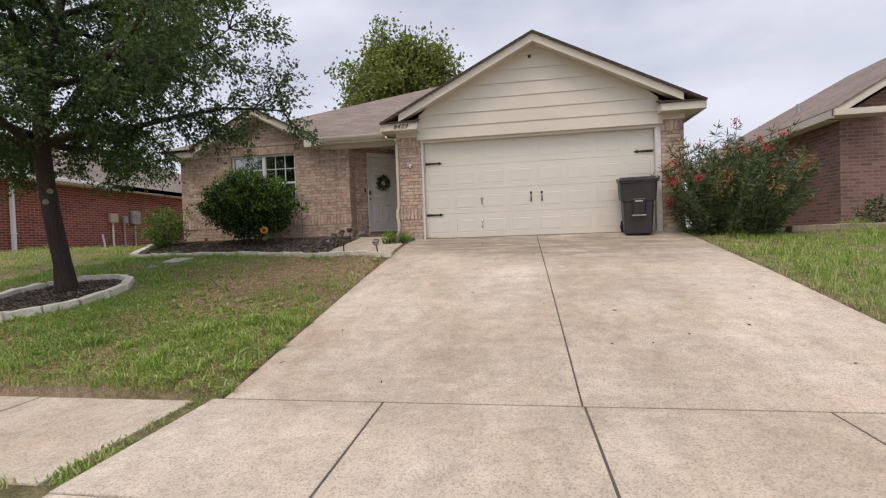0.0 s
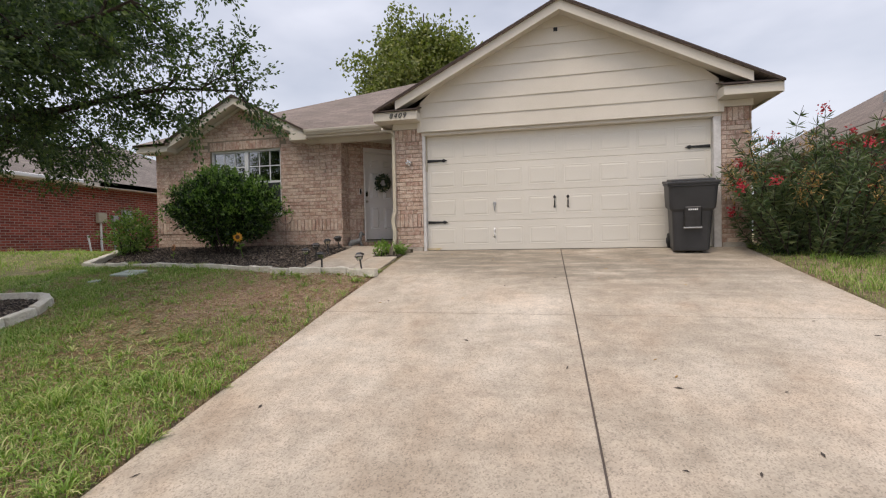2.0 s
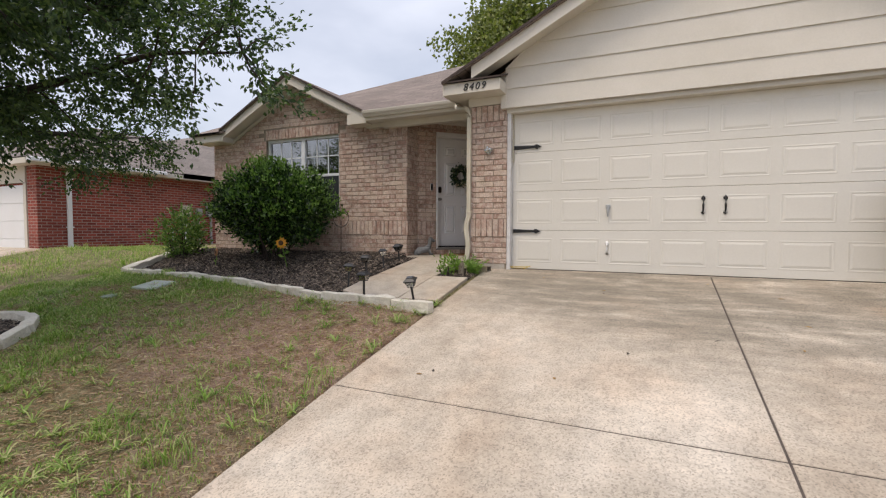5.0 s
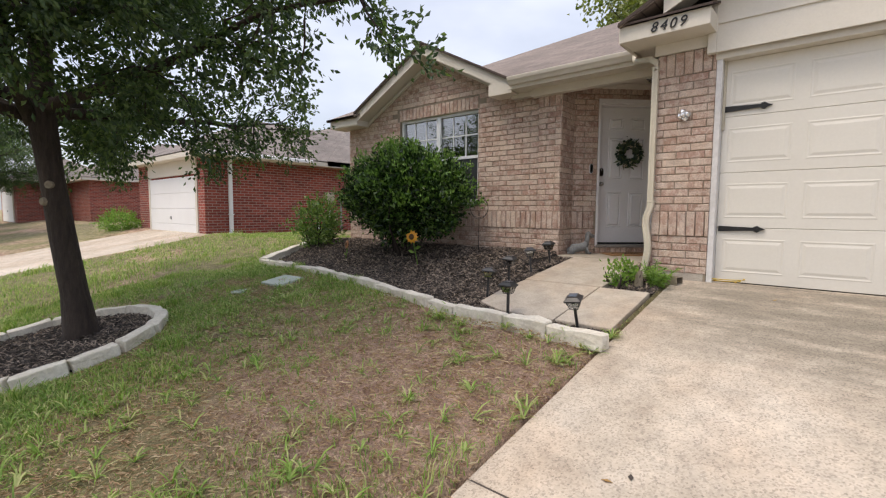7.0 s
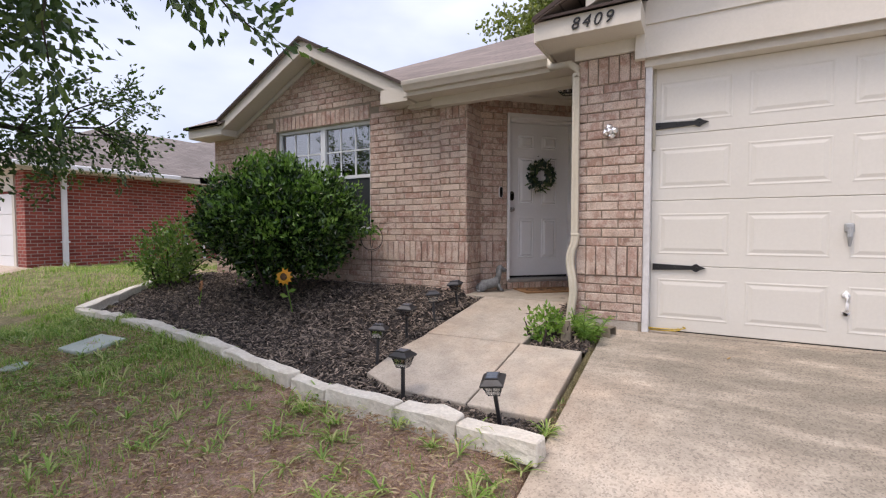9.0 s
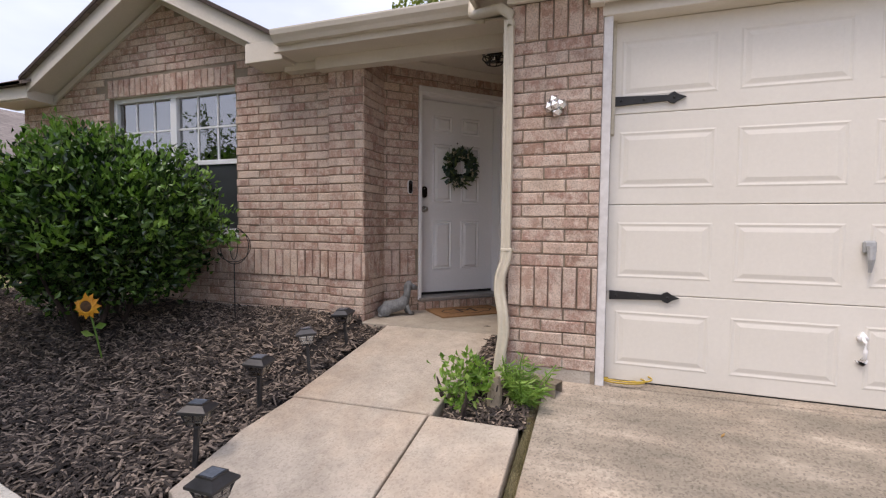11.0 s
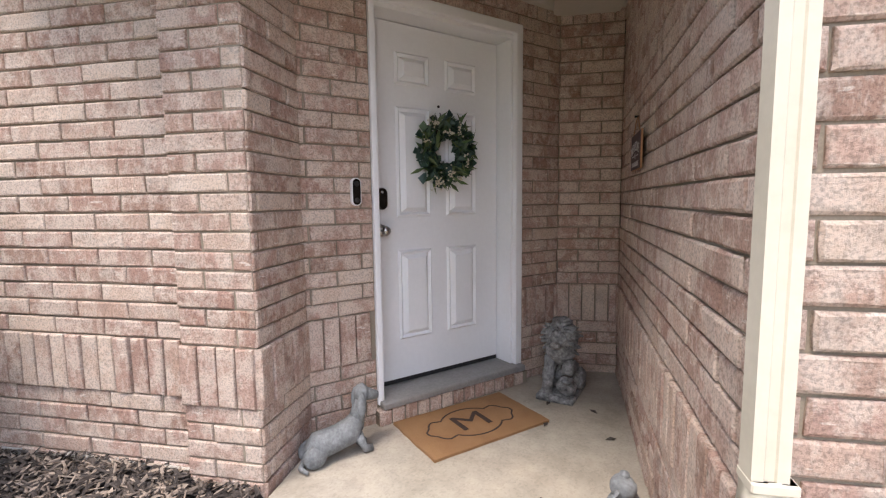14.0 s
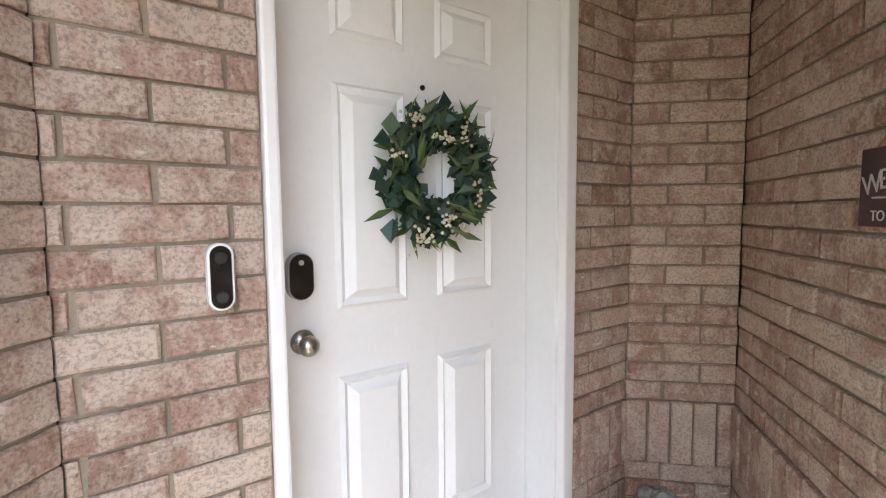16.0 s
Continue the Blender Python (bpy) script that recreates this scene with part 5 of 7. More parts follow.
elm = make_tree("tree", (-7.2, 6.38, lawn_z(-7.2, 6.38)), "dark green shade tree in a stone-edged ring on the lawn", 5)
for x, y, s, a in ((-27.0, 5.6, 1.0, 70), (-33.0, 4.8, 1.1, 200), (-38.5, 7.5, 1.15, 310)):
    o = copy_thing(elm, Matrix.Translation((x, y, lawn_z(x, y))) @ pose(0, 0, 0, 0, 0, a))
    o.scale = (s, s, s)
    tagged(o, "distant dark street tree beside the neighbours' lawns", "tree")


def far_tree(name, base, height, radius, seed, label):
    """A taller tree behind the house: bright leaves in uneven clumps with gaps."""
    rng = np.random.default_rng(seed)
    t = thing(name, label, "tree", Matrix.Translation(base))
    bm = B()
    tube(bm, [(0, 0, -0.2), (0.1, 0, height * 0.3), (0, 0.1, height * 0.6), (0.1, 0, height * 0.95)], [0.28, 0.2, 0.13, 0.03], 10)
    part("trunk", bm, BARK, t, smooth=True)
    wood, places = B(), []
    for k in range(46):
        z = height * rng.uniform(0.42, 0.93)
        a = rng.uniform(0, 6.28)
        r = radius * (1.0 if z < height * 0.72 else 0.75 * (height * 1.05 - z) / (height * 0.33) + 0.12)
        pts = branch(wood, (0, 0, z * 0.8), (math.cos(a), math.sin(a), 0.55), r, 0.06, rng, 0.18, 0.08, 6)
        for p in pts[2:]:
            for _ in range(5):
                c = p + Vector(rng.normal(size=3)) * 0.46
                s = rng.uniform(0.16, 0.36)
                for q in rng.normal(size=(34, 3)) * s:
                    places.append((c.x + q[0], c.y + q[1], c.z + q[2]))
    part("limbs", wood, BARK, t)
    leaves("crown", places, 0.2, 0.16, LEAF_BACK, t, rng, 0.4, label="sunlit yellowish green crown")
    return t


far_tree("tree", (-6.0, 26.0, 1.1), 13.0, 4.0, 11, "bright green leafy tree rising behind the roof")


def shrub(name, label, base, size, count, leaf, lw, mat, seed, stems=7, lift=0.25, mat_stem=None, rag=1.0):
    """A rounded, uneven shrub: stems, then leaf tufts set thickly on the outside and thinly within."""
    rng = np.random.default_rng(seed)
    t = thing(name, label, "shrub", Matrix.Translation(base))
    sx, sy, sz = size
    for k in range(stems):
        a = 6.28 * k / stems + rng.uniform(-0.3, 0.3)
        bm = B()
        branch(bm, (0.12 * math.cos(a), 0.12 * math.sin(a), -0.03), (0.55 * sx * math.cos(a), 0.55 * sy * math.sin(a), sz * 0.8), sz * 0.75, 0.026, rng, 0.14, 0.05, 6)
        part("stem", bm, mat_stem or BARK, t, smooth=True)
    tufts = count // 9
    u = rng.normal(size=(tufts, 3))
    u /= np.linalg.norm(u, axis=1, keepdims=True)
    r = rng.uniform(0.25, 1.0, tufts) ** 0.4
    bump = np.array([1 + 0.30 * rag * noise.noise((v[0] * 2.6 + seed, v[1] * 2.6, v[2] * 2.6)) + 0.24 * rag * noise.noise((v[0] * 6, v[1] * 6 + seed, v[2] * 6)) for v in u])
    c = u * (r * bump)[:, None] * np.array([sx, sy, sz * (1 - lift) / 2])
    c[:, 2] += sz * lift + sz * (1 - lift) / 2
    ok = c[:, 2] > 0.05
    c, u = c[ok], u[ok]
    places = np.repeat(c, 9, 0) + rng.normal(size=(len(c) * 9, 3)) * leaf * 0.75
    along = np.repeat(u * 0.55 + np.array([0, 0, 0.4]), 9, 0) + rng.normal(size=(len(c) * 9, 3)) * 0.45
    leaves("foliage", places, leaf, lw, mat, t, rng, 0.0, along)
    return t


holly = shrub("bush", "dense dark green glossy bush below the window", (-6.45, 10.5, 1.13), (1.05, 0.80, 1.70), 30000, 0.07, 0.04, LEAF_HOLLY, 3, 8, 0.2)
rng = np.random.default_rng(4)
tips, tdir = [], []
for k in range(460):
    a, e = rng.uniform(0, 6.28), rng.uniform(-0.15, 1.4)
    u = np.array([math.cos(a) * math.cos(e), math.sin(a) * math.cos(e), math.sin(e)])
    s = 1 + 0.30 * noise.noise((u[0] * 2.6 + 3, u[1] * 2.6, u[2] * 2.6)) + 0.24 * noise.noise((u[0] * 6, u[1] * 6 + 3, u[2] * 6))
    c = u * s * np.array([1.05, 0.80, 0.72]) + np.array([0, 0, 1.70 * 0.58])
    for _ in range(7):
        tips.append(c + u * rng.uniform(0, 0.14) + rng.normal(size=3) * 0.02)
        tdir.append(u * 0.5 + np.array([0, 0, 0.7]) + rng.normal(size=3) * 0.5)
leaves("new_growth", tips, 0.062, 0.032, LEAF_TIP, holly, rng, 0.0, tdir, "bright green young shoots")
small = shrub("bush", "light green sprawling shrub at the end of the bed", (-8.85, 10.5, 1.10), (0.50, 0.42, 1.05), 2000, 0.085, 0.042, LEAF_MID, 8, 9, 0.02, rag=2.2)


def oleander(base, seed):
    """A tall loose oleander: many arching stems with whorls of narrow leaves, red flowers and dry heads."""
    rng = np.random.default_rng(seed)
    t = thing("oleander_shrub", "large loose oleander shrub with red flowers and dry heads", "shrub", Matrix.Translation(base))
    stems, places, along, fl, dry = B(), [], [], [], []
    for k in range(150):
        a, rr = rng.uniform(0, 6.28), rng.uniform(0, 1) ** 0.6
        x, y = rr * 1.05 * math.cos(a), rr * 0.75 * math.sin(a)
        lean = Vector((0.75 * x, 0.6 * y, 1.5 - 0.45 * rr))
        ln = rng.uniform(1.3, 2.6) * (1.05 - 0.3 * rr)
        pts = branch(stems, (x * 0.55, y * 0.55, -0.05), lean, ln, 0.013, rng, 0.13, 0.02, 8)
        for q in range(2, len(pts)):
            d = (pts[q] - pts[q - 1]).normalized()
            for f in (0.0, 0.5):
                c = pts[q - 1].lerp(pts[q], f)
                for _ in range(9 if q > 4 else 7):
                    places.append(tuple(c))
                    side = Vector(rng.normal(size=3))
                    along.append(tuple((side - d * side.dot(d)).normalized() * 0.9 + d * 0.6))
        if k % 7 == 0:
            fl.append(pts[-1])
        elif k % 14 == 3:
            dry.append(pts[-2])
    tagged(part("stem_mass", stems, BARK, t), kind="stuff")
    leaves("foliage", places, 0.15, 0.024, LEAF_OLE, t, rng, 0.15, along, "narrow grey-green leaves")
    for c in fl:
        q = np.array(c) + rng.normal(size=(34, 3)) * 0.045
        tagged(leaves("flower", q, 0.05, 0.04, PETAL_RED, t, rng, 0.0, label="red flower head"), kind="stuff")
    for c in dry:
        q = np.array(c) + rng.normal(size=(60, 3)) * np.array([0.06, 0.06, 0.12])
        tagged(leaves("dry_head", q, 0.1, 0.02, LEAF_DRY, t, rng, 0.6, label="dry orange seed head"), kind="stuff")
    return t


oleander((4.32, 10.15, 0.98), 21)
fern = shrub("plant", "bright green young shrub beside the walkway", (-2.85, 10.2, 1.11), (0.14, 0.13, 0.27), 420, 0.05, 0.03, LEAF_LIGHT, 15, 4, 0.1)
rng = np.random.default_rng(33)
fan = thing("plant", "feathery green plant beside the downspout", "plant", Matrix.Translation((-2.52, 10.28, 1.12)))
pl, al, st = [], [], B()
for k in range(22):
    a = rng.uniform(0, 6.28)
    pts = branch(st, (0, 0, -0.02), (0.5 * math.cos(a), 0.5 * math.sin(a), 1.0), rng.uniform(0.22, 0.36), 0.005, rng, 0.1, -0.08, 6)
    for q in range(1, len(pts)):
        d = (pts[q] - pts[q - 1]).normalized()
        s = d.cross(Vector((0, 0, 1))).normalized()
        for f in (0.0, 0.33, 0.66):
            for sg in (-1, 1):
                pl.append(tuple(pts[q - 1].lerp(pts[q], f)))
                al.append(tuple(s * sg + d * 0.4))
part("stems", st, LEAF_LIGHT, fan)
leaves("fronds", pl, 0.07, 0.013, LEAF_LIGHT, fan, rng, 0.1, al)
stump = thing("tree_stump", "short weathered stump between the two plants", "stump", Matrix.Translation((-2.69, 10.22, 1.10)))
part("wood", tube(B(), [(0, 0, -0.05), (0.01, 0, 0.12), (0.0, 0.01, 0.2)], [0.05, 0.042, 0.036], 10), FLAG, stump)
for x, y, s in ((7.45, 10.6, 0.5), (8.2, 10.4, 0.45)):
    shrub("bush", "low dark green shrub beside the neighbouring house", (x, y, 1.0), (0.55, 0.45, 0.75), 1500, 0.06, 0.03, LEAF_HOLLY, int(x * 10), 4, 0.1)
shrub("bush", "small bright green bush at the neighbours' garage", (-20.6, 10.2, 1.05), (0.8, 0.6, 0.8), 1800, 0.09, 0.05, LEAF_LIGHT, 77, 4, 0.05)


# ---- lawn grass ----
def grass_patch(x0, x1, y0, y1, per_m2, seed, keep, tall=0.07):
    rng = np.random.default_rng(seed)
    k = int((x1 - x0) * (y1 - y0) * per_m2)
    v, f = [], []
    for x, y, r, a, h in zip(rng.uniform(x0, x1, k), rng.uniform(y0, y1, k), rng.uniform(0, 1, k), rng.uniform(0, 6.28, k), rng.uniform(0.5, 1.3, k)):
        n1 = noise.noise((x * 0.8, y * 0.8, 3.0)) + 0.6 * noise.noise((x * 2.7, y * 2.7, 7.0))
        if r > keep(x, y) * (0.62 + 0.75 * n1):
            continue
        z = lawn_z(x, y) - 0.006 + 0.025 * noise.noise((x * 0.9, y * 0.9, 0))
        hh = tall * h * (0.8 + 0.5 * n1) * (1.9 if noise.noise((x * 3.3, y * 3.3, 11.0)) > 0.36 else 0.85)
        w = 0.0032 + 0.0034 * r
        ca, sa_ = math.cos(a), math.sin(a)
        b = len(v)
        ln = hh * (0.5 + 0.5 * r)
        v += [(x - sa_ * w, y + ca * w, z), (x + sa_ * w, y - ca * w, z), (x + ca * ln * 0.35 + sa_ * w * 0.7, y + sa_ * ln * 0.35 - ca * w * 0.7, z + hh * 0.65), (x + ca * ln * 0.35 - sa_ * w * 0.7, y + sa_ * ln * 0.35 + ca * w * 0.7, z + hh * 0.65), (x + ca * ln * 1.1, y + sa_ * ln * 1.1, z + hh)]
        f += [(b, b + 1, b + 2, b + 3), (b + 3, b + 2, b + 4)]
    return v, f


def left_keep(x, y):
    if in_bed(x, y) or (x + 7.1) ** 2 + (y - 6.1) ** 2 < 1.05 ** 2 or y > 11.4 and x > -9.1:
        return 0
    k = 1.0
    d = math.hypot(x + 3.6, y - 7.85)
    if d < 2.5:
        k = 0.03 + 0.75 * (d / 2.5) ** 2
    return k


v1, f1 = grass_patch(-9.5, DRIVE_L - 0.01, 3.46, 9.3, 5200, 41, left_keep, 0.06)
v2, f2 = grass_patch(-13.9, -9.0, 5.0, 13.0, 900, 42, left_keep, 0.08)
v3, f3 = grass_patch(DRIVE_R + 0.01, 8.5, 3.4, 10.6, 1100, 43, lambda x, y: 1.3, 0.11)
v4, f4 = grass_patch(-2.68, -2.52, 2.12, 3.46, 4200, 44, lambda x, y: 1.2, 0.045)
v5, f5 = grass_patch(-6.0, -2.75, 0.6, 2.1, 1800, 45, lambda x, y: 1.2, 0.10)
for vv, ff, lb in ((v1, f1, "thin green lawn grass with bare patches"), (v2, f2, "bright green side lawn grass"), (v3, f3, "long bright green grass beside the driveway"), (v4, f4, "grass growing in the pavement joint"), (v5, f5, "verge grass beside the pavement")):
    if vv is v4 or vv is v5:
        vv = [(a, b, c - 0.02) for a, b, c in vv]
    tagged(soup("grass", vv, ff, BLADE), lb, "grass", kind="stuff")



def lying_straw(x0, x1, y0, y1, per_m2, seed):
    """Dead blades and crumbs that lie flat between the living grass."""
    rng = np.random.default_rng(seed)
    k = int((x1 - x0) * (y1 - y0) * per_m2)
    v, f = [], []
    for x, y, a, q in zip(rng.uniform(x0, x1, k), rng.uniform(y0, y1, k), rng.uniform(0, 6.28, k), rng.uniform(0, 1, k)):
        if left_keep(x, y) == 0:
            continue
        z = lawn_z(x, y) + 0.025 * noise.noise((x * 0.9, y * 0.9, 0)) + 0.004
        ln, w = 0.015 + 0.05 * q * q, 0.0018 + 0.002 * (1 - q)
        ca, sa_, b = math.cos(a), math.sin(a), len(v)
        v += [(x - sa_ * w, y + ca * w, z), (x + sa_ * w, y - ca * w, z), (x + ca * ln * 0.6 + sa_ * w, y + sa_ * ln * 0.6 - ca * w, z + 0.012 * q), (x + ca * ln, y + sa_ * ln, z + 0.004)]
        f.append((b, b + 1, b + 2, b + 3))
    return v, f


def coarse_tufts(x0, x1, y0, y1, count, seed):
    """Rosettes of wide crabgrass blades, arching outwards."""
    rng = np.random.default_rng(seed)
    v, f = [], []
    for _ in range(count):
        x, y = rng.uniform(x0, x1), rng.uniform(y0, y1)
        if left_keep(x, y) == 0 or rng.uniform() > max(left_keep(x, y), 0.42) * (0.75 + noise.noise((x * 0.9, y * 0.9, 21.0))):
            continue
        s = rng.uniform(0.6, 1.25)
        for a in rng.uniform(0, 6.28, int(rng.integers(7, 16))):
            z = lawn_z(x, y) - 0.004
            ln, w, up = s * rng.uniform(0.06, 0.15), rng.uniform(0.003, 0.0062), rng.uniform(0.3, 1.1)
            ca, sa_, b = math.cos(a), math.sin(a), len(v)
            for d, h, ww in ((0.0, 0.0, 0.7), (0.4, 0.5 * up, 1.0), (0.75, 0.62 * up, 0.8)):
                v += [(x + ca * ln * d - sa_ * w * ww, y + sa_ * ln * d + ca * w * ww, z + ln * h), (x + ca * ln * d + sa_ * w * ww, y + sa_ * ln * d - ca * w * ww, z + ln * h)]
            v.append((x + ca * ln, y + sa_ * ln, z + ln * 0.5 * up))
            f += [(b, b + 1, b + 3, b + 2), (b + 2, b + 3, b + 5, b + 4), (b + 4, b + 5, b + 6)]
    return v, f


sv, sf = lying_straw(-8.0, DRIVE_L - 0.01, 3.5, 9.2, 2800, 46)
tagged(soup("dead_grass", sv, sf, THATCH), "dead straw lying between the lawn grass", "grass", kind="stuff")
tv, tf = coarse_tufts(-8.5, DRIVE_L + 0.02, 3.5, 9.2, 2500, 47)
tagged(soup("crabgrass", tv, tf, BLADE), "coarse green crabgrass tufts in the lawn", "grass", kind="stuff")

# ---- mulch bed, its stone edging, the tree ring ----
bed_z = lambda x, y: drive_z(y) + 0.0 + 0.02 * noise.noise((x * 1.5, y * 1.5, 5)) + (0.05 if y > 9.6 and x < -4.2 else 0.0) * min((y - 9.6) / 1.0, 1) + 0.07 * min(max((y - 10.3) / 0.9, 0), 1)


def in_walk(x, y):
    return -3.96 < x < -2.47 and 8.97 < y < 9.99 and (x > -3.62 or y > 9.08) or -3.91 < x < -2.94 and 9.9 < y < 11.4 or x > -4.2 and y > 11.25


def mulch_bed():
    v, f = [], []
    xs, ys = np.arange(-9.3, -2.46, 0.1), np.arange(8.5, 11.65, 0.1)
    idx = {}
    for i, x in enumerate(xs):
        for j, y in enumerate(ys):
            idx[i, j] = len(v)
            v.append((x, y, bed_z(x, y) - 0.01 - (0.1 if in_walk(x, y) else 0)))
    for i in range(len(xs) - 1):
        for j in range(len(ys) - 1):
            if in_bed(xs[i] + 0.05, ys[j] + 0.05):
                f.append((idx[i, j], idx[i + 1, j], idx[i + 1, j + 1], idx[i, j + 1]))
    tagged(soup("mulch_bed", v, f, MULCH), "dark shredded mulch bed in front of the house", "flower bed", kind="structure")


mulch_bed()


def chips(points, zf, seed, label):
    rng = np.random.default_rng(seed)
    v, f = [], []
    for x, y in points:
        z = zf(x, y) + rng.uniform(-0.004, 0.02)
        a, t = rng.uniform(0, 6.28), rng.normal() * 0.35
        l, w, h = rng.uniform(0.012, 0.044), rng.uniform(0.0035, 0.009), rng.uniform(0.003, 0.007)
        d = Vector((math.cos(a), math.sin(a), t)) * l
        s = Vector((-math.sin(a), math.cos(a), rng.normal() * 0.4)) * w
        c = Vector((x, y, z))
        b = len(v)
        v += [tuple(c - d - s), tuple(c - d * 0.8 + s), tuple(c + d + s * 0.6), tuple(c + d * 0.9 - s), tuple(c + Vector((0, 0, h)) - d * 0.4), tuple(c + Vector((0, 0, h)) + d * 0.5)]
        f += [(b, b + 3, b + 5, b + 4), (b + 1, b + 4, b + 5, b + 2), (b, b + 4, b + 1), (b + 3, b + 2, b + 5)]
    return tagged(soup("mulch", v, f, CHIP), label, "mulch", kind="stuff")


rng = np.random.default_rng(61)
pts = [(x, y) for x, y in zip(rng.uniform(-9.2, -2.48, 62000), rng.uniform(8.6, 11.5, 62000)) if in_bed(x, y) and not in_walk(x, y)]
chips(pts, bed_z, 62, "loose dark brown wood chips in the bed")
RING_C = (-7.1, 6.1)
ring_r = lambda a: 0.97 - 0.02 * math.cos(2 * a)
bm = B()
prism(bm, [(RING_C[0] + 0.95 * math.cos(a), RING_C[1] + 0.95 * math.sin(a)) for a in np.linspace(0, 6.2832, 41)[:-1]], lambda x, y: lawn_z(x, y) - 0.1, lambda x, y: lawn_z(x, y) + 0.015)
tagged(part("mulch_bed", bm, MULCH), "round dark mulch bed at the tree's foot", "flower bed", kind="structure")
pts = []
while len(pts) < 5200:
    x, y = rng.uniform(-1.05, 1.05, 2)
    if x * x + y * y < 0.84 and (x + 0.1) ** 2 + (y - 0.28) ** 2 > 0.03:
        pts.append((RING_C[0] + x, RING_C[1] + y))
chips(pts, lambda x, y: lawn_z(x, y) + 0.025, 63, "dark wood chips around the tree")


def edging_stone(a, b, w, z0, h, seed, group, label):
    """One rough block of pale limestone laid from a to b."""
    rng = np.random.default_rng(seed)
    a, b = Vector((*a, 0)), Vector((*b, 0))
    ln = (b - a).length
    bm = box(B(), -ln / 2 + 0.006, ln / 2 - 0.006, -w / 2, w / 2, 0, h)
    bmesh.ops.subdivide_edges(bm, edges=list(bm.edges), cuts=2, use_grid_fill=True)
    off = rng.uniform(0, 50)
    for v in bm.verts:
        nv = Vector((noise.noise((v.co.x * 7 + off, v.co.y * 7, v.co.z * 7)), noise.noise((v.co.x * 7, v.co.y * 7 + off, v.co.z * 7)), noise.noise((v.co.x * 7, v.co.y * 7, v.co.z * 7 + off))))
        v.co += nv * 0.02
    bmesh.ops.bevel(bm, geom=[e for e in bm.edges if e.calc_face_angle(0) > 0.6], offset=0.008, segments=1, affect="EDGES")
    c = (a + b) / 2
    ang = math.degrees(math.atan2(b.y - a.y, b.x - a.x))
    s = math.degrees(math.atan2(z0(b.x, b.y) - z0(a.x, a.y), ln))
    m = Matrix.Translation((c.x, c.y, z0(c.x, c.y) - 0.05)) @ pose(0, 0, 0, 0, -s, ang)
    return tagged(part("edging_stone", bm, STONE, None, "", m), label, "stone", group)


run = [Vector((*p, 0)) for p in [(-2.40, 8.63), (-3.23, 8.65), (-4.08, 8.69), (-5.62, 8.97), (-7.2, 9.15), (-8.60, 9.19), (-9.02, 10.1), (-9.35, 10.7)]]
lens = [(q - p).length for p, q in zip(run, run[1:])]


def along_run(d):
    for p, q, l in zip(run, run[1:], lens):
        if d <= l:
            return (p + (q - p) * d / l).xy
        d -= l
    return run[-1].xy


d, k, total = 0.0, 0, sum(lens)
while d < total - 0.1:
    l = min(rng.uniform(0.36, 0.62), total - d)
    edging_stone(along_run(d), along_run(d + l), rng.uniform(0.11, 0.15), lambda x, y: drive_z(y) + 0.045, rng.uniform(0.12, 0.15), 100 + k, "edging stones of the bed", "rough pale limestone block edging the mulch bed")
    d, k = d + l, k + 1
for j in range(15):
    a0, a1 = 2 * math.pi * j / 15, 2 * math.pi * (j + 1) / 15
    p0 = (RING_C[0] + ring_r(a0) * math.cos(a0), RING_C[1] + ring_r(a0) * math.sin(a0))
    p1 = (RING_C[0] + ring_r(a1) * math.cos(a1), RING_C[1] + ring_r(a1) * math.sin(a1))
    edging_stone(p0, p1, 0.13, lambda x, y: lawn_z(x, y) + 0.02, 0.14, 150 + j, "edging stones round the tree", "pale limestone block in the ring around the tree")
for j in range(11):
    x = 5.2 + 0.42 * (j % 6) + (0.2 if j > 5 else 0)
    z = 0.93 + (0.14 if j > 5 else 0)
    st = edging_stone((x, 10.25), (x + 0.41, 10.22), 0.28, lambda a, b: z + 0.05, 0.135, 200 + j, "flat stones of the terrace", "flat brown flagstone stacked as a low terrace wall")
    st.data.materials[0] = FLAG


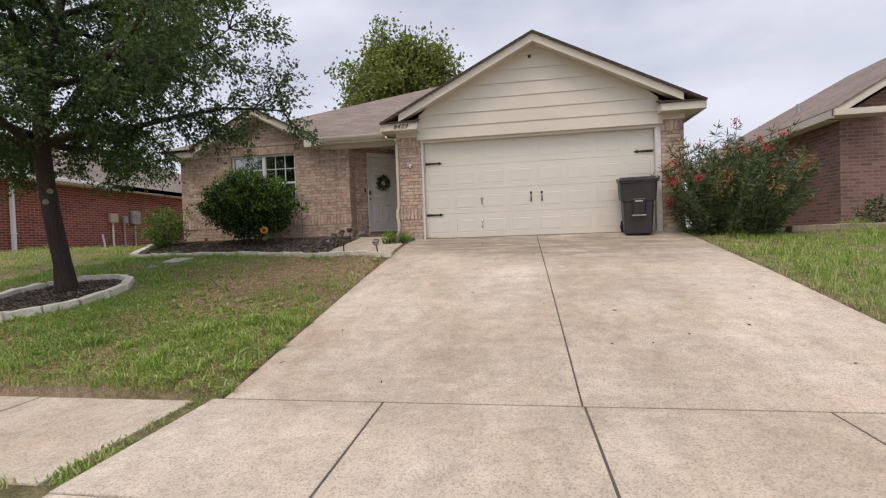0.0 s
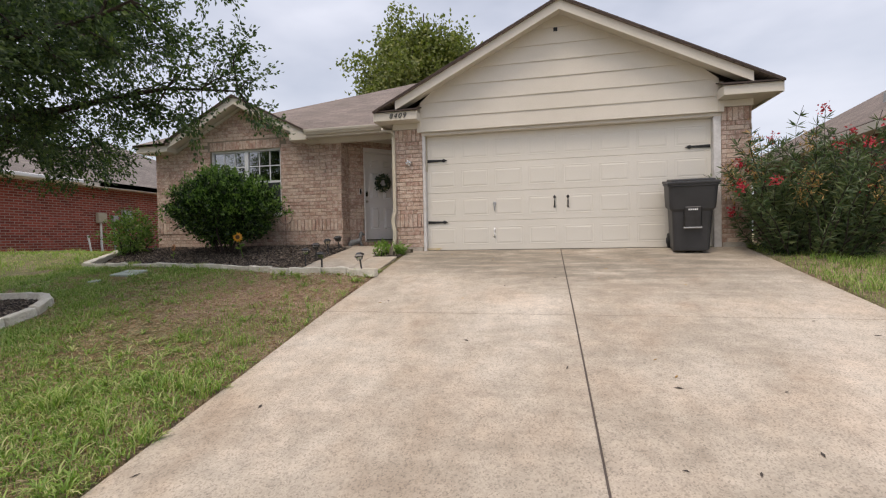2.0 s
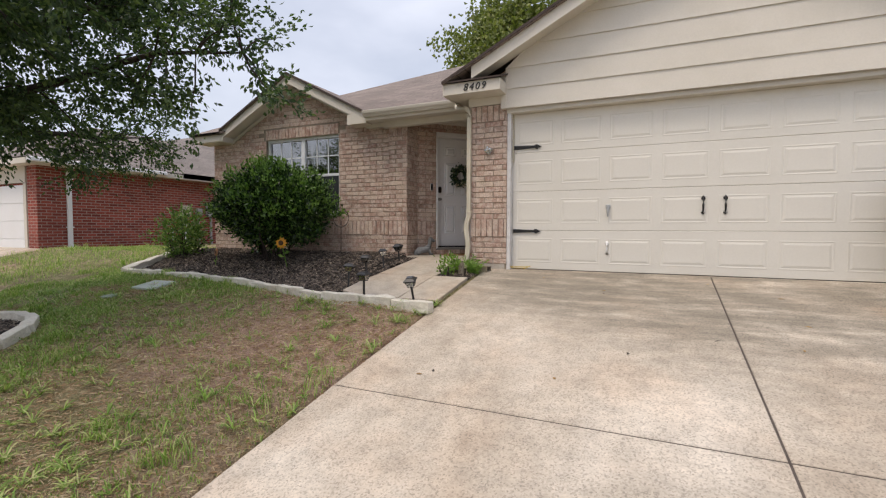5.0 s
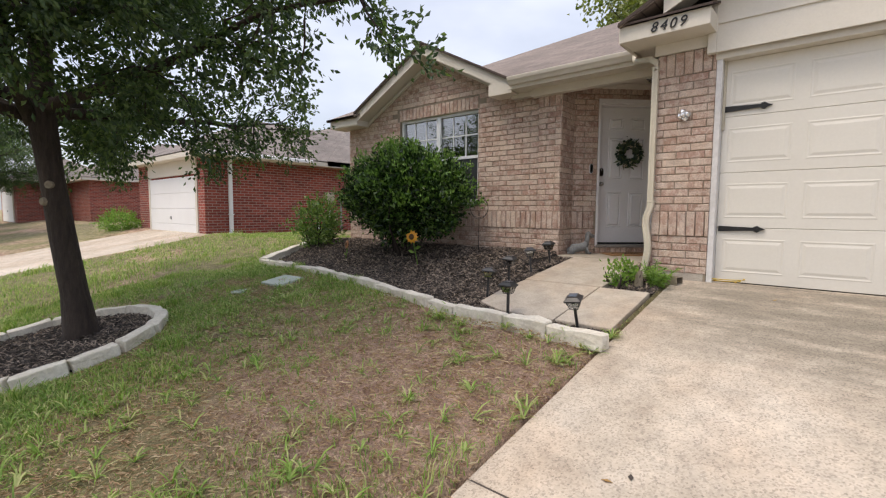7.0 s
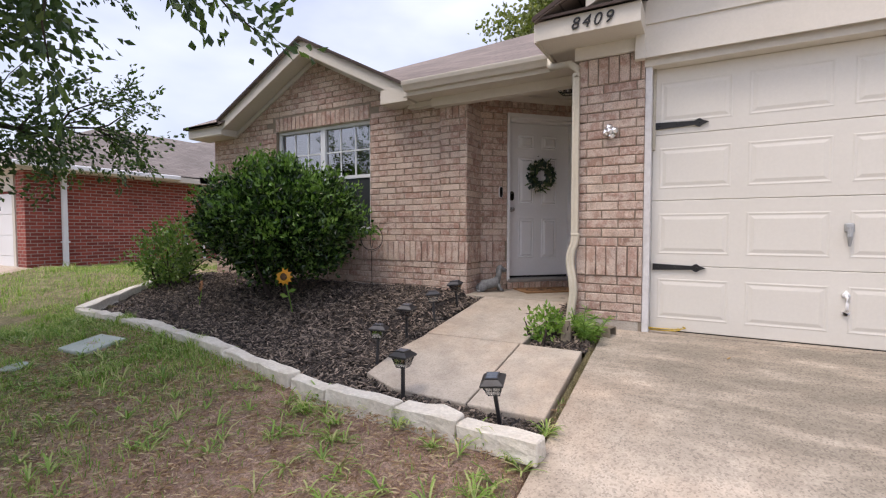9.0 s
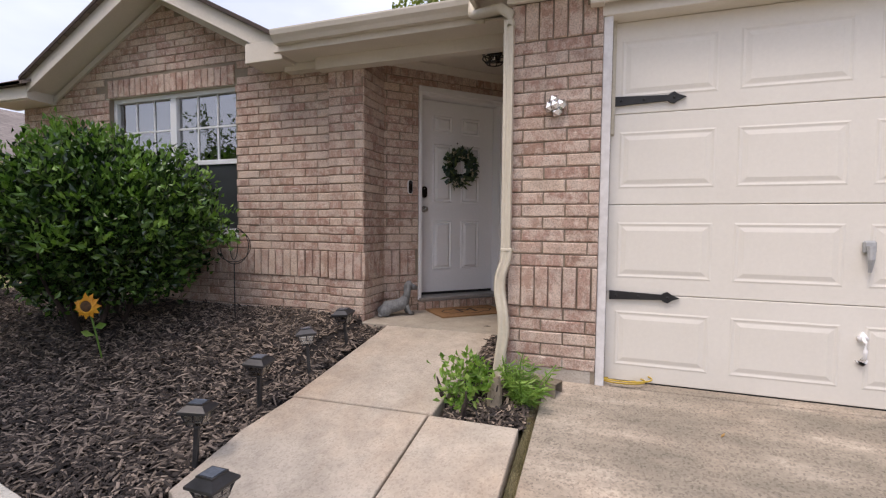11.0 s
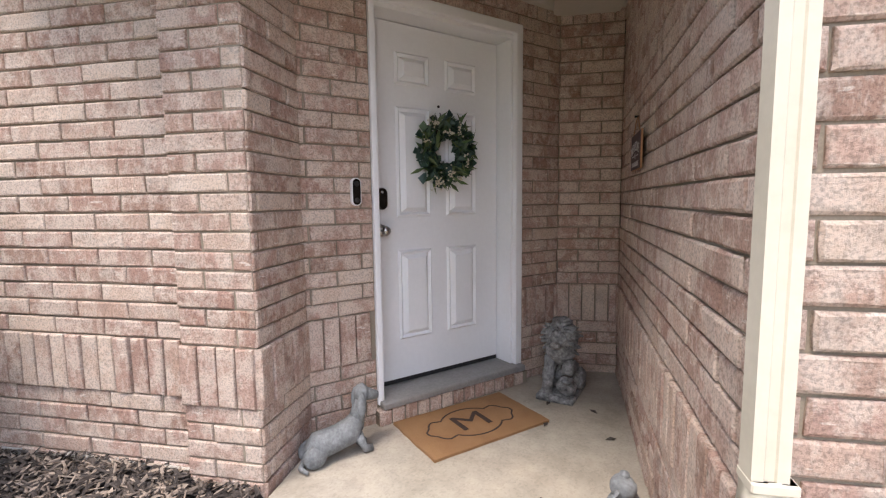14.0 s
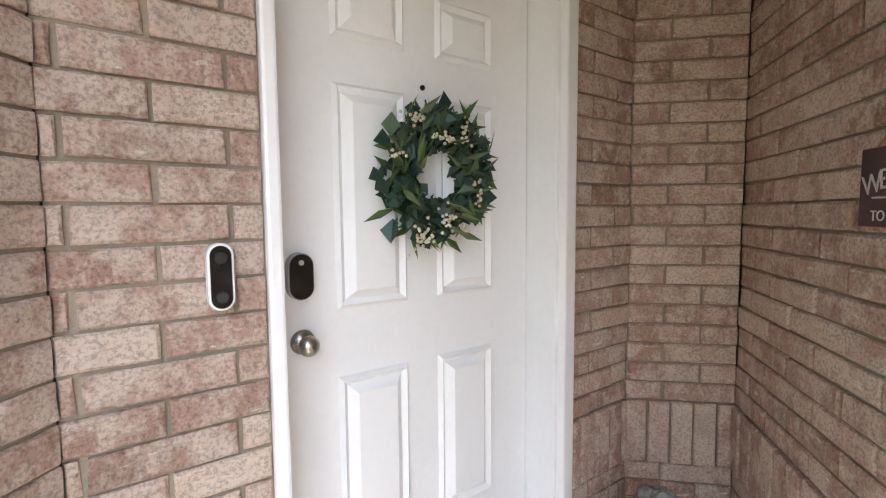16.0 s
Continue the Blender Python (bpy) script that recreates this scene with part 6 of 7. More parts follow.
# ---- solar path lamps ----
def path_lamp(m, tilt):
    t = thing("path_lamp", "black solar path lamp with a square cap in the mulch", "lamp", m @ pose(0, 0, 0, tilt[0], tilt[1], 0) @ Matrix.Scale(0.88, 4), "solar lamps along the walkway")
    part("stake", box(B(), -0.013, 0.013, -0.013, 0.013, -0.08, 0.24, 0.003), LAMP_BLACK, t)
    bm = B()
    w0, w1, z0, z1 = 0.036, 0.062, 0.235, 0.315
    for sx, sy in ((-1, -1), (1, -1), (1, 1), (-1, 1)):
        tube(bm, [(sx * w0, sy * w0, z0), (sx * w1, sy * w1, z1)], 0.005, 6)
    for s in (-1, 1):
        tube(bm, [(0, s * w0, z0), (0, s * w1, z1)], 0.003, 5)
        tube(bm, [(s * w0, 0, z0), (s * w1, 0, z1)], 0.003, 5)
    for z, w in ((z0, w0), (z0 + 0.04, (w0 + w1) / 2), (z1, w1)):
        tube(bm, [(-w, -w, z), (w, -w, z)], 0.0035, 5)
        tube(bm, [(w, -w, z), (w, w, z)], 0.0035, 5)
        tube(bm, [(w, w, z), (-w, w, z)], 0.0035, 5)
        tube(bm, [(-w, w, z), (-w, -w, z)], 0.0035, 5)
    part("cage", bm, LAMP_BLACK, t)
    bm = B()
    rings = [[bm.verts.new((sx * w, sy * w, z)) for sx, sy in ((-1, -1), (1, -1), (1, 1), (-1, 1))] for w, z in ((0.055, 0.31), (0.048, 0.25))]
    bm.faces.new(rings[0])
    bm.faces.new(rings[1])
    for j in range(4):
        bm.faces.new((rings[0][j], rings[0][(j + 1) % 4], rings[1][(j + 1) % 4], rings[1][j]))
    part("lens", bm, GLASS, t, "clear plastic lens")
    bm = B()
    prof = ((0.072, 0.312), (0.078, 0.318), (0.078, 0.33), (0.045, 0.358), (0.045, 0.366))
    rings = [[bm.verts.new((sx * w, sy * w, z)) for sx, sy in ((-1, -1), (1, -1), (1, 1), (-1, 1))] for w, z in prof]
    bm.faces.new(rings[0])
    bm.faces.new(rings[-1])
    for r, s in zip(rings, rings[1:]):
        for j in range(4):
            bm.faces.new((r[j], r[(j + 1) % 4], s[(j + 1) % 4], s[j]))
    part("cap", bm, LAMP_BLACK, t)
    part("solar_cell", box(B(), -0.036, 0.036, -0.036, 0.036, 0.3665, 0.3685), SOLAR, t, "grey square solar cell")
    return t


first = path_lamp(Matrix.Translation((-3.46, 8.92, 0.93)), (0, 0))
for x, y, tx, ty, rz in ((-2.73, 8.87, 14, -6, 12), (-3.97, 9.3, -2, 3, 20), (-4.03, 9.82, 3, 2, 10), (-3.99, 10.26, -3, -4, 35), (-3.97, 10.72, 4, -5, 5)):
    copy_thing(first, Matrix.Translation((x, y, drive_z(y) + 0.012)) @ pose(0, 0, 0, tx, ty, rz))

# ---- wheeled bin ----
bin_m = Matrix.Translation((2.54, 10.34, drive_z(10.34) + 0.004)) @ pose(0, 0, 0, 7, 0, -7) @ Matrix.Diagonal((0.89, 0.86, 1.0, 1))
wb = thing("wheeled_bin", "charcoal grey plastic wheeled rubbish bin with a closed lid", "bin", bin_m)
bm = B()
prof = [(0.29, 0.30, 0.03, 0.0), (0.30, 0.31, 0.05, 0.0), (0.335, 0.345, 0.68, 0.0), (0.375, 0.375, 0.72, 0.0), (0.385, 0.385, 0.80, 0.0), (0.40, 0.41, 1.08, 0.0), (0.42, 0.43, 1.09, 0.0), (0.42, 0.43, 1.12, 0.0)]
rings = []
for hx, hy, z, _ in prof:
    r, ring = 0.07, []
    for cx, cy, a0 in ((hx - r, -hy + r, -90), (hx - r, hy - r, 0), (-hx + r, hy - r, 90), (-hx + r, -hy + r, 180)):
        for q in range(4):
            a = radians(a0 + 30 * q)
            ring.append(bm.verts.new((cx + r * math.cos(a), cy + r * math.sin(a), z)))
    rings.append(ring)
bm.faces.new(rings[0][::-1])
bm.faces.new(rings[-1])
for r, s in zip(rings, rings[1:]):
    for j in range(16):
        bm.faces.new((r[j], r[(j + 1) % 16], s[(j + 1) % 16], s[j]))
part("body", bm, BIN, wb)
part("recess_panel", box(B(), -0.14, 0.14, -0.405, -0.30, 0.40, 0.76, 0.015), LAMP_BLACK, wb, "darker recessed front panel")
part("grab_bar", tube(B(), [(-0.15, -0.40, 0.42), (0.15, -0.40, 0.42)], 0.014, 8), GREY_METAL, wb, "grey metal lift bar")
for k in range(5):
    part("lettering_bar", box(B(), -0.075 + 0.032 * k, -0.052 + 0.032 * k, -0.408, -0.404, 0.70, 0.725), WHITE, wb)
bm = box(B(), -0.43, 0.43, -0.45, 0.42, 1.12, 1.165, 0.02, 2)
box(bm, -0.36, 0.36, -0.37, 0.3, 1.15, 1.195, 0.02, 2)
part("lid", bm, BIN, wb, "flat overhanging lid")
part("lid_handle", box(B(), -0.2, 0.2, 0.42, 0.5, 1.1, 1.14, 0.015), BIN, wb)
part("hinge_bar", tube(B(), [(-0.3, 0.46, 1.08), (0.3, 0.46, 1.08)], 0.02, 8), BIN, wb)
for s in (-1, 1):
    w = part("wheel", cyl(B(), s * 0.30 - 0.03, 0.33, 0.13, 0.13, 0.13, 0.06, 24, pose(0, 0, 0, 0, 90, 0)), RUBBER, wb)
    part("hub", cyl(B(), s * 0.335 - 0.02, 0.33, 0.13, 0.05, 0.05, 0.04, 16, pose(0, 0, 0, 0, 90, 0)), BIN, w)

# ---- porch things ----
mat_m = DM @ Matrix.Translation((0.785, -0.30, PORCH_Z + 0.001)) @ Matrix.Diagonal((0.85, 0.88, 1, 1))
dm = thing("doormat", "brown coir doormat printed with the letter M", "doormat", mat_m @ pose(0, 0, 0, 0, 0, -2))
bm = box(B(), -0.43, 0.43, -0.25, 0.25, 0.0, 0.014)
bmesh.ops.subdivide_edges(bm, edges=list(bm.edges), cuts=6, use_grid_fill=True)
for v in bm.verts:
    v.co.x += 0.006 * noise.noise((v.co.x * 14, v.co.y * 14, 2))
    v.co.y += 0.006 * noise.noise((v.co.x * 14, v.co.y * 14, 9))
part("mat_body", bm, COIR, dm)
lettering("letter", "M", 0.26, 0.0012, Matrix.Translation((0, 0, 0.0145)) @ Matrix.Diagonal((1.3, 1, 1, 1)), COIR_INK, dm)
bm = B()
loop = []
for k in range(97):
    a = 2 * math.pi * k / 96
    ca, sa_ = math.cos(a), math.sin(a)
    reach = []
    for ex, rx, ry in ((0.0, 0.205, 0.168), (0.215, 0.075, 0.115), (0.29, 0.03, 0.04)):
        # how far a ray from the middle goes before it leaves this oval
        c, qa, qb, qc = math.copysign(ex, ca), (ca / rx) ** 2 + (sa_ / ry) ** 2, 0.0, 0.0
        qb, qc = -2 * ca * c / rx ** 2, (c / rx) ** 2 - 1
        disc = qb * qb - 4 * qa * qc
        if disc >= 0:
            reach.append((-qb + math.sqrt(disc)) / (2 * qa))
    loop.append((max(reach) * ca, max(reach) * sa_, 0.0145))
tube(bm, loop, 0.0065, 5, 0.25)
part("border_print", bm, COIR_INK, dm)

rng = np.random.default_rng(71)


def blob_mesh(parts_list, rough, seed):
    """Joins balls and tubes into one modelled figure and roughens its skin."""
    bm = B()
    for p in parts_list:
        if p[0] == "b":
            ball(bm, *p[1:4], *p[4:7], 30, 20)
        else:
            tube(bm, p[1], p[2], 12)
    for v in bm.verts:
        v.co += v.co.normalized() * rough * (noise.noise(v.co * 30 + Vector((seed, 0, 0))) + 0.6 * noise.noise(v.co * 75))
    return bm


# a lying dachshund figure
dog = blob_mesh([("t", [(-0.24, 0, 0.06), (-0.16, 0, 0.10), (0.0, 0.0, 0.115), (0.12, 0, 0.14), (0.17, 0, 0.20)], [0.05, 0.082, 0.075, 0.082, 0.06]),
                 ("t", [(0.15, 0, 0.16), (0.19, 0, 0.27), (0.20, 0, 0.33)], [0.065, 0.05, 0.05]),
                 ("b", 0.21, 0, 0.35, 0.062, 0.055, 0.055), ("t", [(0.22, 0, 0.35), (0.30, 0, 0.325), (0.345, 0, 0.315)], [0.045, 0.034, 0.022]),
                 ("b", 0.185, 0.055, 0.30, 0.035, 0.018, 0.075), ("b", 0.185, -0.055, 0.30, 0.035, 0.018, 0.075),
                 ("t", [(0.15, 0.05, 0.12), (0.20, 0.05, 0.03), (0.26, 0.05, 0.02)], [0.035, 0.027, 0.022]), ("t", [(0.15, -0.05, 0.12), (0.20, -0.05, 0.03), (0.26, -0.05, 0.02)], [0.035, 0.027, 0.022]),
                 ("b", -0.19, 0.05, 0.065, 0.09, 0.05, 0.065), ("b", -0.19, -0.05, 0.065, 0.09, 0.05, 0.065), ("t", [(-0.25, 0, 0.04), (-0.30, -0.05, 0.025), (-0.27, -0.11, 0.02)], [0.025, 0.018, 0.01])], 0.006, 3)
tagged(part("dog_statue", dog, STATUE, None, "", Matrix.Translation((-4.0, 11.66, PORCH_Z)) @ pose(0, 0, 0, 0, 0, 44) @ Matrix.Diagonal((0.62, 0.78, 0.82, 1)), True), "grey stone dog figure lying beside the door", "statue")
lion = blob_mesh([("t", [(0, 0.06, 0.06), (0, 0.05, 0.2), (0, 0.0, 0.36)], [0.11, 0.105, 0.095]), ("b", 0, -0.02, 0.45, 0.115, 0.105, 0.125), ("b", 0, -0.04, 0.36, 0.10, 0.085, 0.12),
                  ("b", 0, -0.10, 0.45, 0.062, 0.055, 0.07), ("b", 0, -0.15, 0.42, 0.038, 0.035, 0.03),
                  ("t", [(-0.06, -0.05, 0.30), (-0.065, -0.10, 0.14), (-0.065, -0.12, 0.06)], [0.045, 0.036, 0.04]), ("b", -0.065, -0.145, 0.055, 0.04, 0.05, 0.028),
                  ("t", [(0.06, -0.05, 0.28), (0.065, -0.11, 0.19)], [0.045, 0.036]), ("b", 0.06, -0.10, 0.10, 0.066, 0.066, 0.066), ("b", 0.065, -0.14, 0.165, 0.04, 0.045, 0.026),
                  ("b", 0.10, 0.06, 0.11, 0.055, 0.09, 0.08), ("b", -0.10, 0.06, 0.11, 0.055, 0.09, 0.08), ("b", 0, 0.0, 0.56, 0.07, 0.06, 0.03)], 0.016, 8)
lock = random.Random(6)
for k in range(110):
    # curled locks of the mane, swept back and down round the face
    a, b = lock.uniform(0, 6.28), lock.uniform(0.25, 1.25)
    if b < 0.55 and math.sin(a) > -0.2:
        b += 0.4
    c = Vector((0.115 * math.cos(a) * math.sin(b), -0.02 - 0.10 * math.cos(b) * (1 if math.sin(a) > -0.3 else 0.8), 0.445 + (0.13 if math.sin(a) > 0 else 0.20) * math.sin(a) * math.sin(b)))
    d = Vector((math.cos(a), 0.5, math.sin(a) * 0.8 - 0.5)).normalized() * lock.uniform(0.035, 0.06)
    s = Vector((lock.uniform(-1, 1), lock.uniform(-1, 1), 0)) * 0.008
    tube(lion, [tuple(c - d * 0.3), tuple(c + d * 0.4 + s), tuple(c + d)], [0.014, 0.013, 0.004], 6)
box(lion, -0.125, 0.125, -0.19, 0.15, 0.0, 0.045, 0.008)
tagged(part("lion_statue", lion, LION, None, "", Matrix.Translation((-2.915, 12.60, PORCH_Z)) @ pose(0, 0, 0, 0, 0, -18) @ Matrix.Diagonal((0.9, 0.9, 0.82, 1)), True), "silvery grey stone lion figure seated in the porch corner", "statue")
bird = blob_mesh([("b", 0, 0, 0.075, 0.062, 0.075, 0.075), ("b", 0, -0.01, 0.165, 0.048, 0.046, 0.044), ("t", [(0, -0.045, 0.165), (0, -0.085, 0.155)], [0.014, 0.003]), ("t", [(0, 0.06, 0.06), (0, 0.13, 0.035)], [0.03, 0.016]), ("b", 0, 0, 0.208, 0.018, 0.018, 0.014)], 0.006, 5)
tagged(part("bird_statue", bird, STATUE, None, "", Matrix.Translation((-2.755, 11.40, PORCH_Z)) @ pose(0, 0, 0, 0, 0, -35), True), "small blue-grey stone bird figure beside the porch wall", "statue")

sg = thing("welcome_sign", "dark wooden welcome sign hanging by a cord on the brick wall", "sign", Matrix.Translation((-2.602, 12.116, 2.735)) @ pose(0, 0, 0, 0, 0, -93.9))
part("board", box(B(), -0.155, 0.155, -0.012, 0.0, -0.085, 0.085, 0.002), SIGN, sg)
part("edge", box(B(), -0.157, 0.157, -0.009, -0.001, -0.087, 0.087), SIGN_EDGE, sg, "raw orange wood edge")
up = pose(0, 0, 0, 90, 0, 0)
for k, ch in enumerate("WELCOME"):
    q = (k - 3) / 3
    lettering("letter", ch, 0.062, 0.0008, Matrix.Translation((q * 0.112, -0.0132, 0.022 - 0.016 * q * q)) @ up @ pose(0, 0, 0, 0, 0, -9 * q), SIGN_INK, sg)
lettering("letters", "TO OUR HOME", 0.032, 0.0008, Matrix.Translation((0, -0.0132, -0.062)) @ up, SIGN_INK, sg)
for a, b in ((-0.11, -0.04), (0.04, 0.11)):
    part("line_mark", box(B(), a, b, -0.0135, -0.012, -0.024, -0.02), SIGN_INK, sg)
bm = B()
slab3(bm, [(0.016 * math.sin(k * math.pi / 5) * (1 if k % 2 == 0 else 0.42), -0.0135, -0.022 + 0.016 * math.cos(k * math.pi / 5) * (1 if k % 2 == 0 else 0.42)) for k in range(10)], (0, 0.002, 0))
part("star_mark", bm, SIGN_INK, sg)
part("cord", tube(B(), [(-0.11, -0.008, 0.085), (-0.03, -0.006, 0.15), (0.0, -0.004, 0.165), (0.03, -0.006, 0.15), (0.11, -0.008, 0.085)], 0.0025, 6), SIGN_EDGE, sg)
part("nail", cyl(B(), 0, 0.0, 0.165, 0.005, 0.005, 0.02, 8, rotm), IRON, sg)

wreath = thing("wreath", "green eucalyptus wreath with cream berries hung on the door", "wreath", DM @ Matrix.Translation(((dl + dr) / 2 + 0.02, DY - 0.045, 2.80)))
rng = np.random.default_rng(81)
bm = B()
tube(bm, [(0.125 * math.cos(a), 0.01 * math.sin(3 * a), 0.125 * math.sin(a)) for a in np.linspace(0, 6.283, 30)], 0.012, 6)
part("twig_ring", bm, BARK, wreath)
for name, cnt, ln, wd, mt in (("round_leaves", 380, 0.06, 0.052, EUCA), ("long_leaves", 190, 0.095, 0.022, LEAF_OLE)):
    a = rng.uniform(0, 6.283, cnt)
    r = np.maximum(0.120 + rng.normal(size=cnt) * 0.036, 0.076)
    p = np.stack([r * np.cos(a), rng.uniform(-0.045, 0.01, cnt), r * np.sin(a)], 1)
    sgn = rng.choice([-1, 1], cnt)
    d = np.stack([np.cos(a) * 0.7 * np.abs(rng.normal(size=cnt)) - np.sin(a) * sgn, -np.abs(rng.normal(size=cnt)) * 0.5, np.sin(a) * 0.7 + np.cos(a) * sgn], 1)
    leaves(name, p, ln, wd, mt, wreath, rng, 0.0, d)
for cx, cz, n, sx, sz in ((-0.11, 0.15, 16, 0.03, 0.02), (-0.01, 0.105, 24, 0.045, 0.012), (0.06, 0.12, 16, 0.012, 0.035), (-0.17, 0.05, 10, 0.03, 0.012), (0.0, -0.13, 22, 0.025, 0.035), (-0.09, -0.18, 34, 0.03, 0.035), (0.10, -0.02, 9, 0.012, 0.02), (0.12, -0.07, 9, 0.01, 0.022), (0.06, -0.16, 12, 0.018, 0.018)):
    bm = B()
    for _ in range(n):
        ball(bm, cx + rng.normal() * sx * 0.6, -0.075 + rng.normal() * 0.008, cz + rng.normal() * sz * 0.6, 0.0052, None, None, 6, 4)
    tagged(part("berry_sprig", bm, BERRY, wreath, "cream berry sprig", smooth=True), kind="stuff")
part("hanger", tube(B(), [(0.0, 0.02, 0.13), (0.0, 0.03, 0.2), (0.0, 0.043, 0.235)], 0.003, 6), IRON, wreath)

pl_ = thing("porch_light", "small dark caged ceiling light under the porch ceiling", "ceiling light", Matrix.Translation((-3.12, 11.92, 3.80)))
part("mount", cyl(B(), 0, 0, -0.03, 0.07, 0.075, 0.03, 20), IRON, pl_)
bm = B()
for k in range(8):
    a = math.pi * k / 4
    tube(bm, [(0.105 * math.cos(a), 0.105 * math.sin(a), -0.03), (0.11 * math.cos(a), 0.11 * math.sin(a), -0.07), (0.07 * math.cos(a), 0.07 * math.sin(a), -0.115)], 0.005, 5)
for z, r in ((-0.03, 0.108), (-0.07, 0.112), (-0.115, 0.07)):
    tube(bm, [(r * math.cos(a), r * math.sin(a), z) for a in np.linspace(0, 6.283, 25)], 0.006, 5)
part("cage", bm, IRON, pl_)
part("globe", ball(B(), 0, 0, -0.065, 0.06, 0.06, 0.045), GLASS, pl_, "clear glass globe", smooth=True)

cr = thing("wall_ornament", "clear faceted ornament with a stand-off on the brick pier", "ornament", Matrix.Translation((-2.408, 10.57, 2.921)) @ pose(0, 0, 0, 0, 33, 0))
for sx, sz, sy, r in ((-1, -1, 0, 0.036), (1, -1, 0, 0.036), (-1, 1, 0, 0.036), (1, 1, 0, 0.036), (0, 0, -0.02, 0.034)):
    bm = B()
    g = bmesh.ops.create_icosphere(bm, subdivisions=1, radius=r)["verts"]
    bmesh.ops.translate(bm, vec=(sx * 0.026, sy, sz * 0.024), verts=g)
    part("facet", bm, CRYSTAL, cr)
part("pin", cyl(B(), 0, 0.03, 0, 0.006, 0.006, 0.05, 8, rotm), STEEL, cr)

# ---- bed and lawn odds ----
def flower_stake(m, petal, label, s=1.0):
    t = thing("flower_stake", label, "garden ornament", m)
    part("stem", tube(B(), [(0.1, 0.0, -0.05), (0.05, 0, 0.2), (0.0, 0, 0.42)], 0.007, 6), LEAF_LIGHT, t)
    bm = B()
    for ring, n, r0, r1 in ((0, 11, 0.03, 0.105), (1, 11, 0.03, 0.082)):
        for k in range(n):
            a = 2 * math.pi * (k + 0.5 * ring) / n
            c, d = math.cos(a), math.sin(a)
            w = 0.022
            y = -0.012 - 0.012 * ring
            pts_ = [(r0 * c + w * 0.6 * d, y, 0.43 + r0 * d - w * 0.6 * c), (0.6 * r1 * c + w * d, y - 0.012, 0.43 + 0.6 * r1 * d - w * c), (r1 * c, y, 0.43 + r1 * d), (0.6 * r1 * c - w * d, y - 0.012, 0.43 + 0.6 * r1 * d + w * c), (r0 * c - w * 0.6 * d, y, 0.43 + r0 * d + w * 0.6 * c)]
            slab3(bm, pts_, (0, 0.004, 0))
    part("petals", bm, petal, t)
    part("centre", ball(B(), 0, -0.025, 0.43, 0.045, 0.02, 0.045), SEED, t, smooth=True)
    bm = B()
    for s2, z in ((1, 0.26), (-1, 0.2)):
        slab3(bm, [(0.04, -0.005, z), (0.04 + s2 * 0.05, -0.02, z + 0.045), (0.04 + s2 * 0.10, -0.01, z + 0.03), (0.04 + s2 * 0.06, -0.015, z - 0.01)], (0, 0.003, 0))
    part("leaf", bm, LEAF_LIGHT, t)
    return t


flower_stake(Matrix.Translation((-5.83, 10.03, 1.11)) @ pose(0, 0, 0, 0, 0, 22), PETAL_YEL, "painted metal sunflower on a stake in the mulch")
flower_stake(Matrix.Translation((-7.35, 9.95, 1.04)) @ pose(0, 0, 0, -10, 8, -20) @ Matrix.Diagonal((0.8, 0.8, 0.75, 1)), SIGN_EDGE, "faded orange metal flower under the bush")
orn = thing("garden_stake", "thin black wire garden ornament beside the bush", "garden ornament", Matrix.Translation((-5.36, 11.02, 1.19)))
part("rod", tube(B(), [(0, 0, -0.05), (0, 0, 0.62)], 0.005, 6), IRON, orn)
for r, tl in ((0.17, 0), (0.15, 60), (0.13, 120)):
    bm = B()
    tube(bm, [(r * math.cos(a) * math.cos(radians(tl)), r * math.cos(a) * math.sin(radians(tl)), 0.78 + r * math.sin(a)) for a in np.linspace(0, 6.283, 25)], 0.004, 5)
    part("wire_hoop", bm, IRON, orn)


def lid(name, x, y, sx, sy, rz, label, mat, round_=False):
    m = Matrix.Translation((x, y, lawn_z(x, y) + 0.012)) @ pose(0, 0, 0, 9, 0, rz)
    t = thing(name, label, "utility cover", m)
    bm = B()
    if round_:
        cyl(bm, 0, 0, -0.03, sx, sx * 0.96, 0.045, 20)
    else:
        box(bm, -sx, sx, -sy, sy, -0.04, 0.018, 0.008)
    part("cover", bm, mat, t)
    part("rim", box(B(), -sx * 0.3, sx * 0.3, -sy * 0.12, sy * 0.12, 0.016, 0.022, 0.002), FOUND, t)
    return t


lid("utility_box_lid", -6.97, 8.61, 0.22, 0.20, 3, "pale green utility box lid set in the lawn", LID_GREEN)
lid("valve_cover", -7.07, 8.04, 0.1, 0.1, 0, "small round pale green valve cover in the lawn", LID_GREEN, True)
bm = B()
coil = [(0.10 * math.cos(a) * (1 + 0.06 * a), 0.055 * math.sin(a) * (1 + 0.05 * a), 0.006 + 0.003 * a) for a in np.linspace(0, 15, 60)]
tube(bm, coil, 0.005, 6)
tagged(part("cord", bm, CORD, None, "", Matrix.Translation((-1.98, 10.69, 1.20)), True), "coiled yellow extension cord before the garage door", "cord")
se_ = thing("drain_outlet", "brown plastic drain outlet at the driveway edge", "drain", Matrix.Translation((-2.46, 10.47, 1.175)) @ pose(0, 0, 0, 0, 0, -20))
bm = B()
for a, b, c, d in ((-0.13, 0.13, -0.05, -0.044), (-0.13, 0.13, 0.044, 0.05)):
    box(bm, a, b, c, d, -0.02, 0.07)
box(bm, -0.13, 0.13, -0.044, 0.044, 0.064, 0.07)
box(bm, -0.13, 0.13, -0.044, 0.044, -0.02, -0.014)
part("channel", bm, FLAG, se_)

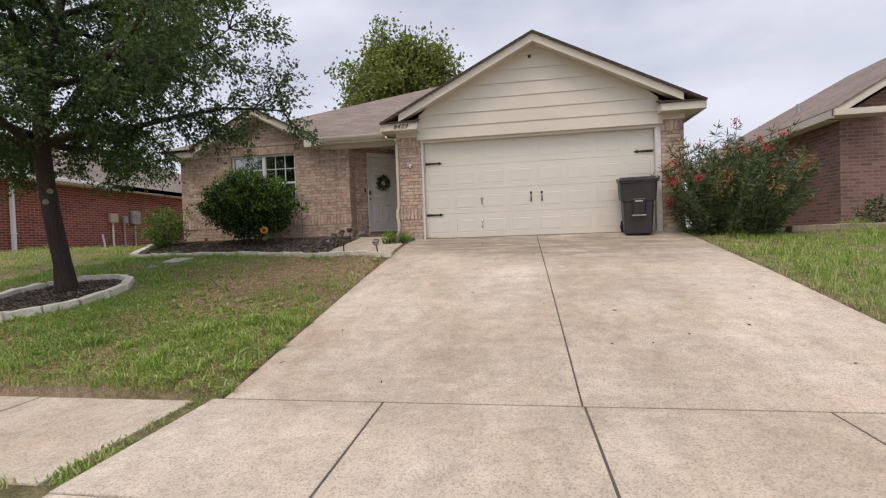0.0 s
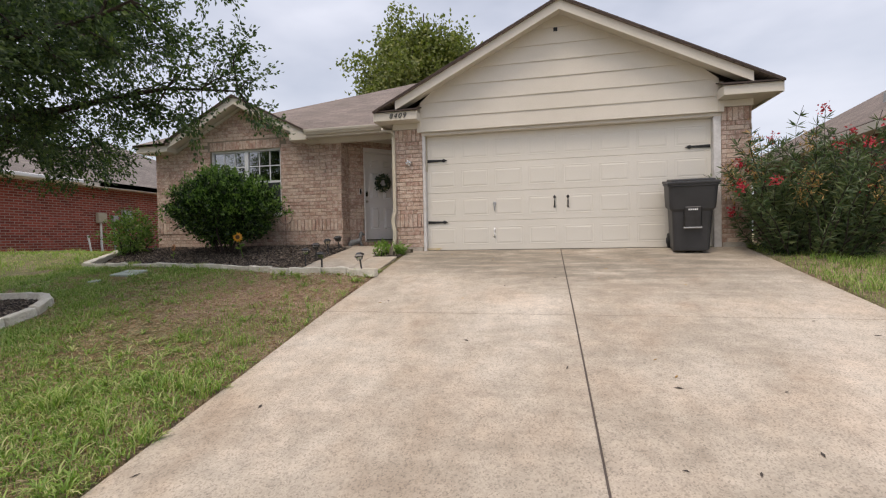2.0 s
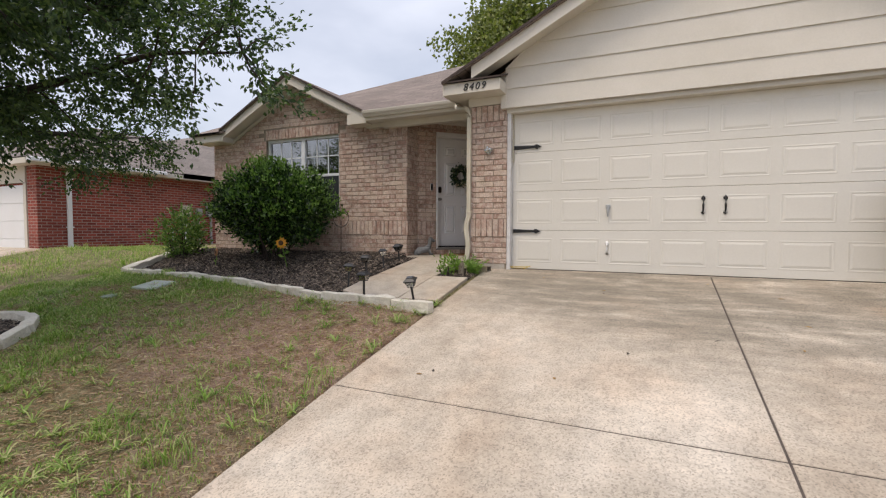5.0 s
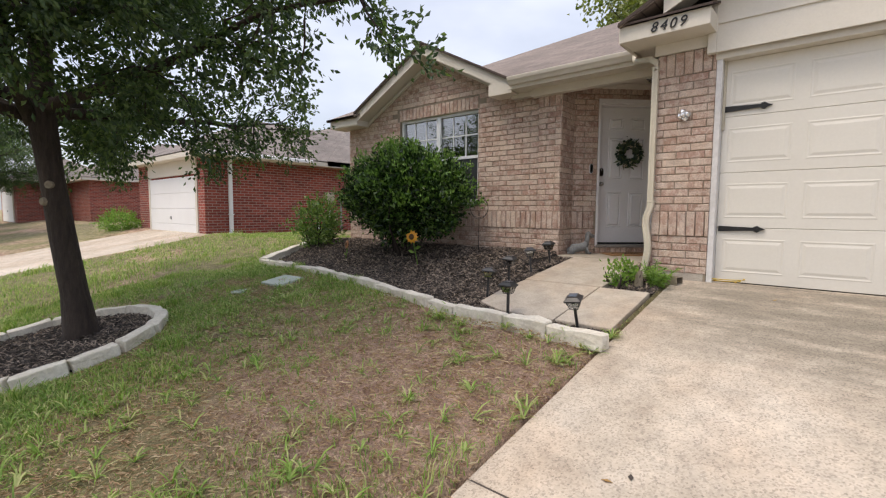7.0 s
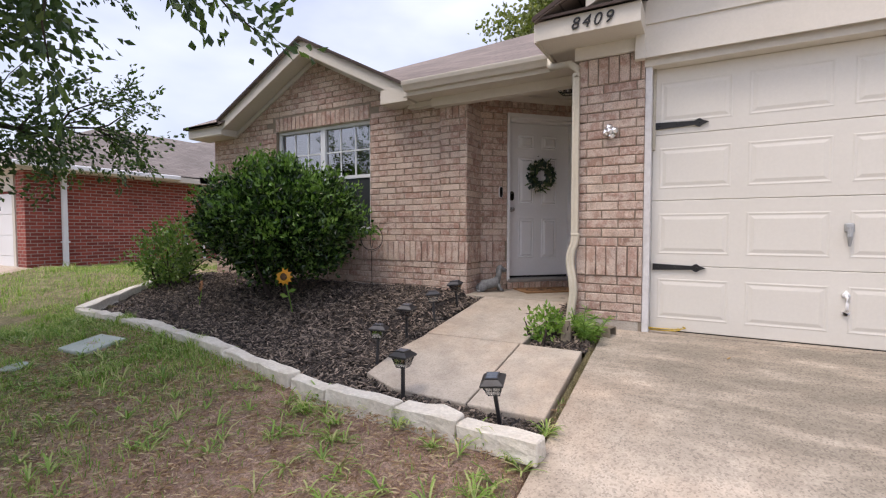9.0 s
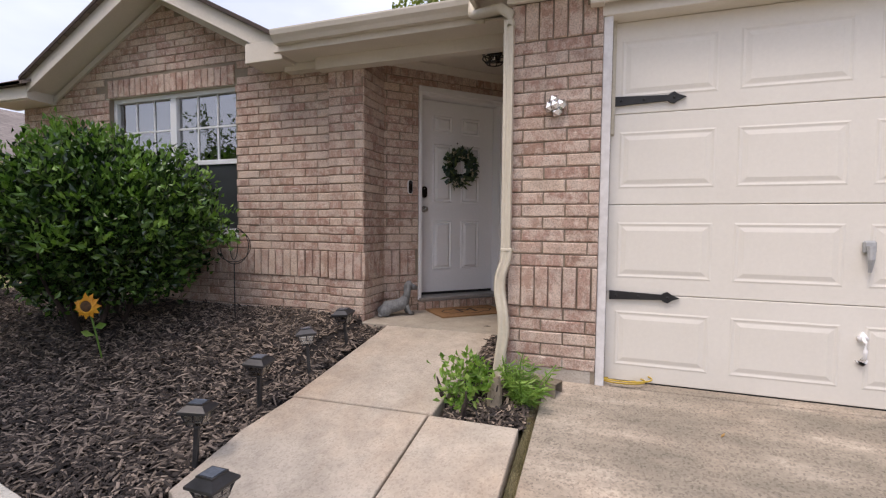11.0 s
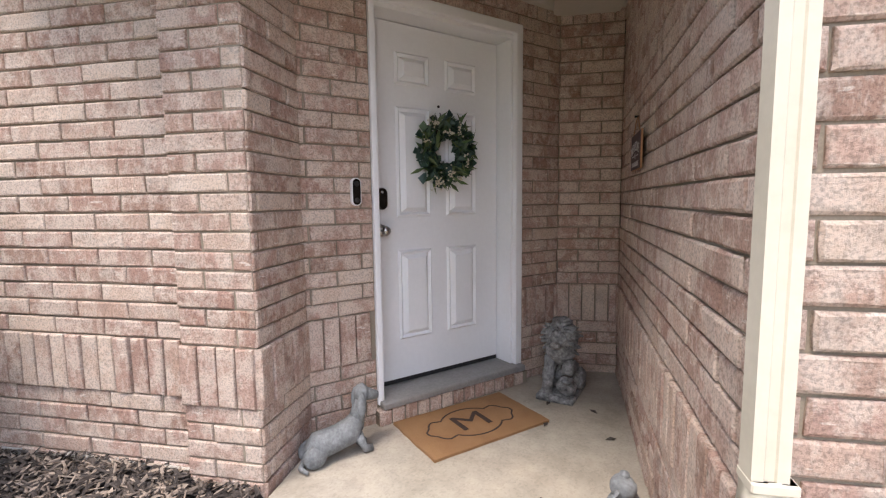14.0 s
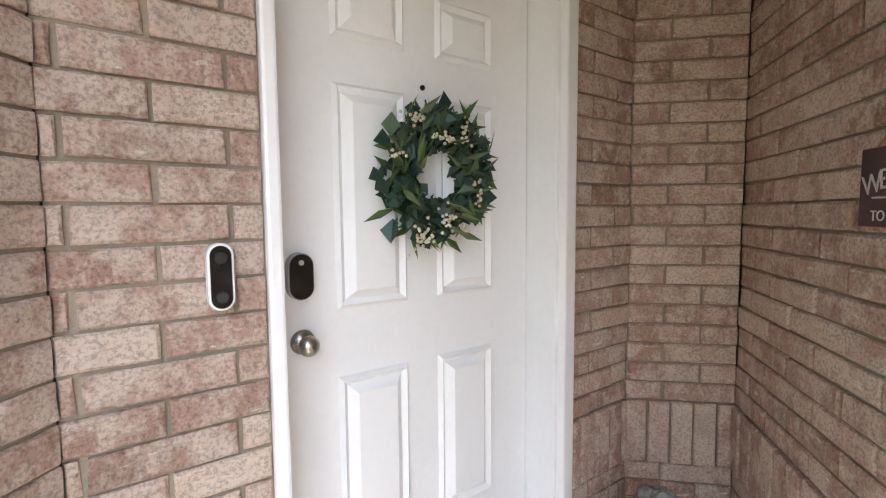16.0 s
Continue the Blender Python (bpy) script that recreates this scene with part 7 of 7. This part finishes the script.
num = thing("house_number", "black italic house number 8409 on the eave board", "house number", Matrix.Translation((-2.515, 10.244, 3.762)) @ pose(0, 0, 0, 90, 0, 0))
for k, ch in enumerate("8409"):
    lettering("digit", ch, 0.135, 0.004, Matrix.Translation(((k - 1.5) * 0.088, 0, 0.002)), IRON, num, 0.28)

# fallen leaves on the concrete
rng = np.random.default_rng(91)
for k in range(34):
    x, y = rng.uniform(-2.3, 3.3), rng.uniform(3.7, 10.4)
    bm = B()
    l, w, h = rng.uniform(0.014, 0.034), rng.uniform(0.006, 0.013), rng.uniform(0.003, 0.009)
    slab3(bm, [(-l, 0, 0.002), (0, -w, h), (l, 0, 0.003), (0, w, h * 0.6)], (0, 0, 0.0015))
    tagged(part("fallen_leaf", bm, CHIP if k % 3 else LEAF_DRY, None, "", Matrix.Translation((x, y, drive_z(y) + 0.001)) @ pose(0, 0, 0, 10, 0, 0) @ pose(0, 0, 0, 0, 0, rng.uniform(0, 360))), "dry brown fallen leaf on the driveway concrete", "leaf", "fallen leaves on the driveway")
for x, y, a in ((-3.2, 10.75, 20), (-3.02, 12.15, 70), (-2.75, 12.35, 130), (-3.05, 11.5, 10), (-2.7, 12.05, 200), (-3.0, 12.42, 250)):
    bm = B()
    slab3(bm, [(-0.028, 0, 0.002), (0, -0.012, 0.008), (0.03, 0, 0.003), (0, 0.013, 0.006)], (0, 0, 0.0015))
    z = PORCH_Z + 0.001 if y > 11.27 else 1.122 + 0.137 * (y - 9.96)
    tagged(part("fallen_leaf", bm, CHIP, None, "", Matrix.Translation((x, y, z)) @ pose(0, 0, 0, 0, 0, a)), "dry brown fallen leaf on the porch concrete", "leaf", "fallen leaves on the porch")


# ---- bricks, laid last ----
BRICK_MESH = {}


def brick_mesh(l, h, form):
    """One brick, its face towards -y, chamfered and a little uneven; shared by all of that size."""
    key = (round(l, 3), round(h, 3), form)
    if key in BRICK_MESH:
        return BRICK_MESH[key]
    c, d = 0.005, 0.035
    r = random.Random(str(key))
    j = lambda: r.uniform(-0.0024, 0.0012)
    x, z = l / 2, h / 2
    # a worn outline of ten points
    ring = [(-1, -1), (-0.4, -1), (0.3, -1), (1, -1), (1, 0.1), (1, 1), (0.4, 1), (-0.2, 1), (-1, 1), (-1, -0.1)]
    k = len(ring)
    v = [(sx * x, 0.005 + d, sz * z) for sx, sz in ring]
    v += [(sx * (x + j()), 0.005, sz * z + math.copysign(j(), sz)) for sx, sz in ring]
    v += [(sx * (x - c * r.uniform(0.6, 1.5)), r.uniform(-0.001, 0.0012), sz * (z - c * r.uniform(0.6, 1.5))) for sx, sz in ring]
    f = [tuple(range(2 * k, 3 * k))]
    for a in range(k):
        b = (a + 1) % k
        f += [(a, b, b + k, a + k), (a + k, b + k, b + 2 * k, a + 2 * k)]
    me = bpy.data.meshes.new("brick")
    me.from_pydata(v, [], f)
    me.materials.append(BRICK1)
    BRICK_MESH[key] = (me, v, f)
    return BRICK_MESH[key]


def lay_wall(name, shift, z_top, holes=(), keep=None, first=300, prefer=None, band=True, top_soldier=None, lintel=None, proud=0.012, max_s=None):
    """Lays courses of stretchers with an upright band, cut round the holes, as bricks under the wall."""
    ob, a, u, n, length = BACKING[name]
    rows = []
    z = BAND0
    while z - COURSE > BASE - 0.03:
        z -= COURSE
        rows.append((z, COURSE, "s"))
    rows.append((BAND0, BAND1 - BAND0, "u"))
    z = BAND1
    limit = top_soldier if top_soldier else z_top
    while z + COURSE * 0.6 < limit:
        rows.append((z, COURSE, "s"))
        z += COURSE
    if top_soldier:
        rows.append((z, z_top - z, "u2"))
    bricks = []
    rnd = random.Random(name)

    def put(s0, s1, zb, h, out):
        if s1 - s0 < 0.025:
            return
        for o in holes:
            if zb + h > o[2] + 0.012 and zb < o[3] - 0.012 and s1 > o[0] and s0 < o[1]:
                if s0 < o[0] - 0.02:
                    put(s0, o[0] - 0.002, zb, h, out)
                if s1 > o[1] + 0.02:
                    put(o[1] + 0.002, s1, zb, h, out)
                return
        if keep and not keep((s0 + s1) / 2, zb + h / 2, s0, s1):
            return
        bricks.append((s0, s1, zb, h, out))

    for k, (zb, h, kind) in enumerate(sorted(rows)):
        out = proud if kind == "u" else (0.004 if kind == "u2" else 0.0)
        w = 0.087 if kind[0] == "u" else LONG + JOINT
        s = 0.0 if kind[0] == "u" else -((k % 2) * w / 2 + shift) % w - w
        while s < length:
            s0, s1 = max(s, 0.0), min(s + w - JOINT, length)
            put(round(s0, 4), round(s1, 4), zb + JOINT / 2, h - JOINT, out)
            s += w
    if lintel:
        for s0, s1, z0, z1 in (lintel,):
            bricks[:] = [q for q in bricks if not (q[0] < s1 - 0.01 and q[1] > s0 + 0.01 and q[2] < z1 - 0.012 and q[2] + q[3] > z0 + 0.012)]
            s = s0
            while s < s1 - 0.02:
                bricks.append((s, min(s + 0.087 - JOINT, s1), z0 + 0.004, z1 - z0 - JOINT, 0.004))
                s += 0.087
    if prefer:
        bricks.sort(key=lambda q: prefer((q[0] + q[1]) / 2, q[2]))
    vs, fs = [], []
    rot = math.atan2(u.y, u.x)
    for i, (s0, s1, zb, h, out) in enumerate(bricks):
        ln = round((s1 - s0) * 200) / 200
        me, v, f = brick_mesh(max(ln, 0.02), round(h, 3), rnd.randrange(5))
        c = a + u * ((s0 + s1) / 2) + n * (out + rnd.uniform(-0.003, 0.004))
        m = Matrix.Translation((c.x, c.y, zb + h / 2 + rnd.uniform(-0.001, 0.001))) @ Euler((rnd.uniform(-0.01, 0.01), rnd.uniform(-0.004, 0.004), rot + rnd.uniform(-0.008, 0.008))).to_matrix().to_4x4()
        if i < first:
            o = new("brick", me)
            o.parent = ob
            o.matrix_basis = m
        else:
            b = len(vs)
            vs += [tuple(m @ Vector(p)) for p in v]
            fs += [tuple(q + b for q in face) for face in f]
    if vs:
        tagged(soup("bricks", vs, fs, BRICKN, ob), "", "", kind="stuff")


def gable_keep(s, z, s0, s1):
    top = LA - 0.20 - LP * abs((s + BACKING["wall_window"][1].x) - LX)
    return z < max(min(top, 4.7), 3.66) and (z < 3.62 or top > z)


lay_wall("wall_window", 0.05, 4.75, [(WIN[0] - FRONT_L, WIN[1] - FRONT_L, WIN[2], WIN[3])], gable_keep, 300, lambda s, z: -s, lintel=(WIN[0] - FRONT_L, WIN[1] - FRONT_L, WIN[3], WIN[3] + 0.2))
lay_wall("wall_bump", 0.0, 3.70, (), None, 300, top_soldier=3.46)
lay_wall("wall_return", 0.09, 3.75, (), None)
lay_wall("wall_door", 0.1, 3.79, [(0.372, 1.426, 1.385, 3.562)], None, 300, top_soldier=3.63)
lay_wall("wall_back", 0.13, 3.79, (), None, 300, top_soldier=3.63)
lay_wall("wall_porch_side", 0.02, 3.79, (), None, 300, top_soldier=3.63)
lay_wall("wall_pier", 0.19, 3.575, (), None, 300, top_soldier=3.32)
lay_wall("wall_pier_far", 0.19, 3.575, (), None, 300, top_soldier=3.32)
